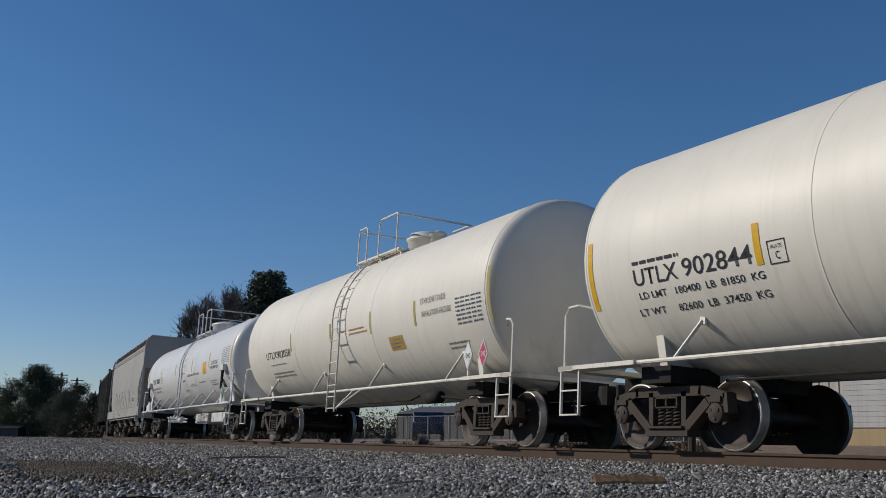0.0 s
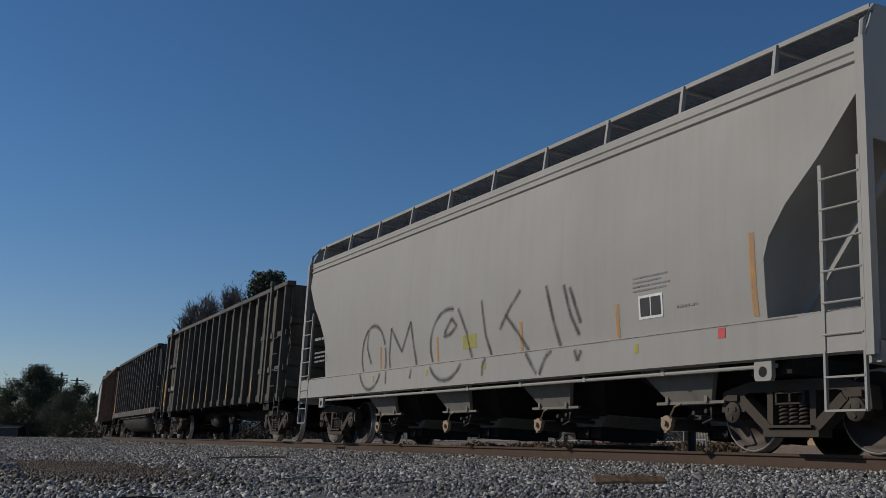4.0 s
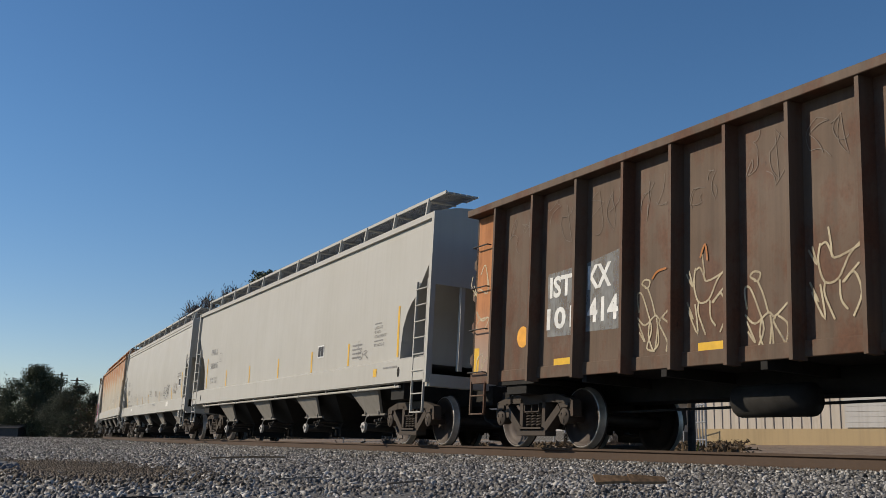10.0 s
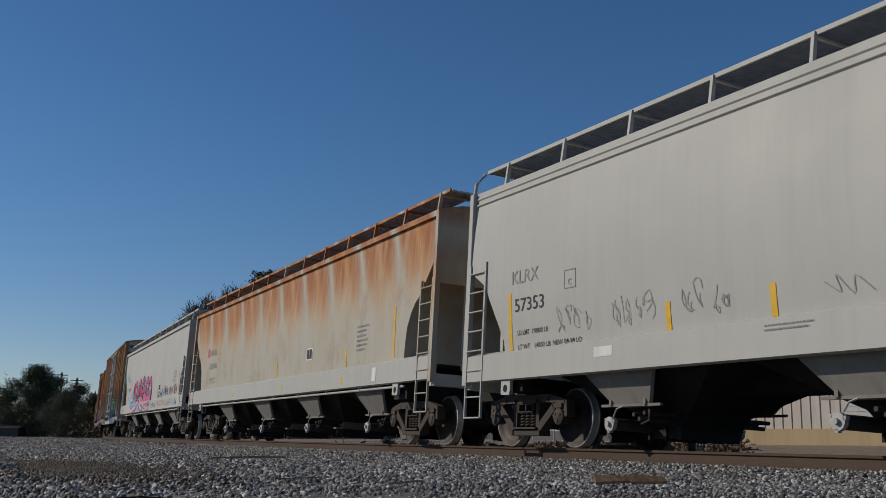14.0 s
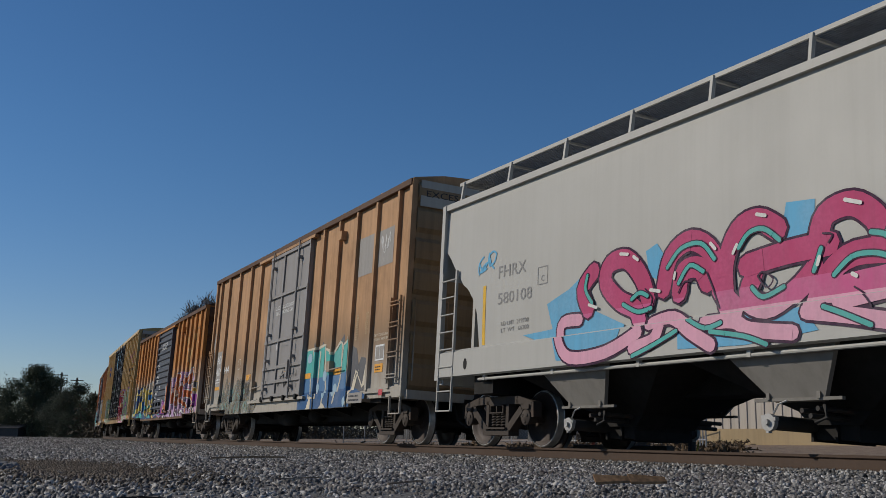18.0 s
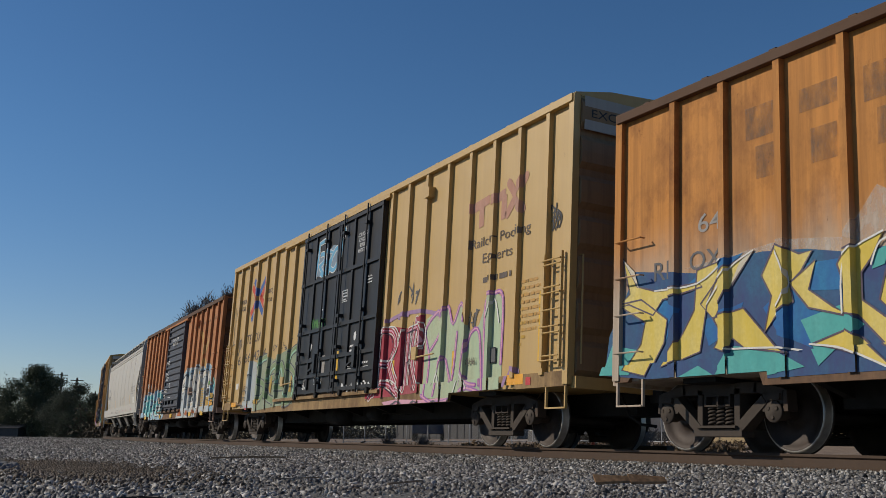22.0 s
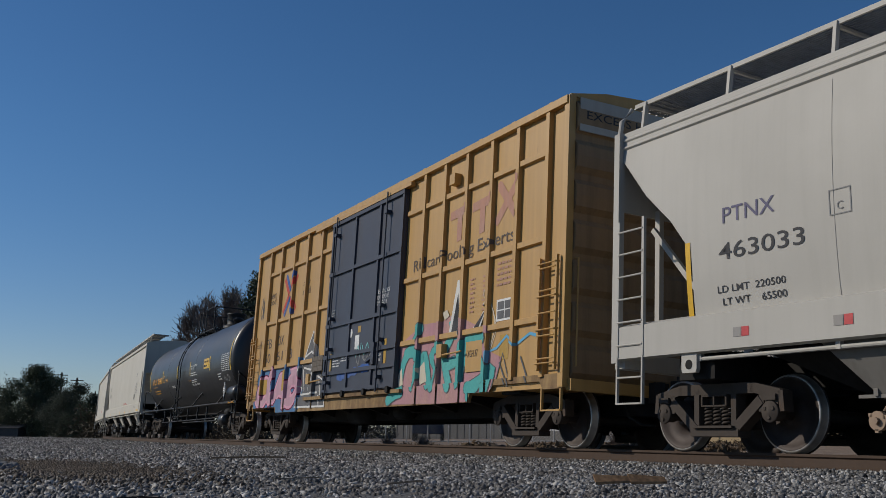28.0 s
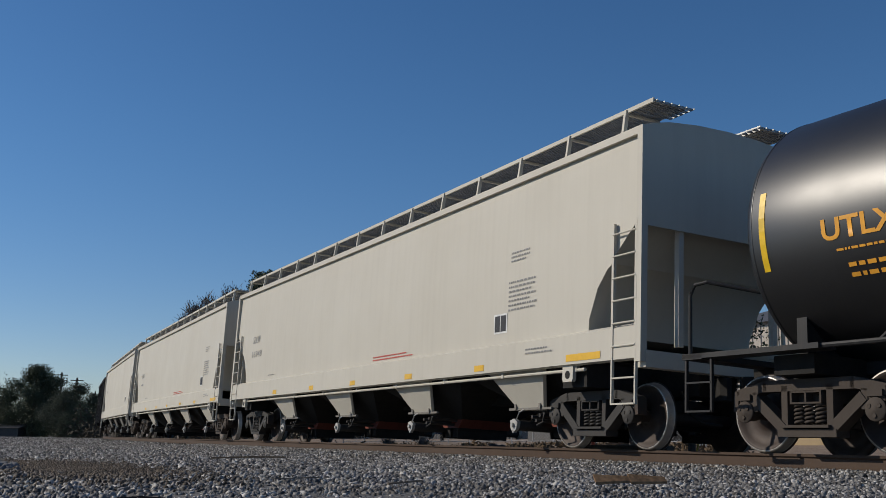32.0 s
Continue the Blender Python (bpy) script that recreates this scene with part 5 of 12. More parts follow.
a3 = np.concatenate([scatter(17000, -110, -36, 0.95, 13.0, rng), scatter(5000, -34, -3, -2.6, -0.95, rng), scatter(4000, -34, -3, -0.66, 0.66, rng)])
stones("ballast_stones", a3, rng.uniform(0.025, 0.055, len(a3)), BALLAST, "coarse grey ballast stones towards the bend", CUBE_V, CUBE_F, rng)
# shoulder against the rail foot
a4 = np.concatenate([scatter(9000, -36, -3, 0.84, 1.02, rng, 0.045), scatter(7000, -36, -3, 1.0, 1.30, rng, 0.022)])
stones("ballast_stones", a4, rng.uniform(0.014, 0.030, len(a4)), BALLAST, "ballast stones heaped against the rail foot", ICO_V, ICO_F, rng)

# rubble heap and a bare brown patch
n = 900
h = np.stack([rng.normal(-10.9, 0.6, n), rng.normal(0.85, 0.16, n), np.zeros(n)], 1)
h[:, 2] = -0.20 + 0.17 * np.exp(-((h[:, 0] + 10.6) / 0.9) ** 2 - ((h[:, 1] - 0.8) / 0.28) ** 2) * rng.uniform(0.3, 1, n)
stones("rubble_heap", h, rng.uniform(0.018, 0.055, n), BLUE_STONE, "low heap of blue grey broken rubble", ICO_V, ICO_F, rng, "rubble")
n = 22000
h = np.stack([rng.normal(-10.5, 1.3, n), rng.normal(1.72, 0.40, n), np.zeros(n)], 1)
h[:, 2] = [ground_z(x, y) + 0.014 for x, y in h[:, :2]]
stones("dirt_clods", h, rng.uniform(0.007, 0.020, n), DIRT_STONE, "bare patch of brown earth and clods", CUBE_V, CUBE_F, rng, "earth")

# wood scraps lying in the stones
SCRAP = plain("brown_split_wood", (0.36, 0.21, 0.105), 0.85, 0, 0.65, 22)
TWIG = plain("dark_dead_twig", (0.05, 0.04, 0.03), 0.9, 0, 0.4)
PALE_TWIG = plain("grey_dry_twig", (0.23, 0.19, 0.15), 0.9, 0, 0.4)


def scrap(name, label, points, width, thick, material, tilt=0.0):
    bm = bmesh.new()
    for i, (p, q) in enumerate(zip(points, points[1:])):
        p, q = Vector(p), Vector(q)
        side = (q - p).cross(Vector((0, 0, 1))).normalized() * width / 2
        up = Vector((0, 0, thick))
        side.z = -tilt / 2
        v = [bm.verts.new(c) for c in (p - side, q - side * 0.8, q + side * 0.7, p + side, p - side * 0.9 + up, q - side * 0.6 + up * 0.7, q + side * 0.5 + up * 0.8, p + side * 0.8 + up)]
        for f in ((3, 2, 1, 0), (4, 5, 6, 7), (0, 1, 5, 4), (1, 2, 6, 5), (2, 3, 7, 6), (3, 0, 4, 7)):
            bm.faces.new([v[j] for j in f])
    ob = part(name, bm, material, None)
    tagged(ob, label, "wood")


scrap("wood_scrap", "split brown board lying in the ballast", [(-5.74, 4.50, -0.135), (-5.66, 4.75, -0.130), (-5.58, 5.02, -0.135)], 0.07, 0.012, SCRAP, 0.06)
scrap("dead_twig", "thin dark twig lying on the stones", [(-13.4, 4.05, -0.165), (-12.95, 4.4, -0.14), (-12.5, 4.75, -0.13)], 0.03, 0.025, TWIG)
scrap("dead_twig", "thin dark twig lying on the stones", [(-4.85, 1.02, -0.165), (-4.80, 1.12, -0.155), (-4.77, 1.26, -0.165)], 0.012, 0.010, TWIG)
scrap("dry_twig", "bent grey dry twig on the stones", [(-6.0, 3.0, -0.165), (-6.1, 3.25, -0.155), (-6.3, 3.42, -0.160)], 0.014, 0.012, PALE_TWIG)
scrap("dry_twig", "bent grey dry twig on the stones", [(-6.9, 2.55, -0.165), (-6.85, 2.75, -0.158), (-6.95, 2.92, -0.160)], 0.014, 0.010, PALE_TWIG)
# ---------- the train, first car to last ----------
BAY_DUST = paint("dusty_grey_bay_paint", (0.25, 0.235, 0.21), dirt=(0.10, 0.085, 0.07), dirty=0.4, streak=0.4, rough=0.65, bump=0.002)
BAY_GREY = paint("grimy_grey_bay_paint", (0.20, 0.188, 0.168), dirt=(0.07, 0.06, 0.05), dirty=0.4, streak=0.4, rough=0.7, bump=0.002)
RUSTY_HOPPER = paint("rust_streaked_hopper_paint", (0.42, 0.385, 0.315), dirty=0.15, streak=0.14, rough=0.5, bump=0.0012, rust=0.4, rust_colour=(0.30, 0.15, 0.06), rust_lo=0.50, rust_hi=0.68, fade=[((0.44, 0.34, 0.21), 3.4, 1.8, 1.95), ((0.41, 0.165, 0.034), 3.7, 2.25, 1.95), ((0.28, 0.085, 0.014), 4.0, 2.75, 0.97)])
TAN_BOX = paint("faded_tan_brown_box", (0.49, 0.285, 0.148), dirty=0.2, streak=0.45, dirt=(0.15, 0.088, 0.05), rough=0.7, spec=0.2, bump=0.002, rust=0.55, rust_colour=(0.20, 0.115, 0.06), rust_lo=0.45, rust_hi=0.7, fade=[((0.26, 0.17, 0.10), 2.1, 3.2, 0), ((0.38, 0.35, 0.30), 1.15, 2.5, 0)], chips=0.4)
RUST_BOX = paint("rust_orange_box", (0.56, 0.245, 0.066), dirty=0.35, streak=0.6, dirt=(0.12, 0.05, 0.024), rough=0.7, spec=0.2, bump=0.002, rust=0.8, rust_colour=(0.19, 0.072, 0.028), rust_lo=0.47, rust_hi=0.68, fade=[((0.45, 0.37, 0.29), 1.8, 3.0, 0)], chips=0.8)
RUST_BROWN = paint("red_brown_rust_box", (0.47, 0.20, 0.085), dirty=0.2, streak=0.5, dirt=(0.10, 0.042, 0.022), rough=0.7, spec=0.2, bump=0.002, rust=0.6, rust_colour=(0.20, 0.075, 0.032), rust_lo=0.48, rust_hi=0.7, fade=[((0.33, 0.24, 0.19), 1.5, 2.4, 0)], chips=0.35)
# dark brown for box car ends, roofs and top chords
DARK_END = paint("dark_brown_box_end", (0.105, 0.058, 0.035), dirt=(0.05, 0.035, 0.025), dirty=0.4, rough=0.7, bump=0.002)
YELLOW_BOX = paint("yellow_box", (0.505, 0.333, 0.122), dirty=0.1, streak=0.16, dirt=(0.24, 0.14, 0.05), rough=0.37, spec=0.42, bump=0.010, chips=0.2)
YELLOW_BOX_2 = paint("dull_yellow_box", (0.490, 0.288, 0.087), dirty=0.2, streak=0.24, dirt=(0.19, 0.10, 0.045), rough=0.38, spec=0.42, bump=0.006, chips=0.3)
GREY_DOOR = paint("grey_box_door", (0.27, 0.255, 0.245), dirty=0.3, rough=0.55, bump=0.002, chips=0.3)
SLATE_DOOR = paint("slate_blue_door", (0.062, 0.066, 0.080), dirt=(0.10, 0.085, 0.075), dirty=0.35, rust=0.15, rough=0.5)
BLACK_DOOR = paint("black_box_door", (0.018, 0.018, 0.019), dirt=(0.07, 0.062, 0.055), dirty=0.3, rough=0.4)
BLUE_DOOR = paint("navy_box_door", (0.058, 0.064, 0.084), dirt=(0.07, 0.06, 0.06), dirty=0.3, rough=0.4)
# end walls: dusty, and painted darker than the sides for the shade on them
TAN_END = paint("dusty_shaded_box_end", (0.30, 0.195, 0.105), dirt=(0.10, 0.07, 0.045), dirty=0.4, streak=0.5, rough=0.55, chips=0.3)
YELLOW_SILL = paint("grimy_yellow_sill", (0.36, 0.235, 0.105), dirt=(0.075, 0.05, 0.032), dirty=0.6, streak=0.5, rust=0.85, rust_colour=(0.15, 0.082, 0.042), rust_lo=0.42, rust_hi=0.62, rough=0.65, bump=0.003, chips=0.7)
RUST_SILL = paint("grimy_rust_sill", (0.20, 0.115, 0.065), dirt=(0.055, 0.04, 0.032), dirty=0.6, streak=0.5, rust=0.8, rust_colour=(0.095, 0.058, 0.04), rust_lo=0.42, rust_hi=0.62, rough=0.7, bump=0.003, chips=0.7)
# red toned down for the shade around the gates
RED_GATE = plain("red_outlet_gate", (0.17, 0.045, 0.03), 0.5)

tank_a, _ = tank_car("cream white tank car with orange strips and black stencilled marks", 4.00, -12.38, WHITE_PAINT, WHITE_PAINT, 1.69, 2.62, 6.80, 1.0, bog=(5.76, 5.93), lx=0.30)
tank_b, _ = tank_car("cream white tank car with a yellow placard and faded marks", -12.38, -28.72, WHITE_PAINT, WHITE_PAINT, 1.69, 2.62, 6.80, 1.0, bog=(5.76, 5.93), lx=0.30)
tank_c, _ = tank_car("clean white tank car with a long platform and black marks", -28.72, -46.95, WHITE_PAINT_2, WHITE_PAINT_2, 1.515, 2.535, 7.95, 0.55, rusty=False, lx=0.27, rails=(-0.72, 0.06, 0.76, 1.52), cover="flat", struts=7)
hop_1, _ = hopper("dull grey covered hopper with dark scrawled graffiti", -46.95, -64.92, DULL_GREY, DULL_GREY, [5.45, 2.45, -0.58, -3.60], NOTCH_ROUND, True, gate=None, low=1.0, cap=CAP_RUST, ends=(7.95, 8.50), bog=(6.55, 7.05), post0=7.13, pitch=1.63, gable=True)
gon_1, _ = gondola("gondola", "worn olive black steel gondola with deep ribs", -64.92, -82.58, OLIVE_STEEL, 4.02, 1.10, [-4.81 + 0.94 * i for i in range(14)] + [-5.76, -7.54, -8.15, 8.15], lat=1.43, rib=0.16, banded=True, bog=(7.05, 6.67))
gon_2, _ = gondola("gondola", "dark grey tub gondola with orange stencils", -82.58, -100.61, TUB_STEEL, 3.88, 1.16, [-6.98 + 0.925 * i for i in range(16)], lat=1.46, rib=0.15, tub=True, bog=(7.0, 6.70))
gon_3, _ = gondola("gondola", "faded brown ribbed gondola with white scrawls", -100.61, -116.65, BROWN_STEEL, 3.90, 1.06, [-6.4, -5.29, -4.14, -3.06, -2.09, -1.13, -0.16, 0.79, 1.73, 2.68, 3.76, 4.85, 5.95], lat=1.44, rib=0.19, bog=(5.86, 6.12), edge=0.45, foot=0.06)
hop_2, _ = hopper("pale grey covered hopper with orange strips", -116.65, -136.72, LIGHT_GREY, LIGHT_GREY, [6.08, 2.28, -1.50, -5.35], gate=GRIME_SHADE, bay_paint=BAY_DUST, bog=(7.78, 7.80), holes=True)
hop_3, _ = hopper("white covered hopper with orange strips and grey scrawl", -136.72, -156.40, PALE_WHITE, PALE_WHITE, [6.14, 2.34, -1.47, -5.30], NOTCH_ANGLE, True, gate=GRIME_SHADE, bay_paint=BAY_DUST, ends=(9.15, 9.27), bog=(7.92, 7.88), post0=7.80, pitch=1.62, low=1.02, pipe=False)
hop_4, _ = hopper("pale grey covered hopper streaked with orange rust", -156.40, -176.98, RUSTY_HOPPER, LIGHT_GREY, [6.46, 2.56, -1.35, -5.28], gate=BAY_GREY, ends=(9.70, 9.72), post0=9.30)
hop_5, _ = hopper("pale grey covered hopper with a large pink and blue graffito", -176.98, -197.12, LIGHT_GREY, LIGHT_GREY, [6.08, 2.28, -1.50, -5.35], gate=GRIME_SHADE, bay_paint=BAY_DUST, ends=(9.25, 9.38), bog=(7.90, 7.68), holes=True)
box_1, _ = boxcar("tan and brown box car with grey door and teal graffiti", -197.12, -213.97, TAN_BOX, TAN_END, GREY_DOOR, 5.19, 0.88, [7.22, 6.09, 4.96, 3.85, 2.79, -2.45, -3.50, -4.74, -6.01, -7.01], (-1.30, 1.98), "single", 2.12, rail=DARK_END, ends=(7.65, 7.84), bog=(6.15, 6.27))
box_2, _ = boxcar("rust orange box car with slate door and purple graffiti", -213.97, -230.67, RUST_BOX, DARK_END, SLATE_DOOR, 4.57, 0.86, [7.02, 6.14, 5.29, 4.44, 3.58, 2.72, -2.18, -3.08, -3.97, -4.86, -5.74, -6.6], (-1.48, 1.74), "panel", 2.12, rail=DARK_END, roof_paint=DARK_END, ends=(7.72, 7.79), bog=(6.30, 6.30), sill=RUST_SILL)
box_3, _ = boxcar("tall yellow box car with double black doors", -230.67, -250.56, YELLOW_BOX, TAN_END, BLACK_DOOR, 5.25, 0.87, [8.90, 8.06, 7.24, 6.40, 5.54, 4.64, 3.82, 3.0, -3.15, -3.97, -4.80, -5.60, -6.50, -7.35, -8.20], (-2.28, 2.66), "double", 2.86, ends=(9.03, 9.57), bog=(7.13, 7.02), sill=YELLOW_SILL)
box_4, _ = boxcar("red brown rusty box car with slate door and blue graffiti", -250.56, -267.07, RUST_BROWN, DARK_END, SLATE_DOOR, 4.57, 0.86, [7.25, 6.37, 5.50, 4.63, 3.78, 2.94, -2.10, -2.93, -3.76, -4.62, -5.48, -6.4], (-1.29, 1.93), "panel", 2.12, rail=DARK_END, roof_paint=DARK_END, ends=(7.55, 7.98), bog=(6.30, 6.44), sill=RUST_SILL)
hop_6, _ = hopper("warm grey round-sided covered hopper with red and white squares", -267.07, -287.55, WARM_GREY, WARM_GREY, [6.25, 2.35, -1.55, -5.45], NOTCH_ROUND, True, cap=CAP_RUST, bog=(8.20, 8.08), post0=8.32)
box_5, _ = boxcar("dull yellow box car with navy door and teal graffiti", -287.55, -304.45, YELLOW_BOX_2, TAN_END, BLUE_DOOR, 5.27, 0.84, [7.43, 6.55, 5.70, 4.81, 3.95, 3.10, -2.53, -3.56, -4.58, -5.64, -6.6], (-1.72, 2.26), "single", 2.12, girts=(1.89, 3.13, 4.50), ends=(7.76, 7.98), bog=(6.38, 6.32), sill=YELLOW_SILL)
tank_d, _ = tank_car("glossy black tank car with yellow marks", -304.45, -323.20, BLACK_PAINT, BLACK_TRIM, 1.56, 2.535, 7.62, 1.15, rails=(-0.88, -0.36, 0.25, 1.68), cover="drum")
hop_7, _ = hopper("clean pale grey covered hopper with orange sill marks", -323.20, -343.56, CLEAN_GREY, CLEAN_GREY, [6.84, 2.98, -0.95, -4.85], NOTCH_LATE, gate=RED_GATE, bay_paint=CLEAN_GREY, rusty=False, ends=(9.30, 10.05), bog=(8.0, 8.40), post0=9.40, pitch=1.42)
hop_8, _ = hopper("clean pale grey covered hopper", -343.56, -364.10, CLEAN_GREY, CLEAN_GREY, [6.84, 2.98, -0.95, -4.85], NOTCH_LATE, gate=RED_GATE, bay_paint=CLEAN_GREY, post0=9.40, pitch=1.42)
hop_9, _ = hopper("pale grey covered hopper near the train's tail", -364.10, -384.60, CLEAN_GREY, CLEAN_GREY, [6.84, 2.98, -0.95, -4.85], NOTCH_LATE)
gon_4, _ = gondola("gondola", "dark brown gondola at the tail of the train", -384.60, -401.00, DARK_STEEL, 3.9, 1.05, [6.5 - 1.0 * i for i in range(14)])
# ---------- lettering, stripes and paint on the cars ----------
def hop_face(acf=True, zs=1.57):
    lat, bulge, ze = (1.47, 0.085, 4.28) if acf else (1.50, 0.02, 4.28)
    return lambda z: lat + bulge * max(0.0, math.sin(math.pi * min(1, max(0, (z - zs) / (ze - zs))))) ** 0.8


FLAT_SIDE, ROUND_SIDE, SILL = hop_face(False), hop_face(True), (lambda z: 1.571)
BOX_SIDE, DOOR_SIDE = (lambda z: 1.521), (lambda z: 1.602)


def barrel(r, zc):
    return lambda z: math.sqrt(max(0.01, r * r - (z - zc) ** 2))


def on_face(points, face, off):
    return [(x, -(face(z) + off), z) for x, z in points]


def clip_poly(poly, axis, k, keep_low):
    """The part of a polygon on one side of a line across an axis."""
    out = []
    for p, q in zip(poly, poly[1:] + poly[:1]):
        a, b = (p[axis] - k) * (-1 if keep_low else 1), (q[axis] - k) * (-1 if keep_low else 1)
        if a >= 0:
            out.append(p)
        if (a > 0) != (b > 0) and a != b:
            f = a / (a - b)
            out.append((p[0] + (q[0] - p[0]) * f, p[1] + (q[1] - p[1]) * f))
    return out


def ribbed(ribs, low, piv):
    """The cells of a ribbed side: paint laid on it runs over ribs, panels and sill."""
    cells, xs = [], sorted(ribs)
    last = -12.0
    for x in xs:
        cells += [(last, x - 0.06, 1.521, 1.521), (x - 0.06, x - 0.048, 1.521, 1.601), (x - 0.048, x + 0.048, 1.601, 1.601), (x + 0.048, x + 0.06, 1.601, 1.521)]
        last = x + 0.06
    cells.append((last, 12.0, 1.521, 1.521))
    out = [c + (low + 0.2, 9.0) for c in cells]
    for a, b, u, w in cells:
        for lo, hi, z in ((-20, -piv + 1.15, low), (-piv + 1.15, piv - 1.15, low - 0.145), (piv - 1.15, 20, low)):
            if min(b, hi) > max(a, lo):
                k = 1.571 if w == u == 1.521 else 1.601
                out.append((max(a, lo), min(b, hi), k, k, z, low + 0.2))
    return out


def flat(name, car, polys, face, material, off=0.004, label=""):
    """Thin painted shapes on the near side; polys: lists of (x, z)."""
    vs, fs = [], []
    for i, poly in enumerate(polys):
        if len(poly) < 3:
            continue
        lift = off + 0.00012 * (i % 24)
        if callable(face):
            fs.append(list(range(len(vs), len(vs) + len(poly))))
            vs += on_face(poly, face, lift)
            continue
        lo, hi = min(p[0] for p in poly), max(p[0] for p in poly)
        for a, b, u, w, z0, z1 in face:
            if hi <= a or lo >= b:
                continue
            c = list(poly)
            for axis, k, side in ((0, a, False), (0, b, True), (1, z0, False), (1, z1, True)):
                c = clip_poly(c, axis, k, side)
                if len(c) < 3:
                    break
            if len(c) >= 3:
                fs.append(list(range(len(vs), len(vs) + len(c))))
                vs += [(x, -(u + (w - u) * (x - a) / (b - a) + lift), z) for x, z in c]
    me = bpy.data.meshes.new(name)
    me.from_pydata(vs, [], fs)
    me.validate()
    me.materials.append(material)
    ob = share(name, me, car, pose(0, 0, 0), label)
    if name in ("graffiti", "graffiti_patch", "scrawl", "stencil_block", "reflective_strip", "panel_ruling", "worn_panel"):
        ob["kind"] = "stuff"
    return ob


def rect(x0, x1, z0, z1, rows=1):
    out = []
    for i in range(rows):
        a, b = z0 + (z1 - z0) * i / rows, z0 + (z1 - z0) * (i + 1) / rows
        out.append([(x0, a), (x1, a), (x1, b), (x0, b)])
    return out


def stripe(car, x, z0, z1, face, w=0.10, material=None, lean=0.0):
    n = 6
    polys = []
    for i in range(n):
        a, b = z0 + (z1 - z0) * i / n, z0 + (z1 - z0) * (i + 1) / n
        polys.append([(x - w / 2 + lean * a, a), (x + w / 2 + lean * a, a), (x + w / 2 + lean * b, b), (x - w / 2 + lean * b, b)])
    flat("reflective_strip", car, polys, face, material or YELLOW_MARK, 0.005)


def text(car, words, x0, x1, z0, h, face, material, off=0.006, slope=0.0, bold=0.003):
    """Lettering that fills x0 to x1, h high, on the near side."""
    c = bpy.data.curves.new("stencil", "FONT")
    c.body = words
    c.offset = bold
    c.resolution_u = 3
    ob = bpy.data.objects.new("stencil", c)
    me = bpy.data.meshes.new_from_object(ob)
    bpy.data.objects.remove(ob)
    n = len(me.vertices)
    co = np.zeros(n * 3, np.float32)
    me.vertices.foreach_get("co", co)
    co = co.reshape(-1, 3)
    lo, hi = co.min(0), co.max(0)
    if not callable(face):
        # the paint runs over the ribs
        k = np.array(((x1 - x0) / (hi[0] - lo[0]), h / (hi[1] - lo[1])))
        pts = (co[:, :2] - lo[:2]) * k + np.array((x0, z0))
        return flat("stencil_block", car, [[tuple(pts[i]) for i in q.vertices] for q in me.polygons], face, material, off)
    x = x0 + (co[:, 0] - lo[0]) / (hi[0] - lo[0]) * (x1 - x0)
    z = z0 + (co[:, 1] - lo[1]) / (hi[1] - lo[1]) * h + slope * (x - x0)
    y = np.array([-(face(v) + off) for v in z])
    me.vertices.foreach_set("co", np.stack([x, y, z], 1).astype(np.float32).ravel())
    me.materials.clear()
    me.materials.append(material)
    me.update()
    ob = share("stencil", me, car, pose(0, 0, 0))
    ob["kind"] = "stuff"
    return ob


def bars(car, x0, x1, z0, z1, rows, face, material, seed=1, off=0.006):
    """Small writing that cannot be read: plain bars."""
    rr = random.Random(seed)
    polys = []
    step = (z1 - z0) / rows
    for i in range(rows):
        z = z1 - step * (i + 0.78)
        x = x0
        stop = x1 - rr.uniform(0, 0.3) * (x1 - x0)
        while x < stop:
            w = min(rr.uniform(0.3, 1.5) * step, stop - x)
            polys.append([(x, z), (x + w, z), (x + w, z + step * 0.42), (x, z + step * 0.42)])
            x += w + step * 0.3
    flat("stencil_block", car, polys, face, material, off)


def panel(car, x0, x1, z0, z1, face, ground, ink, cells=(2, 1), label="", off=0.005):
    """A bordered data panel with ruled cells."""
    ob = flat("data_panel", car, rect(x0, x1, z0, z1, 4), face, ground, off, label)
    w, b = x1 - x0, (x1 - x0) * 0.05
    polys = []
    nx, nz = cells
    for i in range(nx):
        for j in range(nz):
            a0, a1 = x0 + b + (w - 2 * b) * i / nx + b * 0.5, x0 + b + (w - 2 * b) * (i + 1) / nx - b * 0.5
            hz = (z1 - z0) - 2 * b
            c0, c1 = z0 + b + hz * j / nz + b * 0.4, z0 + b + hz * (j + 1) / nz - b * 0.4
            polys += rect(a0, a1, c0, c1, 4)
    flat("panel_ruling", car, polys, face, ink, off + 0.003)
    return ob


def frame_box(car, x0, x1, z0, z1, face, material, t=0.02):
    flat("stencil_frame", car, [[(x0, z0), (x1, z0), (x1, z0 + t), (x0, z0 + t)], [(x0, z1 - t), (x1, z1 - t), (x1, z1), (x0, z1)], [(x0, z0 + t), (x0 + t, z0 + t), (x0 + t, z1 - t), (x0, z1 - t)], [(x1 - t, z0 + t), (x1, z0 + t), (x1, z1 - t), (x1 - t, z1 - t)]], face, material, 0.006)


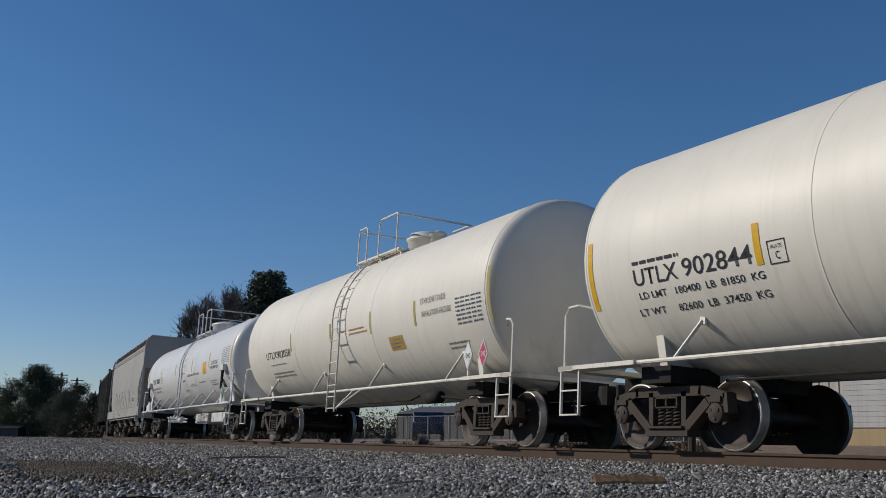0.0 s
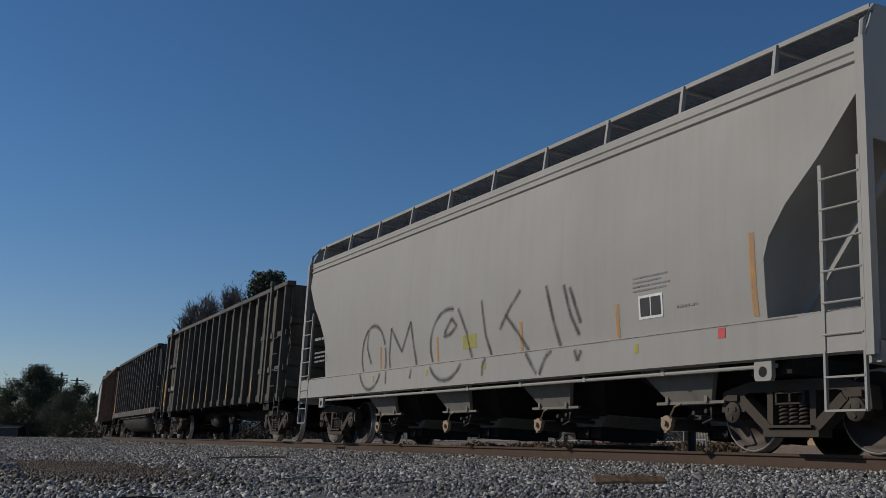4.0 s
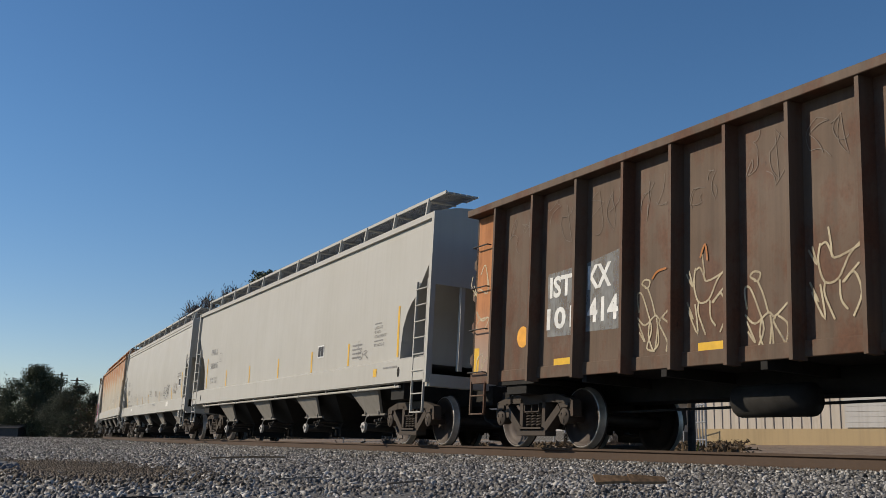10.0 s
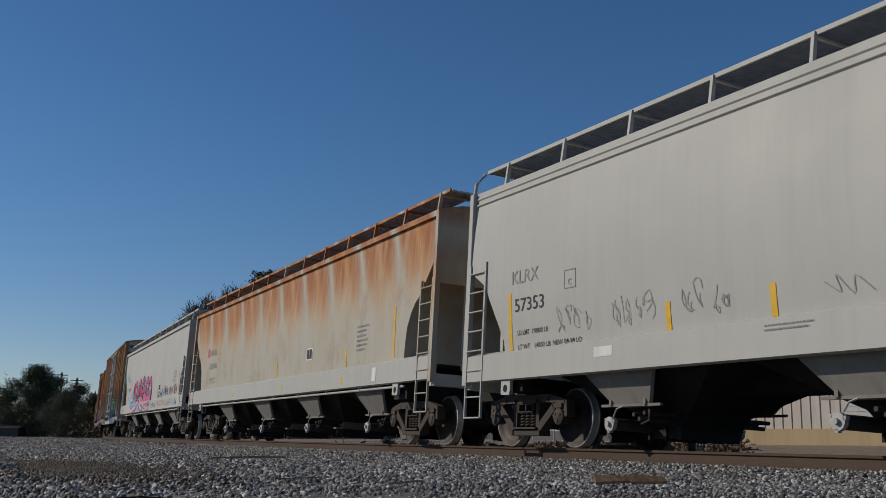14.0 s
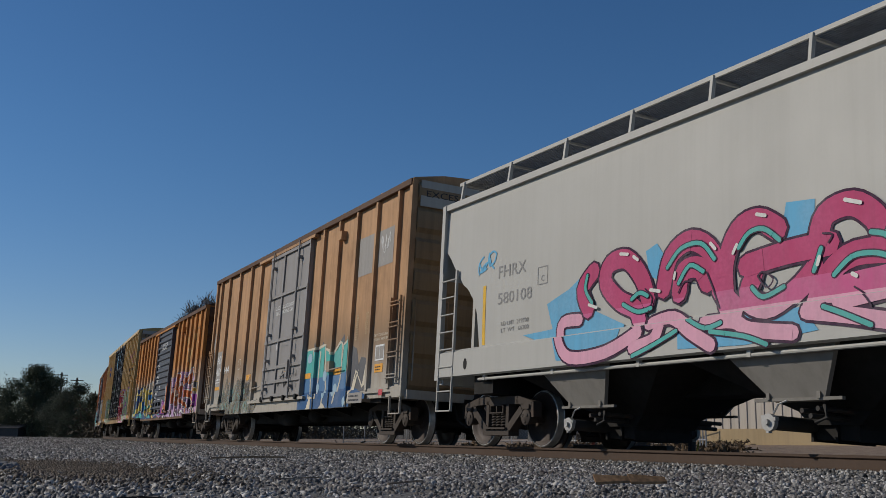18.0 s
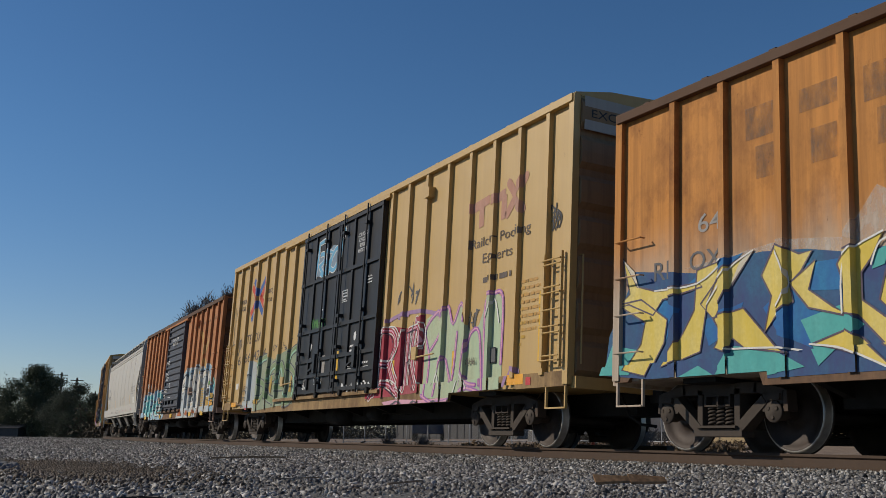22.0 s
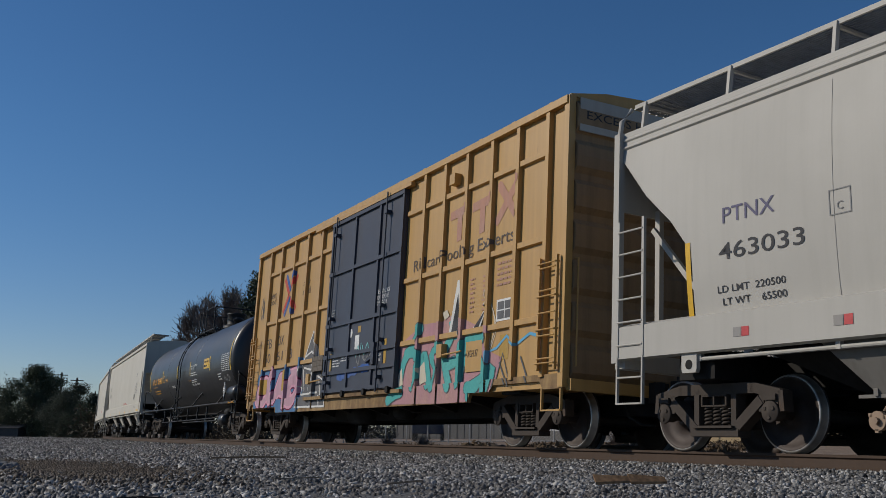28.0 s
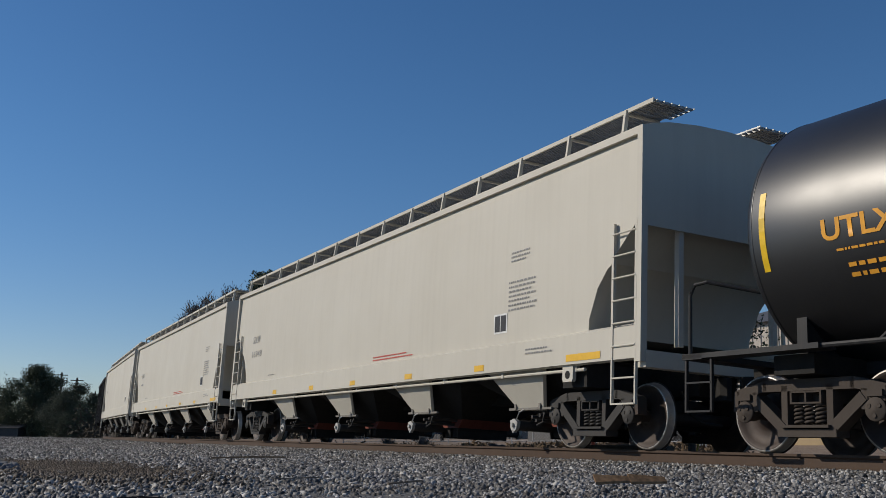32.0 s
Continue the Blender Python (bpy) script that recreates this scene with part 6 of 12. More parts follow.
def brush(points, w, taper=0.0):
    """Quads along a line of (x, z), w wide, with blunt ends."""
    out = []
    n = len(points)
    sides = []
    for i, (x, z) in enumerate(points):
        (xa, za), (xb, zb) = points[max(i - 1, 0)], points[min(i + 1, n - 1)]
        d = math.hypot(xb - xa, zb - za) or 1
        k = w / 2 * (1 - taper * i / max(1, n - 1))
        nx, nz = -(zb - za) / d * k, (xb - xa) / d * k
        sides.append(((x - nx, z - nz), (x + nx, z + nz)))
    for (a, b), (c, d) in zip(sides, sides[1:]):
        out.append([a, c, d, b])
    for x, z in (points[0], points[-1]):
        out.append([(x + w / 2 * math.cos(k * math.pi / 4), z + w / 2 * math.sin(k * math.pi / 4)) for k in range(8)])
    return out


# bold letter shapes in a unit square
GLYPHS = [
    [arc(0.5, 0.5, 0.42, 0.46, 80, 440, 20)],
    [[(0.08, 0.0), (0.15, 0.95), (0.5, 0.35), (0.85, 0.95), (0.95, 0.0)]],
    [arc(0.52, 0.5, 0.42, 0.48, 50, 330, 18), [(0.55, 0.48), (0.92, 0.48), (0.9, 0.1)]],
    [[(0.12, 0.0), (0.16, 1.0)], [(0.9, 1.0), (0.2, 0.5), (0.95, -0.15)]],
    [[(0.08, 0.0), (0.12, 0.98), (0.85, 0.05), (0.9, 1.0)]],
    [[(0.05, 0.0), (0.5, 1.0), (0.95, 0.0)], [(0.25, 0.38), (0.75, 0.42)]],
]
GLYPHS += [
    [[(0.12, 0.0), (0.12, 0.95)], arc(0.45, 0.72, 0.38, 0.25, 100, -90, 10), [(0.42, 0.46), (0.95, 0.0)]],
    [arc(0.5, 0.74, 0.38, 0.24, 30, 260, 10) + arc(0.5, 0.26, 0.40, 0.25, 80, -160, 10)],
    [[(0.9, 0.95), (0.12, 0.9), (0.15, 0.05), (0.95, 0.0)], [(0.15, 0.5), (0.75, 0.52)]],
    [[(0.12, -0.05), (0.14, 0.95)], arc(0.45, 0.68, 0.42, 0.28, 110, -120, 12)],
    [[(0.14, 1.0), (0.12, 0.06), (0.9, 0.02)]],
    [[(0.1, 1.0), (0.2, 0.15), (0.5, 0.0), (0.82, 0.15), (0.92, 1.0)]],
]


def letters(car, spec, x0, x1, z0, z1, w, face, layers, lean=0.12, wave=0.0, seed=3, lift=0.004, jag=0.0, wild=0.0):
    """Sprayed lettering. spec: glyph numbers; layers: (material, extra width), from the back to the front."""
    rr = random.Random(seed)
    lines = []
    n = len(spec)
    step = (x1 - x0) / n
    for i, g in enumerate(spec):
        up = wave * math.sin(i * 1.9 + seed)
        turn = rr.uniform(-0.35, 0.35) * wild
        mirror = wild and rr.random() < 0.4
        for line in GLYPHS[g]:
            pts = []
            for u, v in line:
                u, v = u + rr.uniform(-jag, jag), v + rr.uniform(-jag, jag)
                if wild:
                    u, v = (u - 0.5) * (1.5 if not mirror else -1.5), (v - 0.5) * 1.05
                    u, v = u * math.cos(turn) - v * math.sin(turn) + 0.5 + 0.12 * math.sin(6 * v), u * math.sin(turn) * 0.6 + v * math.cos(turn) + 0.5
                z = z0 + (z1 - z0) * (v * (1 - abs(up) * 0.3) + up * 0.3)
                pts.append((x0 + step * (i + 0.06 + 0.9 * u) + lean * (z - z0), z))
            lines.append(pts)
            if wild and rr.random() < 0.7:
                x, z = pts[-1]
                lines.append([(x, z), (x + rr.uniform(-0.25, 0.35), z + rr.uniform(-0.3, 0.35)), (x + rr.uniform(0.1, 0.55), z + rr.uniform(-0.25, 0.4))])
    for k, (material, extra) in enumerate(layers):
        polys = []
        for pts in lines:
            polys += brush(pts, max(0.01, w + extra))
        # every layer lies a hair above the last, and its quads one above another
        flat("graffiti", car, polys, face, material, lift + 0.0035 * k, "sprayed graffiti lettering" if k == 0 else "")


def scrawl(car, x0, x1, z0, z1, face, material, seed, w=0.03, n=5, off=0.006):
    """A quick spray tag: looping thin line."""
    rr = random.Random(seed)
    polys = []
    for i in range(n):
        a, b = x0 + (x1 - x0) * i / n, x0 + (x1 - x0) * (i + 1) / n
        pts = [(rr.uniform(a, b), rr.uniform(z0, z1)) for _ in range(6)]
        fine = []
        for j in range(len(pts) - 1):
            p, q = pts[j], pts[j + 1]
            bend = rr.uniform(-0.35, 0.35)
            for f in range(5):
                f /= 5
                k = math.sin(math.pi * f) * bend
                fine.append((p[0] + (q[0] - p[0]) * f - (q[1] - p[1]) * k, p[1] + (q[1] - p[1]) * f + (q[0] - p[0]) * k))
        polys += brush(fine, w)
    flat("scrawl", car, polys, face, material, off)


def blob(car, outline, face, material, off, label=""):
    flat("graffiti_patch", car, outline, face, material, off, label)


def curve(line, n=4):
    """A smooth line through the given points."""
    if len(line) < 3:
        return line
    p = [line[0]] + list(line) + [line[-1]]
    out = []
    for a, b, c, d in zip(p, p[1:], p[2:], p[3:]):
        for i in range(n):
            f = i / n
            out.append(tuple(0.5 * (2 * v + (w - u) * f + (2 * u - 5 * v + 4 * w - x) * f * f + (3 * v - u - 3 * w + x) * f ** 3) for u, v, w, x in zip(a, b, c, d)))
    return out + [line[-1]]


def sketch(car, face, material, off, w, lines, label=""):
    """Sprayed shapes: smooth strokes w wide, or filled outlines where w is 0."""
    flat("graffiti", car, [q for line in lines for q in brush(curve(line), w)] if w else lines, face, material, off, label)


def edged(car, face, material, off, w, shapes):
    """A line round each filled outline."""
    flat("graffiti", car, [q for line in shapes for q in brush(list(line) + [line[0]], w)], face, material, off)


def spray_paint(name, colour, rough=0.7, second=None):
    """Sprayed paint, worn in patches; the second colour clouds into the first."""
    other = second or tuple(0.62 * x + 0.17 for x in colour)
    return paint(name, colour, dirt=tuple(0.5 * x + 0.04 for x in colour), dirty=0.3, streak=0.45, rough=rough, spec=0.1, bump=0.0, chips=0.25, rust=0.75 if second else 0.5, rust_colour=other, rust_lo=0.40 if second else 0.44, rust_hi=0.72 if second else 0.66)


PINK, PALE_PINK = spray_paint("pink_spray", (0.56, 0.12, 0.26)), spray_paint("pale_pink_spray", (0.70, 0.36, 0.46))
SKY_SPRAY, TEAL_SPRAY, MINT_SPRAY = spray_paint("sky_blue_spray", (0.14, 0.40, 0.60)), spray_paint("teal_spray", (0.10, 0.42, 0.38)), spray_paint("mint_spray", (0.34, 0.58, 0.44))
WHITE_SPRAY = spray_paint("white_spray", (0.70, 0.69, 0.65))
PURPLE_SPRAY, ORANGE_SPRAY, RED_SPRAY = spray_paint("purple_spray", (0.24, 0.05, 0.26)), spray_paint("orange_spray", (0.58, 0.15, 0.03)), spray_paint("dark_red_spray", (0.30, 0.025, 0.035))
BLACK_SPRAY, GREY_SPRAY, GREEN_SPRAY = spray_paint("black_spray", (0.03, 0.03, 0.035)), spray_paint("smoky_grey_spray", (0.13, 0.13, 0.135)), spray_paint("moss_green_spray", (0.08, 0.22, 0.07))
CREAM_SPRAY, AQUA_SPRAY, OCHRE = spray_paint("cream_spray", (0.62, 0.56, 0.44)), spray_paint("aqua_spray", (0.22, 0.55, 0.55)), spray_paint("ochre_patch", (0.48, 0.30, 0.07))
BLUE_CLOUD, TEAL_CLOUD, GOLD_CLOUD = spray_paint("blue_cloud_spray", (0.04, 0.13, 0.36), second=(0.05, 0.28, 0.42)), spray_paint("teal_cloud_spray", (0.09, 0.38, 0.36), second=(0.16, 0.50, 0.46)), spray_paint("gold_cloud_spray", (0.66, 0.50, 0.10), second=(0.76, 0.68, 0.36))
LILAC_CLOUD, RED_CLOUD, MINT_CLOUD = spray_paint("lilac_cloud_spray", (0.36, 0.14, 0.42), second=(0.50, 0.34, 0.52)), spray_paint("red_cloud_spray", (0.36, 0.035, 0.06), second=(0.44, 0.20, 0.20)), spray_paint("mint_cloud_spray", (0.42, 0.52, 0.36), second=(0.50, 0.46, 0.30))
SAGE_CLOUD, MOSS_CLOUD, PALE_ICE = spray_paint("sage_cloud_spray", (0.27, 0.33, 0.23), second=(0.40, 0.38, 0.28)), spray_paint("moss_cloud_spray", (0.19, 0.28, 0.15), second=(0.34, 0.38, 0.24)), spray_paint("pale_ice_spray", (0.40, 0.46, 0.48), second=(0.46, 0.40, 0.28))
ICE_CLOUD, ROSE_CLOUD, EMBER = spray_paint("ice_cloud_spray", (0.44, 0.50, 0.52), second=(0.50, 0.42, 0.33)), spray_paint("rose_cloud_spray", (0.46, 0.25, 0.28), second=(0.50, 0.33, 0.24)), spray_paint("ember_spray", (0.50, 0.14, 0.045), second=(0.34, 0.10, 0.06))
SLATE_SPRAY, DARK_PLUM, ROSE_LOOP = spray_paint("slate_spray", (0.11, 0.12, 0.13)), spray_paint("dark_plum_spray", (0.055, 0.022, 0.05)), spray_paint("rose_loop_spray", (0.46, 0.07, 0.16), second=(0.56, 0.13, 0.25))
BLADE_GROUND = spray_paint("blue_plum_spray", (0.06, 0.085, 0.20), second=(0.05, 0.20, 0.30))
PATCH_GREY = spray_paint("grey_cover_paint", (0.33, 0.31, 0.285))
TAN_MARK = spray_paint("pale_tan_paint", (0.50, 0.29, 0.10))
MAUVE = spray_paint("faded_mauve_paint", (0.48, 0.26, 0.19))
LOGO_BLUE, LOGO_RED = spray_paint("logo_blue", (0.06, 0.13, 0.36)), spray_paint("logo_red", (0.55, 0.09, 0.07))
STRAW_SCRAWL = spray_paint("straw_scrawl", (0.48, 0.38, 0.22))

# cream tank cars
f = barrel(1.69, 2.62)
text(tank_a, "UTLX", -5.82, -5.0, 2.08, 0.21, f, INK_BLACK)
text(tank_a, "902844", -4.90, -3.76, 2.09, 0.22, f, INK_BLACK)
text(tank_a, "LD LMT   180400  LB  81850  KG", -5.79, -3.64, 1.91, 0.085, f, INK_BLACK)
text(tank_a, "LT WT     82600  LB  37450  KG", -5.88, -3.64, 1.71, 0.085, f, INK_BLACK)
bars(tank_a, -5.82, -4.74, 2.33, 2.43, 1, f, INK_BLACK, 5)
frame_box(tank_a, -3.52, -3.26, 2.04, 2.30, f, INK_BLACK, 0.012)
text(tank_a, "PLATE", -3.47, -3.31, 2.21, 0.04, f, INK_BLACK)
text(tank_a, "C", -3.42, -3.36, 2.09, 0.085, f, INK_BLACK)
stripe(tank_a, -6.70, 1.86, 2.79, f, 0.10)
stripe(tank_a, -3.66, 2.06, 2.53, f, 0.10)
FADED_YELLOW = spray_paint("faded_yellow_strip", (0.42, 0.36, 0.12))
for x, a, b in ((6.92, 1.98, 2.90), (4.12, 2.17, 2.64), (1.99, 2.2, 2.66), (-0.33, 2.2, 2.62), (-3.11, 2.2, 2.64)):
    stripe(tank_b, x, a, b, f, 0.08, FADED_YELLOW)
flat("placard", tank_b, rect(2.80, 3.44, 1.80, 2.06, 4), f, OCHRE, 0.005, "yellow warning placard")
bars(tank_b, 2.86, 3.38, 1.83, 2.04, 3, f, INK_GREY, 7, 0.008)
text(tank_b, "ETHYLENE OXIDE", 4.39, 5.40, 2.53, 0.11, f, INK_GREY)
text(tank_b, "INHALATION HAZARD", 4.43, 5.60, 2.29, 0.11, f, INK_GREY)
SLATE_INK = spray_paint("slate_panel", (0.10, 0.12, 0.17))
for i in range(5):
    bars(tank_b, 5.76 + 0.19 * i, 5.93 + 0.19 * i, 2.02, 2.52, 7, f, SLATE_INK, 40 + i)
text(tank_b, "UTLX902058", -5.18, -3.22, 2.10, 0.18, f, INK_BLACK)
bars(tank_b, -4.9, -3.6, 1.92, 1.98, 1, f, INK_GREY, 3)
bars(tank_b, -5.0, -3.2, 1.62, 1.78, 2, f, INK_GREY, 4)
bars(tank_b, 0.8, 1.9, 2.25, 2.42, 2, f, TAN_MARK, 6)
bars(tank_b, 5.2, 6.0, 1.65, 1.80, 2, f, INK_GREY, 8)


def placard(car, x, z, material, words, y=-1.55):
    """A diamond hazard placard in a holder."""
    bm = bmesh.new()
    q = 0.19
    prism(bm, [(x - q * 0.82, z), (x, z - q * 1.3), (x + q * 0.82, z), (x, z + q * 1.3)], "y", y - 0.01, y + 0.01)
    ob = part("placard", bm, INK_WHITE, car, "diamond hazard placard")
    face = lambda v: -(y - 0.01)
    q *= 0.84
    flat("placard_face", ob, [[(x - q * 0.82, z), (x, z - q * 1.3), (x + q * 0.82, z), (x, z + q * 1.3)]], face, material, 0.003)
    text(ob, words, x - 0.09, x + 0.09, z - 0.045, 0.085, face, INK_WHITE if material != INK_WHITE else INK_BLACK, 0.006)
    bm = bmesh.new()
    box(bm, x - 0.02, x + 0.02, y, y + 0.03, 1.1, z - 0.15)
    part("placard_holder", bm, car_trim(car), car)


def car_trim(car):
    return BLACK_TRIM if car == tank_d else WHITE_PAINT


PLACARD_RED = plain("red_placard", (0.50, 0.06, 0.12), 0.4)
PLACARD_GREEN = plain("green_placard", (0.03, 0.24, 0.12), 0.4)
placard(tank_b, 6.10, 1.48, INK_WHITE, "1040")
placard(tank_b, 6.62, 1.48, PLACARD_RED, "1040")
placard(tank_c, 7.30, 1.48, PLACARD_GREEN, "2187")
placard(tank_d, 7.10, 1.50, INK_GREY, "=")

# white tank car
f = barrel(1.515, 2.535)
text(tank_c, "TILX 20030", -6.52, -4.75, 2.24, 0.20, f, INK_BLACK)
text(tank_c, "LD LMT   185700 LB  84200  KG", -6.54, -4.72, 2.00, 0.085, f, INK_BLACK)
text(tank_c, "LT  WT   100300 LB  45500  KG", -6.51, -4.74, 1.86, 0.085, f, INK_BLACK)
frame_box(tank_c, -4.45, -4.20, 2.22, 2.48, f, INK_BLACK, 0.012)
text(tank_c, "C", -4.36, -4.29, 2.27, 0.09, f, INK_BLACK)
text(tank_c, "PLATE", -4.41, -4.24, 2.40, 0.04, f, INK_BLACK)
for x, a, b in ((-7.65, 2.14, 3.05), (-4.58, 2.36, 2.84), (-1.36, 2.38, 2.83), (1.84, 2.36, 2.85), (4.75, 2.35, 2.85), (7.86, 2.15, 3.13)):
    stripe(tank_c, x, a, b, f, 0.085)
flat("placard", tank_c, rect(3.74, 4.33, 2.18, 2.58, 4), f, YELLOW_MARK, 0.005, "yellow warning placard")
bars(tank_c, 3.80, 4.28, 2.22, 2.55, 4, f, INK_ORANGE, 11, 0.008)
text(tank_c, "CARBON DIOXIDE", 5.12, 6.05, 2.42, 0.12, f, INK_BLACK)
text(tank_c, "REFRIGERATED LIQUID", 4.98, 6.18, 2.26, 0.12, f, INK_BLACK)
text(tank_c, "REGULATING VALVES VENTING NORMAL", 0.99, 3.12, 2.21, 0.085, f, INK_BLACK)
for i in range(5):
    bars(tank_c, 6.64 + 0.21 * i, 6.82 + 0.21 * i, 2.36, 2.90, 9, f, INK_GREY, 40 + i)
panel(tank_c, 6.22, 6.66, 1.62, 1.92, f, INK_WHITE, INK_BLACK, (2, 1))
bars(tank_c, 1.3, 2.4, 1.85, 1.95, 2, f, INK_GREY, 12)
bars(tank_c, 2.9, 4.0, 1.90, 1.98, 1, f, INK_GREY, 13)
bars(tank_c, 4.7, 5.7, 1.76, 1.95, 3, f, INK_GREY, 14)


def head_text(words, y0, y1, z0, h):
    ob = text(tank_c, words, y0, y1, z0, h, lambda z: 0.0, INK_BLACK, 0.0)
    for v in ob.data.vertices:
        y, z = v.co.x, v.co.z
        rad = min(0.98, math.hypot(y, z - 2.535) / 1.515)
        v.co = (7.95 + 0.34 * math.cos(math.asin(rad ** (1 / 0.72))) + 0.012, y, z)


head_text("TILX 20030", -0.15, 0.75, 3.15, 0.15)
for i, w in enumerate(("CAPY 22060 US GAL", "CAPY 18368 IMP GAL", "CAPY 83 408 L")):
    head_text(w, -0.15, 0.72 - 0.1 * (i == 2), 3.02 - 0.13 * i, 0.08)
# duct and lagged valve box under the white tank
for x0, x1 in ((-0.95, -0.06), (1.78, 5.9)):
    bm = bmesh.new()
    box(bm, x0, x1, -0.62, 0.62, 0.62, 0.95)
    for i in range(3):
        x = x0 + (x1 - x0) * (i + 0.3) / 3
        box(bm, x - 0.02, x + 0.02, -0.635, 0.635, 0.60, 0.96)
    part("underframe_duct", bm, WHITE_PAINT_2, tank_c, bevel=0.02)
bm = bmesh.new()
lag = random.Random(17)
for j in range(9):
    z = 0.59 + 0.04 * j
    for i in range(3):
        x = -0.06 + 0.6 * i
        y = 0.70 + lag.uniform(0, 0.035)
        tube(bm, [(x, -y, z), (x + 0.2, -y - lag.uniform(-0.02, 0.02), z + lag.uniform(-0.015, 0.015)), (x + 0.42, -y - lag.uniform(-0.02, 0.02), z + lag.uniform(-0.015, 0.015)), (x + 0.62, -y, z)], lag.uniform(0.022, 0.036), 6)
box(bm, -0.04, 1.74, -0.69, 0.69, 0.60, 0.94)
part("lagged_box", bm, plain("crumpled_foil_lagging", (0.55, 0.53, 0.50), 0.7, 0.0, 0.5, 9.0), tank_c, "box wrapped in crumpled foil lagging")
bm = bmesh.new()
for z in (0.70, 0.82):
    tube(bm, [(-4.5, -0.95, z), (-2.5, -0.95, z), (-2.3, -0.95, z - 0.06), (-1.2, -0.9, z - 0.06)], 0.028, 8)
for x in (-4.3, -3.6, -2.9):
    box(bm, x - 0.05, x + 0.05, -1.0, -0.90, 0.62, 0.90)
lathe(bm, [(-0.22, 0.05), (-0.20, 0.13), (0.16, 0.13), (0.22, 0.05)], "x", (-2.05, -0.95, 0.72), 16)
part("valve_gear", bm, WHITE_PAINT_2, tank_c, "white pipes and valve below the belly")
for k, x in ((1, 7.16), (-1, -6.94)):
    bm = bmesh.new()
    prism(bm, [(x - 0.24, 2.12), (x + 0.24, 2.12), (x + 0.20, 2.32), (x - 0.20, 2.32)], "y", -1.62, -1.40)
    bracket = part("head_bracket", bm, WHITE_PAINT_2, tank_c, "white bracket with dark straps", bevel=0.01)
    for dx in (-0.09, 0.09):
        bm = bmesh.new()
        tube(bm, [(x + dx, -1.56, 2.12), (x + dx * 0.5 - 0.05 * k, -1.56, 1.55)], 0.028, 8)
        part("strap", bm, GRIME_SHADE, bracket)
    bm = bmesh.new()
    prism(bm, [(x - 0.30, 1.13), (x + 0.34, 1.13), (x + 0.16, 1.52), (x - 0.12, 1.52)], "y", -1.52, -1.48)
    part("gusset", bm, WHITE_PAINT_2, bracket)
    bm = bmesh.new()
    prism(bm, [(x + 0.3 * k, 1.12), (x + 1.0 * k, 1.12), (x + 0.05 * k, 2.10)] if k > 0 else [(x + 0.3 * k, 1.12), (x + 0.05 * k, 2.10), (x + 1.0 * k, 1.12)], "y", -1.34, -1.30)
    part("head_brace", bm, WHITE_PAINT_2, bracket)
# valve box on the deck
bm = bmesh.new()
box(bm, -8.0, -7.56, -1.45, -1.15, 1.14, 1.42)
for x in (-7.9, -7.78, -7.66):
    tube(bm, [(x, -1.3, 1.42), (x, -1.3, 1.52)], 0.04, 8)
part("valve_box", bm, WHITE_PAINT_2, tank_c, bevel=0.015)
# black tank car: reservoir on the deck, lower pipe rail with hangers, small reservoir below
bm = bmesh.new()
lathe(bm, [(6.98, 0.05), (7.02, 0.19), (7.10, 0.22), (7.84, 0.22), (7.92, 0.19), (7.96, 0.05)], "x", (0, -1.26, 1.42), 20)
drum = part("air_reservoir", bm, BLACK_PAINT, tank_d, "glossy black air reservoir on the deck")
for x in (7.2, 7.7):
    bm = bmesh.new()
    box(bm, x - 0.03, x + 0.03, -1.36, -1.16, 1.12, 1.24)
    part("reservoir_saddle", bm, BLACK_TRIM, drum)
bm = bmesh.new()
tube(bm, [(-4.0, -1.42, 0.60), (5.3, -1.42, 0.66), (5.6, -1.3, 0.72)], 0.02, 7)
pipe = part("pipe_rail", bm, BLACK_TRIM, tank_d)
for x in (-3.6, -2.2, -0.7, 1.1, 2.8, 4.3):
    bm = bmesh.new()
    box(bm, x - 0.03, x + 0.03, -1.45, -1.40, 0.60, 1.10)
    part("hanger", bm, BLACK_TRIM, pipe)
bm = bmesh.new()
tube(bm, [(-4.6, -0.5, 0.66), (6.0, -0.5, 0.70)], 0.024, 7)
tube(bm, [(2.0, -0.5, 0.70), (2.4, -0.2, 0.62), (2.9, -0.5, 0.70)], 0.05, 7)
part("train_pipe", bm, BLACK_TRIM, tank_d)
bm = bmesh.new()
lathe(bm, [(5.45, 0.05), (5.48, 0.16), (5.55, 0.19), (6.05, 0.19), (6.12, 0.16), (6.15, 0.05)], "x", (0, -1.15, 0.62), 18)
part("air_reservoir", bm, BLACK_PAINT, tank_d)
# black tank car
f = barrel(1.56, 2.535)
text(tank_d, "UTLX  203487", -6.65, -4.42, 2.19, 0.24, f, INK_ORANGE, bold=0.022)
text(tank_d, "DOT CPR VALVE", 0.98, 1.38, 2.03, 0.05, f, INK_ORANGE)
text(tank_d, "FLANGE GASKETS-NYLON 3540", 1.47, 2.55, 2.52, 0.06, f, INK_WHITE)
text(tank_d, "O-RINGS - 4273", 1.47, 2.05, 2.42, 0.06, f, INK_WHITE)
text(tank_d, "FLANGE GASKETS - NYLON 3545", 1.5, 2.65, 1.86, 0.06, f, INK_WHITE)
bars(tank_d, -6.5, -5.4, 2.06, 2.12, 1, f, INK_ORANGE, 2)
bars(tank_d, -6.4, -5.0, 1.78, 1.98, 2, f, INK_ORANGE, 3)
frame_box(tank_d, -4.12, -3.85, 2.20, 2.46, f, INK_ORANGE, 0.014)
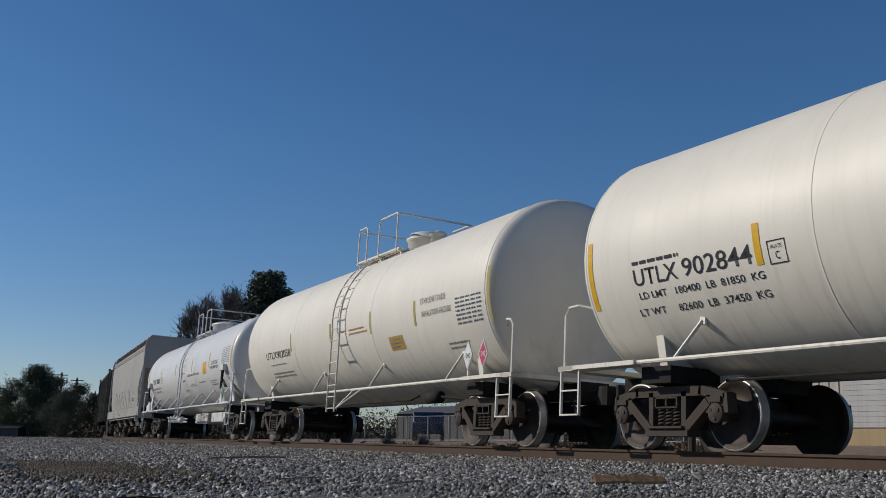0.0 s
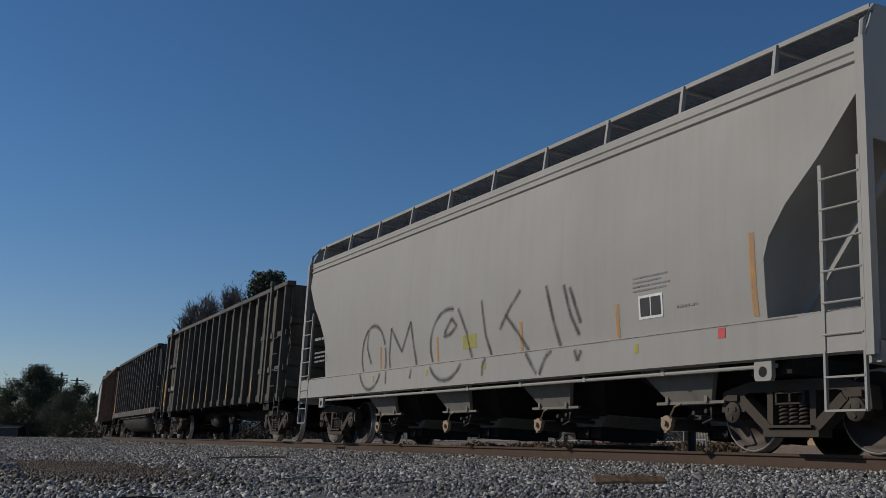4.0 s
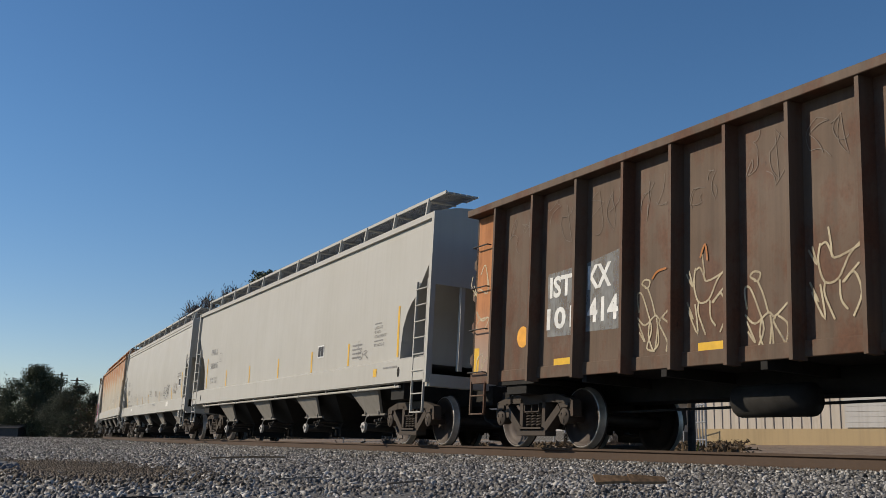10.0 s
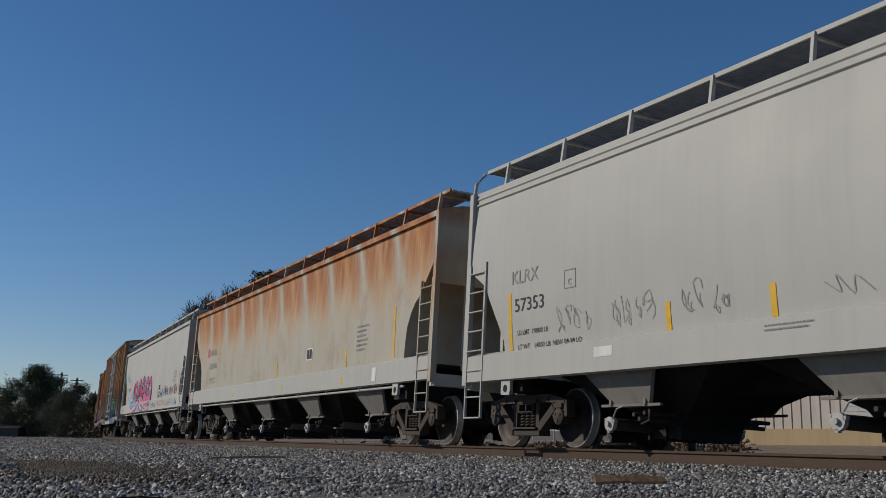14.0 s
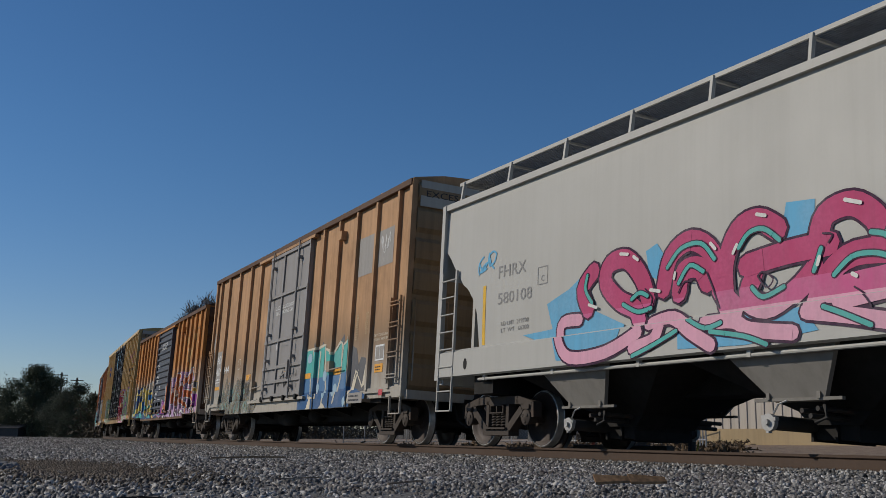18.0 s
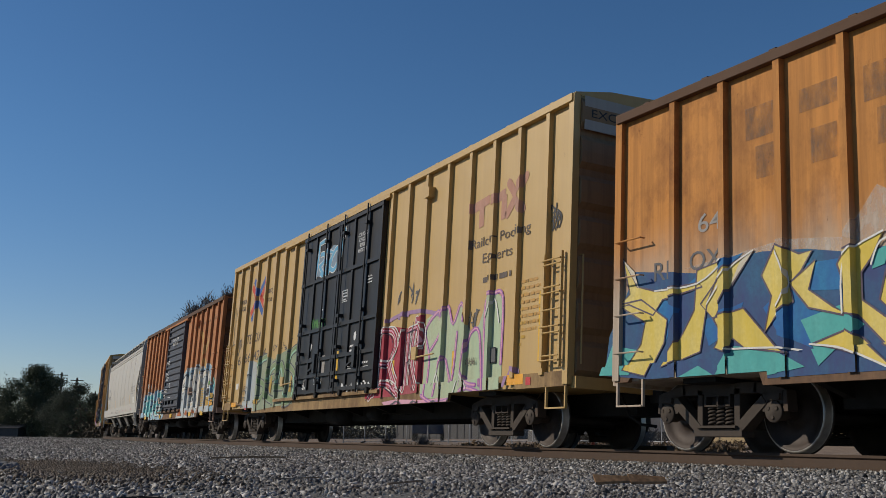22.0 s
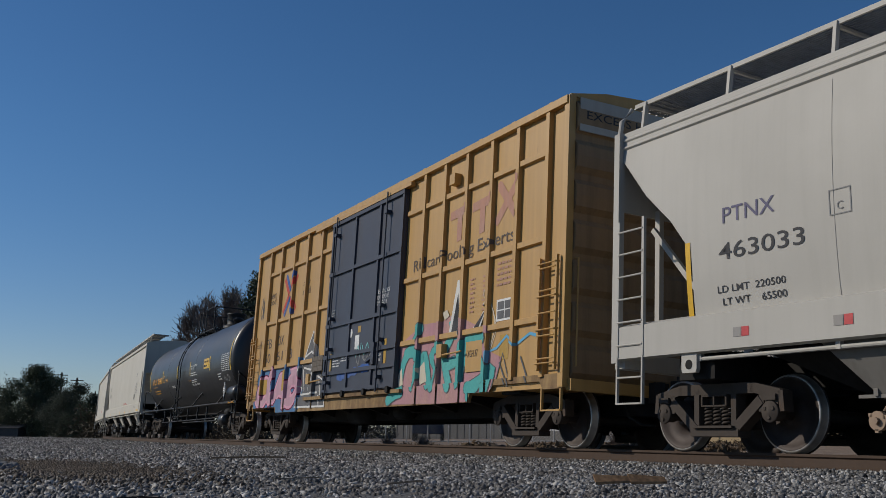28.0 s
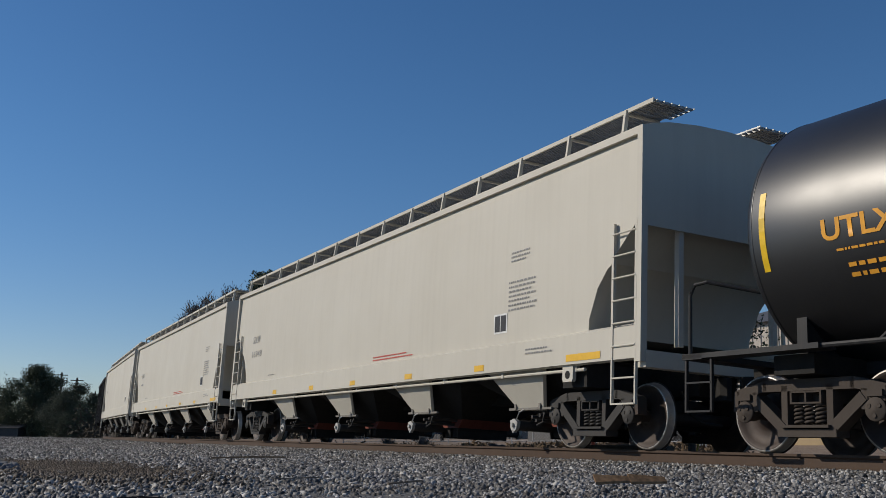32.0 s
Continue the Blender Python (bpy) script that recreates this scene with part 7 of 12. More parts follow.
text(tank_d, "C", -4.02, -3.95, 2.26, 0.10, f, INK_ORANGE)
bars(tank_d, -3.6, -3.1, 2.2, 2.36, 3, f, INK_ORANGE, 5)
for x, a, b in ((-7.46, 1.99, 2.90), (-4.24, 2.21, 2.70), (-1.15, 2.22, 2.72), (1.35, 2.24, 2.71), (4.63, 2.23, 2.70), (7.50, 2.10, 3.09)):
    stripe(tank_d, x, a, b, f, 0.085, plain("bright_yellow_strip", (0.78, 0.50, 0.02), 0.4))
flat("placard", tank_d, rect(3.70, 4.50, 2.33, 2.67, 4), f, YELLOW_MARK, 0.005, "yellow warning placard")
bars(tank_d, 3.76, 4.44, 2.36, 2.64, 2, f, INK_BLACK, 4, 0.008)
for i in range(5):
    bars(tank_d, 6.34 + 0.21 * i, 6.52 + 0.21 * i, 2.10, 2.66, 9, f, INK_WHITE, 40 + i)
for x0, x1, z0, z1, n, k in ((1.45, 2.7, 2.18, 2.34, 2, 2), (1.5, 2.4, 1.95, 2.08, 2, 3), (5.65, 6.15, 1.86, 2.10, 3, 4), (-2.4, -1.6, 1.92, 2.02, 2, 6)):
    bars(tank_d, x0, x1, z0, z1, n, f, INK_WHITE, k)
scrawl(tank_d, 6.4, 7.3, 1.78, 1.98, f, INK_GREY, 5, 0.02, 4)
text(tank_d, "2 INCH HF COMP SHOES", 7.75, 8.6, 1.06, 0.06, lambda z: 1.56, INK_ORANGE)

# dull grey hopper with its sprayed scrawl
f = hop_face(True, 1.42)


def mist(name, colour, low, high):
    """Thin spray that lets the paint below show through, in patches."""
    mat, ns, ls, b = shade(name)
    b.inputs["Base Color"].default_value = (*colour, 1)
    b.inputs["Roughness"].default_value = 0.8
    fac = noise_fac(ns, ls, (3, 3, 1.2), 2.2, 5, 0.3, 0.7)
    r = ns.new("ShaderNodeMapRange")
    r.inputs["To Min"].default_value, r.inputs["To Max"].default_value = low, high
    ls.new(fac, r.inputs[0])
    ls.new(r.outputs[0], b.inputs["Alpha"])
    return mat


MIST, MIST_CORE = mist("faint_dark_mist", (0.07, 0.068, 0.065), 0.10, 0.38), mist("dark_spray_core", (0.06, 0.058, 0.055), 0.25, 0.85)
SCRAWLED = [arc(-3.75, 1.72, 0.60, 0.66, 20, 375, 30), [(-4.0, 2.32), (-4.08, 1.95), (-3.88, 1.60)],
            [(-2.95, 1.15), (-2.98, 1.7), (-2.88, 2.25), (-2.4, 1.75), (-2.0, 2.3), (-1.78, 1.5), (-1.86, 1.2)],
            arc(-0.45, 1.74, 0.72, 0.64, 75, 325, 26), [(-0.62, 1.95), (-0.34, 2.2), (-0.15, 2.05), (-0.4, 1.92), (-0.66, 1.9)], [(-0.1, 2.35), (0.2, 1.9), (0.36, 1.46)],
            [(0.72, 2.40), (0.85, 1.8), (1.02, 1.45), (0.88, 1.3), (0.88, 1.12)], [(1.95, 2.42), (1.6, 2.15), (1.3, 1.85)], [(1.48, 2.08), (1.9, 1.72), (2.2, 1.4), (2.52, 1.06)],
            [(2.68, 2.40), (2.88, 1.8), (3.02, 1.45), (2.75, 1.3), (2.6, 1.05)], [(3.15, 2.35), (3.3, 1.9), (3.5, 1.58)], [(3.3, 2.3), (3.55, 1.75)], [(3.5, 1.36), (3.58, 1.2), (3.66, 1.34)]]
for line in SCRAWLED:
    run = []
    for (xa, za), (xb, zb) in zip(line, line[1:]):
        k = max(2, int(math.hypot(xb - xa, zb - za) / 0.06))
        run += [(xa + (xb - xa) * i / k, za + (zb - za) * i / k) for i in range(k)]
    upper, lower = [], []
    for p, q in zip(run, run[1:] + [line[-1]]):
        if min(p[1], q[1]) > 1.425:
            upper.append((p, q))
        elif max(p[1], q[1]) < 1.415:
            lower.append((p, q))
    for pairs, face in ((upper, f), (lower, SILL)):
        for mat, w, off in ((MIST, 0.10, 0.004), (MIST_CORE, 0.035, 0.008)):
            quads = [brush([p, q], w)[0] for p, q in pairs]
            if quads:
                flat("scrawl", hop_1, quads, face, mat, off)
FADED_TAN = mist("rubbed_orange_strip", (0.50, 0.26, 0.09), 0.35, 0.85)
flat("seam_line", hop_1, rect(-7.6, 7.6, 1.412, 1.424), SILL, MIST_CORE, 0.004, "dark seam above the sill")
stripe(hop_1, 6.92, 1.50, 2.47, f, 0.09, FADED_TAN)
for x in (4.4, 1.95, -0.9, -3.4):
    stripe(hop_1, x, 1.46, 1.92, f, 0.08, FADED_TAN)
panel(hop_1, 4.86, 5.34, 1.66, 1.97, f, INK_WHITE, INK_BLACK, (2, 1))
bars(hop_1, 4.75, 5.5, 2.02, 2.25, 4, f, INK_GREY, 3)
bars(hop_1, 5.6, 6.0, 1.72, 1.8, 1, f, INK_GREY, 4)
bars(hop_1, -7.2, -6.4, 2.3, 2.45, 1, f, INK_GREY, 5)
bars(hop_1, -7.2, -6.3, 1.8, 2.1, 3, f, INK_GREY, 6)
flat("sticker", hop_1, rect(0.05, 0.55, 1.62, 1.86), f, mist("yellow_sticker", (0.40, 0.37, 0.06), 0.35, 0.8), 0.006)
for x in (-3.6, -1.2, 0.9, 4.85):
    flat("dot", hop_1, rect(x, x + 0.09, 1.21, 1.33), SILL, bpy.data.materials["yellow_sticker"])
flat("red_square", hop_1, rect(6.4, 6.52, 1.28, 1.40), SILL, RED_MARK)

# pale hoppers
def hopper_marks(car, mark, number, f, strips, gone, data_x=None):
    """Reporting marks near the rear end, strips along the sill, data panel."""
    if mark:
        text(car, mark, gone, gone + 0.82, 2.70, 0.20, f, INK_GREY)
        text(car, number, gone, gone + 1.0, 2.26, 0.19, f, INK_GREY)
        text(car, "LD LMT  219700", gone + 0.12, gone + 0.92, 1.90, 0.07, f, INK_GREY)
        text(car, "LT  WT   66300", gone + 0.12, gone + 0.92, 1.79, 0.07, f, INK_GREY)
        frame_box(car, gone + 1.15, gone + 1.42, 2.44, 2.72, f, INK_GREY, 0.012)
        text(car, "C", gone + 1.25, gone + 1.33, 2.49, 0.09, f, INK_GREY)
    for x, a, b in strips:
        stripe(car, x, a, b, f, 0.09)
    if data_x is not None:
        panel(car, data_x, data_x + 0.42, 1.93, 2.22, f, INK_WHITE, INK_BLACK, (2, 1))


hopper_marks(hop_2, "FHRX", "580037", FLAT_SIDE, [(7.93, 1.65, 2.66), (5.27, 1.63, 2.12), (2.83, 1.62, 2.11), (0.15, 1.60, 2.12), (-2.6, 1.62, 2.09), (-5.23, 1.62, 2.11), (-7.79, 1.63, 2.63)], -7.38, 3.25)
bars(hop_2, 6.72, 7.20, 2.39, 2.45, 1, FLAT_SIDE, INK_GREY, 2)
for words, x1, z in (("LINED 3-12", 7.12, 2.30), ("BY NRCR", 7.02, 2.21), ("EXTERIOR PAINT", 7.34, 2.12), ("BY NRCR 3-12", 7.24, 1.94)):
    text(hop_2, words, 6.72, x1, z, 0.062, FLAT_SIDE, INK_GREY)
bars(hop_2, 6.72, 7.24, 2.03, 2.09, 1, FLAT_SIDE, INK_GREY, 12)
bars(hop_2, 5.5, 6.1, 1.75, 2.1, 4, FLAT_SIDE, INK_GREY, 3)
scrawl(hop_2, 5.8, 6.4, 1.70, 2.15, FLAT_SIDE, INK_GREY, 8, 0.015, 2)
bars(hop_2, 7.4, 8.2, 1.42, 1.50, 1, SILL, INK_GREY, 9)
flat("yellow_square", hop_2, rect(6.9, 7.08, 1.30, 1.46), SILL, YELLOW_MARK)
SIDE_3 = hop_face(True, 1.44)
hopper_marks(hop_3, None, None, SIDE_3, [(8.02, 1.48, 2.41), (5.78, 1.48, 1.94), (2.61, 1.48, 1.90), (-0.52, 1.48, 1.88), (-2.42, 1.48, 1.86), (-4.16, 1.48, 1.84), (-7.85, 1.48, 2.39)], 0, 7.30)
text(hop_3, "KLRX", -7.79, -7.05, 2.52, 0.21, SIDE_3, INK_GREY)
text(hop_3, "57353", -7.71, -6.91, 2.07, 0.21, SIDE_3, INK_BLACK)
text(hop_3, "LD LMT  198800 LB", -7.65, -6.82, 1.70, 0.075, SIDE_3, INK_BLACK)
text(hop_3, "LT WT    64200 LB  NEW 04-94 LO", -7.65, -6.0, 1.48, 0.075, SIDE_3, INK_BLACK)
frame_box(hop_3, -6.38, -6.10, 2.28, 2.56, SIDE_3, INK_GREY, 0.012)
text(hop_3, "C", -6.28, -6.20, 2.33, 0.09, SIDE_3, INK_GREY)
sketch(hop_3, SIDE_3, SLATE_SPRAY, 0.008, 0.021, [[(3.69, 1.69), (3.88, 1.71), (3.81, 1.89)], [(3.81, 1.87), (3.89, 1.70), (3.98, 1.55)], [(3.91, 1.93), (4.05, 2.01), (4.04, 1.84), (4.21, 1.53), (4.12, 1.95)], [(4.11, 2.01), (4.36, 1.95), (4.26, 1.81), (4.08, 1.78)], [(4.08, 1.78), (4.42, 1.75), (4.39, 1.61), (4.18, 1.55), (4.02, 1.69)], [(4.44, 1.85), (4.56, 1.99), (4.61, 1.88), (4.45, 1.88)], [(4.42, 1.86), (4.44, 1.67), (4.63, 1.64), (4.77, 1.71), (4.60, 1.81)], [(4.59, 2.06), (4.74, 2.08), (4.92, 2.13)], [(4.69, 2.01), (4.74, 1.82), (4.78, 1.60)], [(4.77, 1.74), (4.89, 2.03), (4.98, 1.68)], [(4.78, 1.78), (4.98, 1.79)], [(5.11, 2.02), (4.94, 1.98), (5.09, 1.81), (4.95, 1.67)], [(5.03, 2.03), (5.19, 2.07), (5.31, 1.95)]])
sketch(hop_3, SIDE_3, PATCH_GREY, 0.008, 0.013, [[(2.66, 1.77), (2.72, 1.89), (2.80, 1.74), (2.87, 1.89)], [(2.95, 1.86), (2.91, 1.72), (3.04, 1.71)], [(3.15, 1.81), (3.23, 1.69), (3.29, 1.80), (3.38, 1.67), (3.42, 1.80), (3.54, 1.73), (3.44, 1.66)], [(-1.70, 1.77), (-1.51, 1.65), (-1.56, 1.84), (-1.35, 1.62), (-1.32, 1.80), (-1.11, 1.63)], [(2.18, 1.83), (2.23, 1.67), (2.32, 1.83), (2.36, 1.68)], [(2.04, 1.77), (2.12, 1.66)]])
for k, x in ((22, -6.6), (26, -5.3), (27, -3.9)):
    scrawl(hop_3, x, x + 0.85, 1.60, 2.05, SIDE_3, PATCH_GREY, k, 0.011, 4, 0.008)
scrawl(hop_3, 6.2, 7.0, 1.65, 2.1, SIDE_3, PATCH_GREY, 23, 0.03, 4, 0.02)
bars(hop_3, 7.0, 7.9, 2.26, 2.46, 2, SIDE_3, INK_GREY, 6)
panel(hop_3, 1.45, 1.85, 1.72, 1.95, SIDE_3, INK_GREY, PATCH_GREY, (1, 4))
bars(hop_3, -0.1, 0.5, 1.75, 2.05, 4, SIDE_3, INK_GREY, 7)
flat("white_patch", hop_3, rect(5.0, 5.5, 1.22, 1.40), SILL, WHITE_SPRAY)
flat("white_patch", hop_3, rect(-5.6, -5.2, 1.22, 1.36), SILL, WHITE_SPRAY)
bars(hop_3, 1.4, 2.3, 1.30, 1.42, 2, SILL, INK_GREY, 8)
bars(hop_3, -2.5, -1.7, 1.30, 1.40, 2, SILL, INK_GREY, 9)
hopper_marks(hop_4, "NAHX", "620106", FLAT_SIDE, [(7.9, 1.65, 2.66), (5.3, 1.63, 2.05), (0.2, 1.63, 2.05)], -7.38, 2.6)
flat("red_square", hop_4, rect(-7.75, -7.50, 2.68, 2.98), FLAT_SIDE, RED_MARK)
bars(hop_4, 5.9, 6.6, 1.9, 2.5, 6, FLAT_SIDE, INK_GREY, 4)
flat("white_patch", hop_4, rect(7.0, 7.22, 1.22, 1.50), SILL, WHITE_SPRAY)
for x in (5.2, 0.9, -4.0):
    flat("dot", hop_4, rect(x, x + 0.12, 1.26, 1.38), SILL, YELLOW_MARK)
hopper_marks(hop_5, "FHRX", "580108", FLAT_SIDE, [(7.91, 1.64, 2.67), (4.55, 1.66, 2.12), (2.72, 1.66, 2.12), (-7.79, 1.63, 2.63)], -7.36, 3.0)
# pink graffito on blue cloud
SPLIT = [(-12.0, 12.0, 1.521, 1.521, 1.57, 9.0), (-12.0, 12.0, 1.572, 1.572, 0.0, 1.57)]
WINE = spray_paint("wine_spray", (0.16, 0.012, 0.05))


def clouds(x0, x1, zs, r, seed, flat_by=0.6):
    """Overlapping soft discs."""
    rr = random.Random(seed)
    out, x = [], x0
    while x < x1:
        f = (x - x0) / (x1 - x0)
        for z0, z1, z2 in zs:
            z = (z0 * (1 - f) + z1 * f) + z2 * math.sin(3.1 * x)
            k = r * rr.uniform(0.7, 1.25)
            out.append(arc(x, z, k, k * flat_by, 0, 345, 14))
        x += r * 0.8
    return out


def zband(polys, z0, z1):
    return [c for c in (clip_poly(clip_poly(list(q), 1, z0, False), 1, z1, True) for q in polys) if len(c) > 2]


sketch(hop_5, SPLIT, SKY_SPRAY, 0.0040, 0, [[(-5.93, 2.11), (-5.38, 2.27), (-4.99, 2.46), (-4.83, 1.92), (-4.09, 1.63), (-4.31, 1.22), (-4.92, 1.19), (-5.59, 1.23), (-5.76, 1.70)], [(-3.66, 2.57), (-3.44, 2.64), (-3.22, 2.36), (-3.32, 2.10), (-3.59, 2.23)], [(-1.27, 2.75), (-0.87, 2.71), (-0.88, 2.44), (-1.04, 2.23), (-1.36, 2.34)], [(0.08, 2.17), (0.37, 2.38), (0.68, 2.22), (0.61, 1.98), (0.35, 1.81), (0.17, 1.99)], [(-3.00, 1.53), (-1.05, 1.53), (-0.82, 1.26), (-1.87, 1.18), (-2.99, 1.21)], [(0.53, 1.63), (0.96, 1.67), (0.95, 1.33), (0.46, 1.38)], [(-6.56, 1.69), (-5.91, 1.71), (-5.35, 1.74), (-5.34, 1.59), (-6.19, 1.58)], [(0.85, 2.14), (0.99, 2.22), (0.98, 1.92), (0.89, 1.88)]], "sky blue sprayed cloud")
LOOPS = [[(-4.89, 1.92), (-5.03, 2.22), (-4.78, 2.45)], [(-3.60, 1.92), (-3.74, 2.23), (-4.05, 2.52), (-4.41, 2.50), (-4.50, 2.25), (-4.20, 1.97), (-3.87, 1.82), (-3.77, 1.66)], [(-3.30, 2.02), (-3.16, 2.42), (-2.79, 2.57), (-2.42, 2.34), (-2.30, 1.90), (-2.01, 1.59)], [(-3.01, 1.93), (-2.93, 2.19), (-2.65, 2.20), (-2.51, 2.00)], [(-2.19, 1.67), (-2.21, 2.16), (-2.01, 2.55), (-1.69, 2.63), (-1.39, 2.46)], [(-1.87, 2.11), (-1.28, 2.17), (-0.69, 2.18)], [(-1.76, 1.97), (-1.85, 1.74), (-1.53, 1.58), (-1.15, 1.72), (-0.89, 1.92)]]
LOOPS += [[(-0.84, 2.22), (-0.73, 2.50), (-0.39, 2.56), (-0.11, 2.36), (-0.02, 2.13)], [(-0.89, 1.52), (-0.71, 1.84), (-0.37, 2.02), (0.23, 1.97)], [(0.23, 1.95), (0.10, 1.74), (-0.31, 1.70), (-0.67, 1.66)], [(0.13, 2.33), (0.32, 2.54), (0.59, 2.49), (0.81, 2.23), (0.85, 1.91), (0.62, 1.71), (0.09, 1.64), (-0.52, 1.58)]]
TAILS = [[(-5.09, 1.79), (-5.49, 1.78), (-5.53, 1.53), (-5.24, 1.25), (-4.43, 1.27), (-3.74, 1.49)], [(-3.52, 1.58), (-3.10, 1.62), (-2.76, 1.41), (-2.41, 1.22)], [(-2.51, 1.49), (-2.04, 1.47), (-1.78, 1.35), (-1.16, 1.26)], [(-0.97, 1.47), (-0.39, 1.37), (0.21, 1.25), (0.75, 1.27)], [(0.46, 1.48), (0.71, 1.55), (0.96, 1.54)], [(-3.31, 1.56), (-3.45, 1.36), (-3.85, 1.29)]]
strokes = lambda lines, w: [q for line in lines for q in brush(line, w)]
for m, k, off in ((DARK_PLUM, 0.335, 0.0075), (ROSE_LOOP, 0.27, 0.011)):
    sketch(hop_5, SPLIT, m, off, k, LOOPS)
for m, k, off in ((DARK_PLUM, 0.24, 0.009), (PALE_PINK, 0.175, 0.0155)):
    sketch(hop_5, SPLIT, m, off, k, TAILS)
flat("graffiti", hop_5, zband([q for line in LOOPS for q in brush(curve(line), 0.27)], 1.0, 1.62), SPLIT, PALE_PINK, 0.0145)
flat("graffiti", hop_5, zband([q for line in LOOPS for q in brush(curve(line), 0.27)], 1.62, 1.86), SPLIT, PINK, 0.0145)
CURLS = [[(-3.22, 2.28), (-2.97, 2.49), (-2.61, 2.50), (-2.38, 2.27)], [(-1.98, 2.34), (-1.82, 2.49), (-1.59, 2.50), (-1.36, 2.33)], [(-4.10, 1.90), (-3.80, 1.77), (-3.53, 1.79)], [(-3.92, 1.95), (-3.76, 2.02), (-3.60, 1.96)], [(-3.01, 2.05), (-2.81, 2.25), (-2.57, 2.14)], [(-0.89, 1.91), (-0.84, 2.02), (-0.79, 2.14)], [(-0.63, 1.83), (-0.40, 1.99), (-0.14, 1.99), (0.06, 1.92)], [(0.04, 2.20), (0.18, 2.41), (0.40, 2.48), (0.60, 2.41)]]
CURLS += [[(-0.16, 2.21), (0.00, 2.16), (0.11, 2.06)], [(-0.74, 1.50), (-0.49, 1.40), (-0.16, 1.25)], [(-2.80, 1.57), (-2.50, 1.43), (-2.23, 1.47)], [(0.50, 1.49), (0.59, 1.56), (0.76, 1.56)], [(-1.78, 1.84), (-1.61, 1.71), (-1.31, 1.79)], [(-4.91, 2.41), (-4.95, 2.21), (-4.79, 2.00)], [(-3.84, 1.18), (-3.41, 1.30), (-3.00, 1.44)], [(-2.41, 1.38), (-1.87, 1.28), (-1.53, 1.16)]]
sketch(hop_5, SPLIT, DARK_PLUM, 0.0185, 0.085, CURLS)
sketch(hop_5, SPLIT, TEAL_SPRAY, 0.022, 0.055, CURLS)
sketch(hop_5, SPLIT, DARK_PLUM, 0.0225, 0.022, [[(-3.57, 1.76), (-3.51, 1.92), (-3.65, 2.06)], [(-2.30, 1.66), (-2.41, 1.92), (-2.51, 2.12)], [(-1.69, 1.96), (-1.56, 1.81), (-1.46, 1.90), (-1.61, 2.00), (-1.69, 1.96)], [(-0.15, 1.44), (-0.23, 1.56), (-0.38, 1.67)], [(-0.69, 2.19), (-0.64, 2.27), (-0.76, 2.30)], [(-2.77, 2.04), (-2.91, 2.05), (-3.01, 1.93)]])
sketch(hop_5, SPLIT, WHITE_SPRAY, 0.0255, 0.045, [[(-4.86, 1.98), (-4.68, 1.92)], [(-4.17, 2.61), (-4.01, 2.58)], [(-3.89, 2.53), (-3.80, 2.47)], [(-3.07, 2.19), (-3.09, 2.12)], [(-0.46, 2.61), (-0.27, 2.54)], [(0.78, 2.19), (0.82, 2.07)], [(-0.81, 2.05), (-0.84, 1.97)], [(-3.54, 2.03), (-3.36, 1.99)], [(-2.01, 2.38), (-2.07, 2.29)], [(0.11, 2.06), (0.19, 2.00)], [(-0.40, 1.81), (-0.35, 1.78)], [(-2.44, 2.47), (-2.36, 2.39)], [(-1.69, 2.69), (-1.56, 2.65)]])
for x0, x1, z0, z1, m, k in ((2.9, 4.0, 1.60, 1.98, BLACK_SPRAY, 31), (3.9, 4.8, 1.62, 2.05, SKY_SPRAY, 32), (4.7, 5.6, 1.64, 2.12, BLACK_SPRAY, 33), (5.7, 7.0, 1.62, 2.02, BLACK_SPRAY, 34), (7.05, 7.6, 1.66, 2.1, RED_SPRAY, 35)):
    scrawl(hop_5, x0, x1, z0, z1, FLAT_SIDE, m, k, 0.022, 6)
for x0, x1, m, k in ((3.1, 5.3, RED_SPRAY, 36), (5.6, 6.9, GREY_SPRAY, 37), (7.2, 8.1, SKY_SPRAY, 38), (1.5, 2.9, GREY_SPRAY, 39)):
    scrawl(hop_5, x0, x1, 1.22, 1.52, SILL, m, k, 0.014, 7)
bars(hop_5, 6.6, 7.3, 2.15, 2.62, 6, FLAT_SIDE, INK_GREY, 14)
scrawl(hop_5, -8.0, -7.4, 2.7, 3.2, FLAT_SIDE, SKY_SPRAY, 40, 0.035, 2)
# round-sided warm grey hopper
text(hop_6, "PTNX", -7.60, -6.80, 2.66, 0.19, ROUND_SIDE, spray_paint("faded_violet_ink", (0.16, 0.15, 0.22)))
text(hop_6, "463033", -7.68, -6.40, 2.22, 0.20, ROUND_SIDE, INK_BLACK)
text(hop_6, "LD LMT  220500", -7.73, -6.70, 1.83, 0.085, ROUND_SIDE, INK_BLACK)
text(hop_6, "LT WT    65500", -7.66, -6.70, 1.68, 0.085, ROUND_SIDE, INK_BLACK)
frame_box(hop_6, -6.06, -5.78, 2.46, 2.74, ROUND_SIDE, INK_GREY, 0.012)
text(hop_6, "C", -5.96, -5.88, 2.51, 0.09, ROUND_SIDE, INK_GREY)
for x, a, b in ((-8.20, 1.60, 2.52), (-5.2, 1.62, 2.05), (-2.75, 1.62, 2.05), (-0.1, 1.62, 2.05), (2.3, 1.62, 2.08), (5.2, 1.62, 2.08), (8.1, 1.60, 2.5)):
    stripe(hop_6, x, a, b, ROUND_SIDE, 0.085)
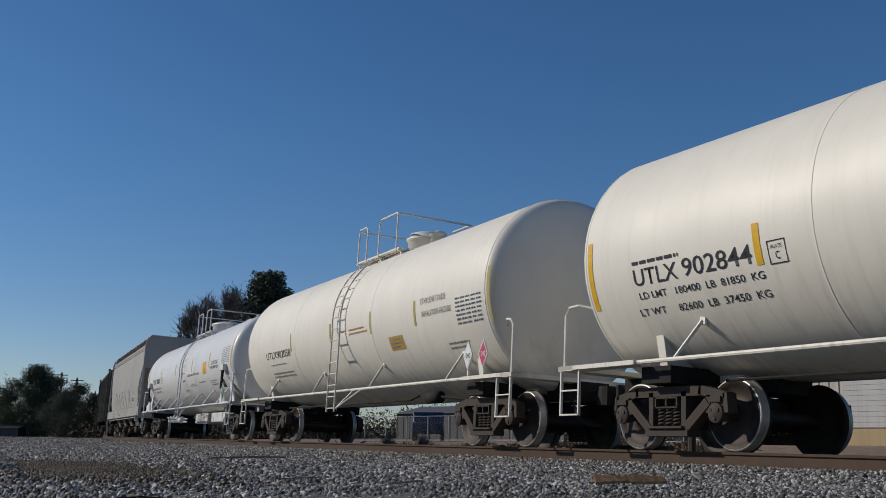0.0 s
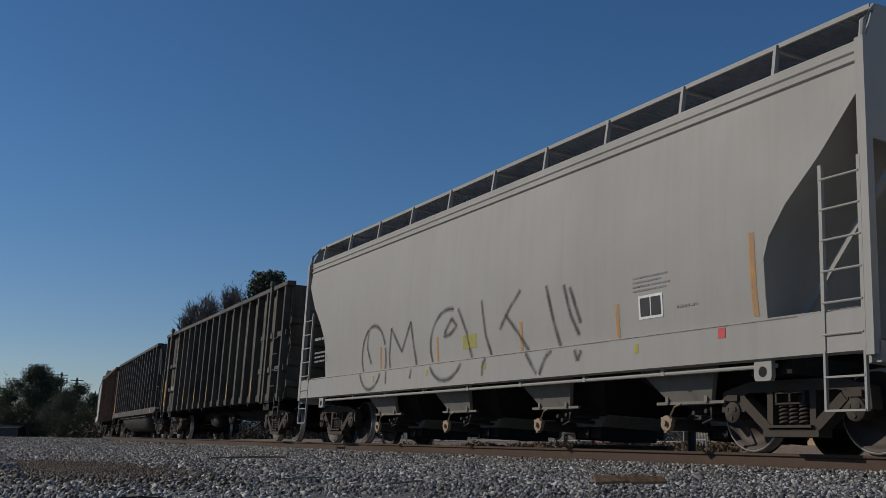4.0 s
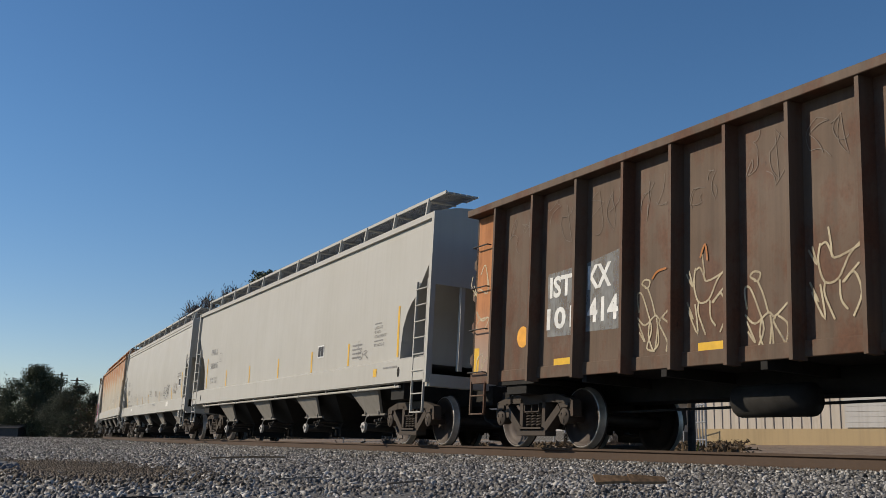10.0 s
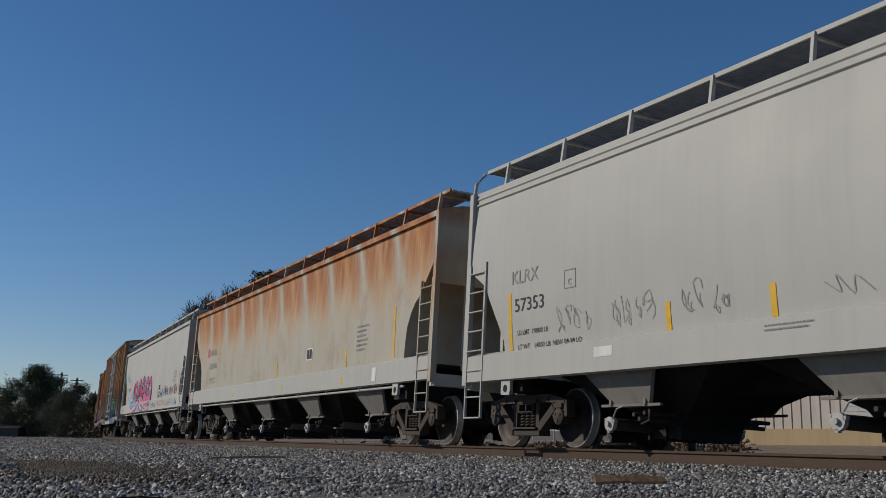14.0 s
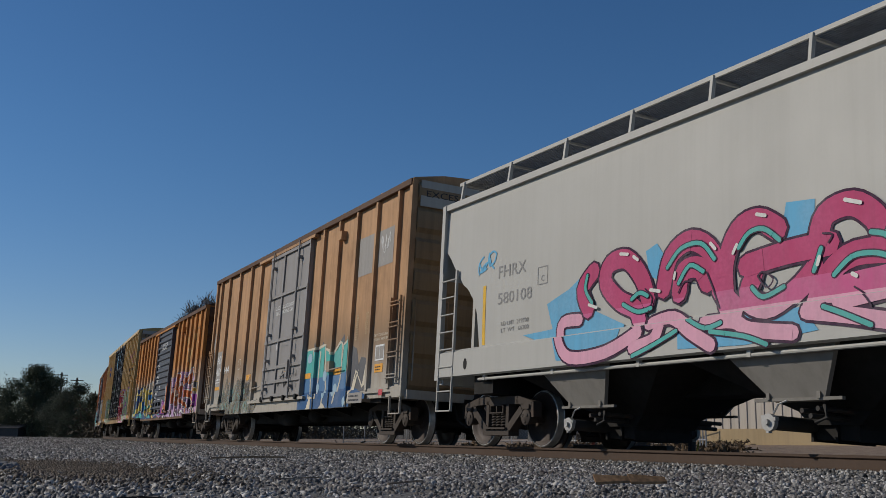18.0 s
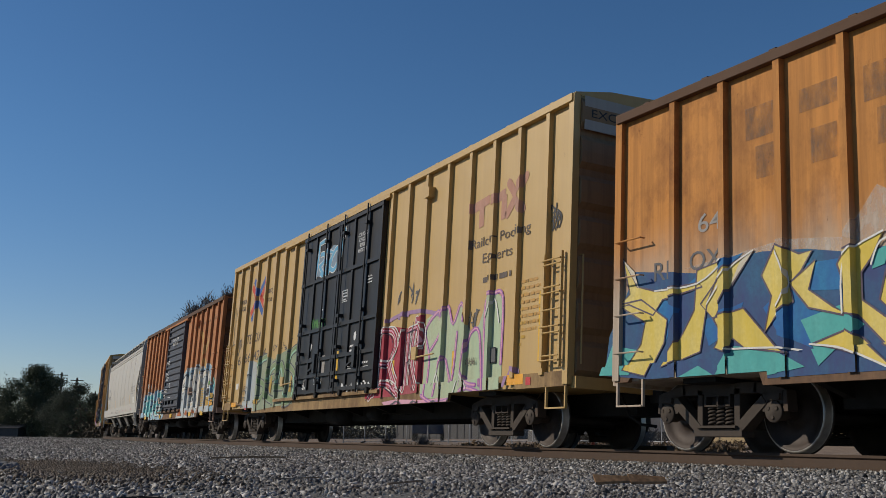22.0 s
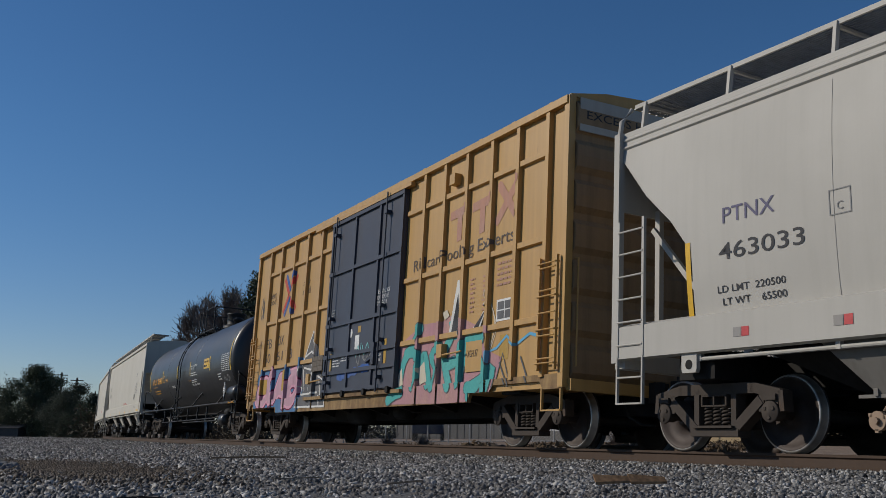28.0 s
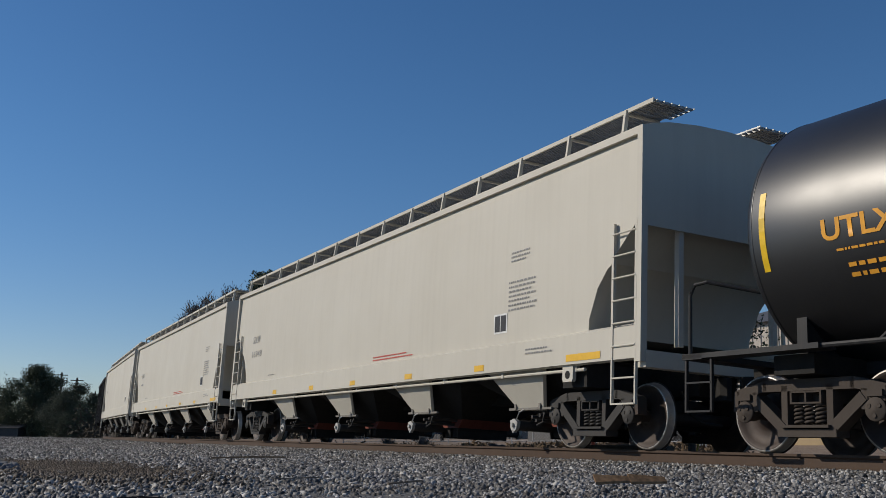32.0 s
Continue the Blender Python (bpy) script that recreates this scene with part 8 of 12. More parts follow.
for x in (-7.3, -5.9, -5.0, -3.0, -1.55, 0.9, 2.6, 4.6, 6.8):
    flat("red_square", hop_6, rect(x, x + 0.11, 1.28, 1.39), SILL, RED_MARK)
    flat("grey_square", hop_6, rect(x - 0.13, x - 0.01, 1.28, 1.39), SILL, PATCH_GREY)
text(hop_6, "CENTER FLOW", -4.3, -3.5, 1.30, 0.10, SILL, INK_BLACK)
bars(hop_6, -1.2, 0.6, 1.22, 1.46, 3, SILL, INK_GREY, 5)
scrawl(hop_6, 1.3, 1.9, 1.7, 2.1, ROUND_SIDE, PATCH_GREY, 51, 0.02, 4, 0.01)
for words, x1, z in (("CAUTION: DO NOT USE STEAM, BOILING WATER", 7.55, 2.42), ("OR SHARP OBJECTS TO CLEAN.", 6.95, 2.32), ("ENTER CAR WITH CLEAN SOFT SOLED SHOES.", 7.45, 2.22)):
    text(hop_6, words, 5.55, x1, z, 0.065, ROUND_SIDE, INK_GREY)
bars(hop_6, 5.55, 7.3, 2.10, 2.17, 1, ROUND_SIDE, INK_GREY, 6)
panel(hop_6, 6.6, 7.2, 1.65, 1.95, ROUND_SIDE, WHITE_SPRAY, WHITE_SPRAY, (2, 1))
for x in [-6.0 + 2.05 * i for i in range(7)]:
    bm = bmesh.new()
    pts = [(x, -(ROUND_SIDE(1.6 + 2.4 * i / 10) + 0.002), 1.6 + 2.4 * i / 10) for i in range(11)]
    tube(bm, pts, 0.003, 5)
    part("panel_seam", bm, WARM_GREY, hop_6)
# clean grey hoppers
for car, num in ((hop_7, "16948"), (hop_8, "16902")):
    text(car, "SDLW", -7.63, -6.95, 2.70, 0.20, FLAT_SIDE, INK_GREY)
    if car == hop_7:
        text(car, num, -7.63, -6.75, 2.30, 0.18, FLAT_SIDE, INK_GREY)
    else:
        bars(car, -7.63, -6.75, 2.30, 2.5, 1, FLAT_SIDE, INK_GREY, 2)
    panel(car, 6.20, 6.62, 1.78, 2.10, FLAT_SIDE, INK_WHITE, INK_BLACK, (2, 1))
    bars(car, 6.7, 7.3, 2.9, 3.1, 3, FLAT_SIDE, INK_GREY, 3)
    bars(car, 6.65, 7.5, 2.1, 2.62, 7, FLAT_SIDE, INK_GREY, 4)
    bars(car, 1.2, 3.2, 1.64, 1.76, 2, FLAT_SIDE, LOGO_RED, 5)
    bars(car, 7.3, 8.1, 1.36, 1.48, 2, SILL, INK_GREY, 6)
    bars(car, -6.0, -5.4, 1.7, 1.76, 1, FLAT_SIDE, INK_GREY, 7)
    for x, w in ((8.41, 0.83), (5.70, 0.32), (2.95, 0.32), (0.15, 0.3), (-2.45, 0.3), (-5.25, 0.3)):
        flat("orange_strip", car, rect(x, x + w, 1.19, 1.29), SILL, YELLOW_MARK)
for car in (hop_9,):
    text(car, "SDLW", -7.63, -6.95, 2.70, 0.20, FLAT_SIDE, INK_GREY)
    panel(car, 6.20, 6.62, 1.78, 2.10, FLAT_SIDE, INK_WHITE, INK_BLACK, (2, 1))

# gondolas
G1 = lambda z: 1.431
G2 = lambda z: 1.461
text(gon_1, "STK", -5.55, -5.02, 2.12, 0.27, G1, INK_WHITE, bold=0.015)
text(gon_1, "10", -4.55, -4.12, 2.14, 0.27, G1, INK_WHITE)
text(gon_1, "205", -3.62, -3.12, 2.14, 0.27, G1, INK_WHITE)
for words, x0, x1, z in (("EXW 10-8", -4.72, -4.22, 1.78), ("IL 52-6", -4.72, -4.3, 1.61), ("IH 12-6", -4.72, -4.3, 1.45), ("CU FT 4506", -4.72, -4.08, 1.28), ("LD LMT 202000", -5.68, -4.98, 1.44), ("LT WT  61000", -5.68, -4.98, 1.29), ("2 IN HF COMP SH", -6.6, -6.0, 1.38), ("RELEASE ROD", -1.75, -1.1, 1.30)):
    text(gon_1, words, x0, x1, z, 0.085, G1, INK_WHITE)
text(gon_1, "HANDLE MUST BE LOCKED", -6.66, -6.04, 1.92, 0.055, G1, INK_WHITE, 0.1)
text(gon_1, "BEFORE MOVING CAR", -6.62, -6.1, 1.84, 0.055, G1, INK_WHITE, 0.1)
for x in (-5.55, -2.75, 0.15, 3.0, 6.0):
    flat("reflective_strip", gon_1, rect(x, x + 0.52, 1.12, 1.22), G1, YELLOW_MARK)
for i in (1, 3, 5, 8, 11):
    x = -4.81 + 0.94 * i
    flat("reflective_strip", gon_1, rect(x - 0.04, x + 0.04, 1.2, 1.7), lambda z: 1.592, TAN_MARK)
flat("reflective_strip", gon_1, rect(-8.06, -7.62, 1.22, 1.50), G1, YELLOW_MARK, 0.02)
flat("reflective_strip", gon_1, rect(-7.60, -7.48, 1.22, 2.24), G1, INK_ORANGE, 0.168)
WORN = mist("worn_pale_olive_patch", (0.20, 0.175, 0.135), 0.0, 0.75)
flat("worn_panel", gon_1, rect(-6.92, -5.88, 2.0, 3.0) + rect(-6.92, -5.88, 3.1, 3.9) + rect(-8.05, -7.65, 1.9, 3.85) + rect(-5.66, -4.95, 2.5, 3.9), G1, WORN, 0.003)
flat("worn_panel", gon_1, [q for i in range(13) for q in rect(-4.66 + 0.94 * i, -4.0 + 0.94 * i, 2.2 + 0.3 * (i % 3), 3.9)], G1, WORN, 0.003)
for i in range(14):
    scrawl(gon_1, -4.55 + 0.94 * i, -4.05 + 0.94 * i, 1.6 + (i * 7 % 5) * 0.2, 3.6, G1, spray_paint("rubbed_steel_scratch", (0.17, 0.155, 0.12)) if i == 0 else bpy.data.materials["rubbed_steel_scratch"], 300 + i, 0.012, 2)
PALE_SCRAWL = mist("rubbed_cream_spray", (0.56, 0.48, 0.33), 0.3, 0.9)
RUBBED = spray_paint("rubbed_orange_stencil", (0.42, 0.16, 0.05))
text(gon_2, "EXTERIOR", 3.46, 3.96, 1.90, 0.075, G2, RUBBED)
bars(gon_2, 3.46, 3.98, 1.72, 1.88, 2, G2, RUBBED, 31)
text(gon_2, "INTERIOR", 3.46, 3.94, 1.63, 0.075, G2, RUBBED)
bars(gon_2, 3.46, 3.96, 1.54, 1.61, 1, G2, RUBBED, 32)
text(gon_2, "ST", -5.62, -5.22, 2.16, 0.30, G2, INK_WHITE)
text(gon_2, "KX", -4.90, -4.46, 2.20, 0.30, G2, INK_WHITE)
text(gon_2, "1341", -4.90, -4.38, 1.88, 0.25, G2, INK_ORANGE)
for words, x0, x1, z in (("LD LMT", -5.72, -5.42, 1.74), ("LT WT", -5.72, -5.46, 1.57), ("SULX 03/94", -5.72, -5.22, 1.40), ("210,300 LB", -4.88, -4.36, 1.72), ("52,700 LB", -4.86, -4.36, 1.56), ("95,400 KG", -3.95, -3.48, 1.80), ("23,900 KG", -3.95, -3.48, 1.64)):
    text(gon_2, words, x0, x1, z, 0.09, G2, INK_ORANGE)
scrawl(gon_2, -4.6, -4.2, 1.32, 1.48, G2, INK_WHITE, 66, 0.015, 3)
frame_box(gon_2, -2.72, -2.32, 1.9, 2.25, G2, INK_ORANGE, 0.02)
frame_box(gon_2, -2.74, -2.34, 1.55, 1.78, G2, INK_WHITE, 0.03)
panel(gon_2, 4.97, 5.45, 1.50, 1.90, G2, INK_WHITE, BLACK_SPRAY, (2, 2))
bars(gon_2, 4.0, 4.3, 1.4, 1.8, 3, G2, INK_ORANGE, 5)
bars(gon_2, 5.0, 5.4, 1.26, 1.46, 2, G2, INK_ORANGE, 6)
bars(gon_2, 5.95, 6.4, 1.55, 1.98, 3, G2, INK_ORANGE, 7)
for x, k in ((-2.1, 61), (-0.32, 62), (0.66, 63), (1.58, 64)):
    scrawl(gon_2, x, x + 0.5, 1.32, 1.98, G2, PALE_SCRAWL, k, 0.016, 4)
    scrawl(gon_2, x, x + 0.5, 1.28, 1.75, G2, PALE_SCRAWL, k + 200, 0.016, 3)
for x, w in ((-6.9, 0.28), (-6.2, 0.26), (6.9, 0.22)):
    flat("red_square", gon_2, rect(x, x + 0.2, 1.06, 1.18), lambda z: 1.622, plain("salmon_reflector", (0.62, 0.20, 0.13), 0.4))
G3 = lambda z: 1.441
text(gon_3, "IST", -4.98, -4.42, 2.20, 0.33, G3, INK_WHITE, bold=0.03)
text(gon_3, "KX", -4.03, -3.49, 2.22, 0.35, G3, INK_WHITE, bold=0.03)
text(gon_3, "101", -5.04, -4.36, 1.72, 0.33, G3, INK_WHITE, bold=0.03)
text(gon_3, "414", -4.03, -3.33, 1.74, 0.35, G3, INK_WHITE, bold=0.03)
flat("orange_disc", gon_3, [arc(-5.70, 1.68, 0.16, 0.17, 0, 345, 16)], G3, INK_ORANGE)
for x in (-4.83, -1.77, 0.95, 4.1):
    flat("reflective_strip", gon_3, rect(x, x + 0.5, 1.16, 1.28), G3, YELLOW_MARK)
flat("reflective_strip", gon_3, rect(6.88, 7.12, 1.2, 1.85), G3, YELLOW_MARK)
flat("reflective_strip", gon_3, rect(-7.18, -7.02, 1.14, 1.6), G3, YELLOW_MARK)
panel(gon_3, 4.1, 4.6, 1.42, 1.80, G3, INK_WHITE, BROWN_STEEL, (2, 2))
bars(gon_3, 5.1, 5.35, 2.35, 2.85, 8, G3, INK_WHITE, 3)


ribs_g3 = [-6.4, -5.29, -4.14, -3.06, -2.09, -1.13, -0.16, 0.79, 1.73, 2.68, 3.76, 4.85, 5.95]
flat("end_panel_paint", gon_3, rect(-7.18, -6.47, 1.15, 3.86, 3), G3, RUST_BROWN, 0.003, "rust orange painted end panel")
flat("cover_patch", gon_3, [[(-5.02, 1.62), (-4.22, 1.60), (-4.24, 2.62), (-5.04, 2.58)], [(-4.06, 1.62), (-3.20, 1.60), (-3.18, 2.74), (-4.06, 2.62)]], G3, mist("thin_slate_cover", (0.24, 0.25, 0.25), 0.3, 0.95), 0.003)
TAG_A = [[(-2.89, 1.78), (-2.92, 2.01), (-2.83, 2.01), (-2.71, 1.76), (-2.63, 1.52), (-2.72, 1.29), (-2.57, 1.24)], [(-2.75, 2.10), (-2.83, 2.15), (-2.77, 2.20), (-2.67, 2.17), (-2.70, 2.09), (-2.76, 2.09)], [(-2.71, 2.07), (-2.63, 1.91), (-2.56, 1.70)], [(-2.91, 1.70), (-2.76, 1.59), (-2.56, 1.70), (-2.46, 1.65), (-2.28, 1.78)], [(-2.89, 1.62), (-2.76, 1.37), (-2.87, 1.50)], [(-2.53, 1.66), (-2.49, 1.35), (-2.57, 1.26)], [(-2.46, 1.63), (-2.48, 1.58), (-2.32, 1.33), (-2.35, 1.22), (-2.27, 1.52), (-2.41, 1.65)], [(-2.66, 1.64), (-2.69, 1.44), (-2.57, 1.24), (-2.51, 1.58)]]
TAG_B = [[(-1.97, 2.16), (-1.86, 1.99), (-1.92, 2.19)], [(-1.81, 2.21), (-1.84, 2.02), (-1.76, 1.79), (-1.58, 1.80), (-1.43, 2.03), (-1.28, 2.15)], [(-1.69, 2.37), (-1.66, 2.18), (-1.62, 2.03), (-1.28, 2.12)], [(-1.96, 1.80), (-1.85, 1.58), (-1.94, 1.70), (-1.77, 1.39), (-1.82, 1.76)], [(-1.76, 1.77), (-1.76, 1.64), (-1.64, 1.38)], [(-1.56, 1.78), (-1.55, 1.58), (-1.47, 1.47)], [(-1.50, 1.76), (-1.37, 1.85), (-1.28, 1.62), (-1.39, 1.39)], [(-1.52, 1.76), (-1.31, 1.93)], [(-1.79, 2.20), (-1.72, 2.21), (-1.64, 2.05)]]
sketch(gon_3, G3, PALE_SCRAWL, 0.006, 0.026, TAG_A + TAG_B)
sketch(gon_3, G3, PALE_SCRAWL, 0.006, 0.026, [[(-7.34, 2.86), (-7.37, 2.70), (-7.18, 2.51), (-7.28, 2.69)], [(-7.06, 2.87), (-6.93, 3.01), (-6.78, 2.62)], [(-7.27, 2.52), (-7.09, 2.61), (-6.82, 2.52), (-6.88, 2.90)], [(-7.06, 2.07), (-7.16, 2.24), (-6.97, 2.06), (-6.80, 2.10)], [(-7.15, 1.93), (-7.06, 2.07), (-6.75, 2.09), (-6.87, 1.90)], [(-7.10, 1.09), (-7.07, 1.40), (-6.90, 1.49), (-6.93, 1.24), (-6.76, 1.43), (-6.67, 1.27)], [(-6.97, 1.14), (-6.88, 1.08)]])
sketch(gon_3, G3, RUBBED, 0.009, 0.03, [[(-2.62, 2.20), (-2.52, 2.28), (-2.36, 2.30)], [(-1.72, 2.35), (-1.64, 2.50), (-1.60, 2.30)]])
for i, (u, w) in enumerate(zip(ribs_g3, ribs_g3[1:])):
    if i in (5, 6, 8, 9, 11):
        tag, x = (TAG_A, -3.06) if i % 2 else (TAG_B, -2.09)
        sketch(gon_3, G3, PALE_SCRAWL, 0.006, 0.026, [[(u + (p - x) * (w - u) / 0.98, q - 0.08 * (i % 3)) for p, q in line] for line in tag])
    scrawl(gon_3, u + 0.15, w - 0.2, 3.0, 3.75, G3, spray_paint("pale_scratches", (0.20, 0.165, 0.135)) if i == 0 else bpy.data.materials["pale_scratches"], 520 + i, 0.008, 2)
scrawl(gon_3, 6.2, 6.75, 1.32, 1.72, G3, INK_WHITE, 80, 0.035, 2)


# ribbed faces of the box cars
B = BOX_SIDE
DK = DOOR_SIDE
F1, F2, F3, F4, F5 = (ribbed(RIBS[c.name], w, p) for c, w, p in ((box_1, 0.88, 6.3), (box_2, 0.86, 6.23), (box_3, 0.87, 7.08), (box_4, 0.86, 6.13), (box_5, 0.84, 6.33)))
BLUE_SPRAY, DEEP_BLUE = spray_paint("blue_spray", (0.09, 0.20, 0.36)), spray_paint("dark_blue_spray", (0.045, 0.115, 0.25))
ICE_SPRAY, LILAC, PLUM = spray_paint("ice_blue_spray", (0.33, 0.48, 0.58)), spray_paint("lilac_spray", (0.36, 0.23, 0.38)), spray_paint("plum_grey_spray", (0.12, 0.095, 0.13))
RUST_ORANGE = spray_paint("burnt_orange_spray", (0.42, 0.13, 0.05))
FOREST = spray_paint("dark_green_spray", (0.05, 0.11, 0.07))
FADED_MARK = mist("faded_grey_paint", (0.17, 0.115, 0.08), 0.0, 0.65)
SLOGAN = spray_paint("dark_grey_lettering", (0.12, 0.095, 0.08))
END_WHITE = paint("dusty_white_end_panel", (0.42, 0.39, 0.34), dirty=0.2, streak=0.2)


def end_text(car, words, x, y0, y1, z0, h, material):
    """Lettering on the end of a car that looks along the train."""
    ob = text(car, words, y0, y1, z0, h, lambda z: 0.0, material, 0.0)
    for v in ob.data.vertices:
        v.co = (x, v.co.x, v.co.z)
    return ob


for car, rear, x, top in ((box_1, 7.65, 7.84, 5.19), (box_3, 9.03, 9.57, 5.25), (box_5, 7.76, 7.98, 5.27)):
    for k, e in ((-1, rear), (1, x)):
        bm = bmesh.new()
        box(bm, min(k * (e + 0.06), k * (e + 0.078)), max(k * (e + 0.06), k * (e + 0.078)), -1.42, 1.42, top - 0.56, top - 0.03)
        part("height_panel", bm, END_WHITE, car, "dusty white warning panel at the top of the end")
    end_text(car, "EXCESS HEIGHT CAR", x + 0.085, -1.3, 1.1, top - 0.36, 0.13, INK_BLACK)


def slivers(x0, x1, z0, tops, n, seed, size):
    """Bent pointed blades that fan across a stretch of the side."""
    rr = random.Random(seed)
    out = []
    for i in range(n):
        f = (i + rr.uniform(0.2, 0.8)) / n
        x = x0 + (x1 - x0) * f
        u = f * (len(tops) - 1)
        top = tops[int(u)] + (tops[min(int(u) + 1, len(tops) - 1)] - tops[int(u)]) * (u - int(u))
        z = rr.uniform(z0, top - 0.25)
        a = rr.choice((0.75, 1.25, 1.9, 2.4)) + rr.uniform(-0.3, 0.3)
        l = min(size * rr.uniform(0.6, 1.3), (top - z) / max(0.3, math.sin(a)))
        w = size * rr.uniform(0.16, 0.30)
        d, e = (math.cos(a), math.sin(a)), (-math.sin(a), math.cos(a))
        bend = rr.uniform(-0.25, 0.25) * l
        pts = [(-l * 0.3, 0), (0.0, -w), (l * 0.4, -w * 0.8 + bend * 0.3), (l, bend), (l * 0.35, w * 0.5 + bend * 0.4), (0, w)]
        out.append([(x + d[0] * p + e[0] * q, max(0.72, z + d[1] * p + e[1] * q)) for p, q in pts])
    return out


def jag(x0, x1, z0, tops):
    """A strip from z0 up to a broken top line, in quads."""
    n = len(tops) - 1
    return [[(x0 + (x1 - x0) * i / n, z0), (x0 + (x1 - x0) * (i + 1) / n, z0), (x0 + (x1 - x0) * (i + 1) / n, tops[i + 1]), (x0 + (x1 - x0) * i / n, tops[i])] for i in range(n)]


# tan box car
for x0, x1, z0, z1 in ((5.06, 5.95, 3.56, 4.42), (6.16, 6.94, 3.62, 4.40)):
    blob(box_1, rect(x0, x1, z0, z1), B, PATCH_GREY, 0.004)
scrawl(box_1, 6.3, 6.75, 3.85, 4.3, B, INK_WHITE, 62, 0.02, 3, 0.008)
blob(box_1, [[(2.4, 2.0), (2.95, 2.0), (2.78, 2.3), (2.55, 2.24)], [(2.95, 2.1), (3.3, 2.1), (3.15, 2.3)], [(4.15, 2.0), (4.6, 2.0), (4.5, 2.36), (4.25, 2.2)]], F1, GREY_SPRAY, 0.004)
blob(box_1, [[(5.0, 1.0), (5.95, 1.05), (5.95, 1.72), (5.6, 1.78), (5.45, 1.62), (5.3, 1.98), (5.04, 2.05)]], F1, GREY_SPRAY, 0.004, "grey sprayed patch")
blob(box_1, jag(1.70, 6.1, 0.66, [1.15, 1.22, 1.2, 1.2, 1.15, 1.2, 1.1, 0.95]), F1, DEEP_BLUE, 0.005, "blue and teal sprayed graffito")
blob(box_1, jag(1.78, 4.98, 1.14, [1.5] * 6), F1, BLUE_SPRAY, 0.006)
blob(box_1, jag(1.92, 2.50, 1.46, [2.12, 2.16, 2.14]) + jag(2.62, 3.30, 1.46, [2.08, 2.06, 2.18, 2.20]) + jag(3.36, 4.42, 1.48, [2.10, 2.0, 1.94, 2.05, 2.22]) + jag(4.48, 4.96, 1.5, [2.10, 2.16, 2.20]), F1, TEAL_SPRAY, 0.007)
blob(box_1, strokes([[(1.92, 1.4), (1.95, 2.16), (2.5, 2.17), (2.56, 1.72), (2.62, 2.12), (3.2, 2.2), (3.34, 2.2), (3.4, 1.7), (3.52, 1.2), (3.42, 0.8)], [(3.42, 2.1), (3.9, 1.96), (4.3, 2.2), (4.42, 2.16), (4.46, 1.6), (4.5, 2.12), (4.9, 2.24)], [(2.42, 1.5), (2.5, 1.0), (2.95, 0.98), (3.02, 2.05)], [(4.15, 0.85), (4.42, 1.35), (4.47, 1.9)], [(5.02, 0.8), (5.35, 1.5), (5.72, 1.16), (5.95, 1.42)]], 0.065), F1, CREAM_SPRAY, 0.010)
blob(box_1, [[(2.35, 0.72), (2.75, 0.72), (2.6, 1.05)], [(3.25, 0.74), (3.75, 0.72), (3.5, 0.86)], [(5.0, 0.98), (5.5, 1.52), (5.3, 1.08)], [(5.72, 1.12), (5.95, 1.2), (5.95, 1.85)]], F1, CREAM_SPRAY, 0.011)
blob(box_1, [arc(2.98, 1.22, 0.10, 0.12, 0, 345, 12), arc(4.14, 1.13, 0.13, 0.15, 0, 345, 12), arc(3.5, 1.05, 0.09, 0.10, 0, 345, 12), arc(4.88, 0.85, 0.12, 0.12, 0, 345, 12), arc(3.42, 1.48, 0.13, 0.13, 0, 345, 12), arc(2.3, 1.95, 0.16, 0.12, 0, 345, 12)], F1, ICE_SPRAY, 0.013)
for x in (1.98, 3.98):
    flat("reflective_strip", box_1, rect(x, x + 0.45, 1.47, 1.60), B, INK_ORANGE, 0.016)
flat("reflective_strip", box_1, rect(-7.45, -7.1, 1.2, 1.34), B, INK_ORANGE)
flat("data_plate", box_1, rect(5.11, 5.91, 0.80, 1.02), lambda z: 1.571, PATCH_GREY, 0.014)
bars(box_1, 5.16, 5.85, 0.83, 1.0, 2, lambda z: 1.571, INK_BLACK, 77, 0.017)
bars(box_1, 5.17, 5.33, 2.15, 2.72, 11, B, STRAW_SCRAWL, 2)
bars(box_1, 5.70, 5.86, 2.25, 2.72, 11, B, STRAW_SCRAWL, 3)
text(box_1, "EMPTY CG ABOVE RAIL", 6.22, 7.0, 2.14, 0.055, B, CREAM_SPRAY, slope=0.0)
text(box_1, "FLOOR HT ABOVE RAIL", 6.22, 7.0, 2.05, 0.055, B, CREAM_SPRAY)
panel(box_1, 6.34, 6.80, 1.64, 1.96, B, INK_WHITE, PATCH_GREY, (2, 1))
flat("warning_plate", box_1, rect(6.35, 6.77, 1.40, 1.57), B, INK_ORANGE, 0.006)
bars(box_1, 6.39, 6.73, 1.43, 1.54, 2, B, INK_BLACK, 5, 0.009)
flat("red_square", box_1, rect(6.75, 6.95, 0.92, 1.04), lambda z: 1.571, RED_MARK, 0.005)
flat("cover_patch", box_1, rect(-7.55, -7.07, 2.32, 2.9), B, PATCH_GREY)
flat("cover_patch", box_1, rect(-6.92, -6.1, 1.3, 2.75), B, PATCH_GREY)
text(box_1, "AOK", -6.88, -6.2, 2.35, 0.26, B, INK_WHITE)
text(box_1, "409", -6.88, -6.2, 1.98, 0.24, B, INK_WHITE)
text(box_1, "144", -5.9, -5.35, 2.0, 0.24, B, INK_WHITE)
bars(box_1, -6.88, -6.2, 1.72, 1.9, 2, B, INK_WHITE, 9)
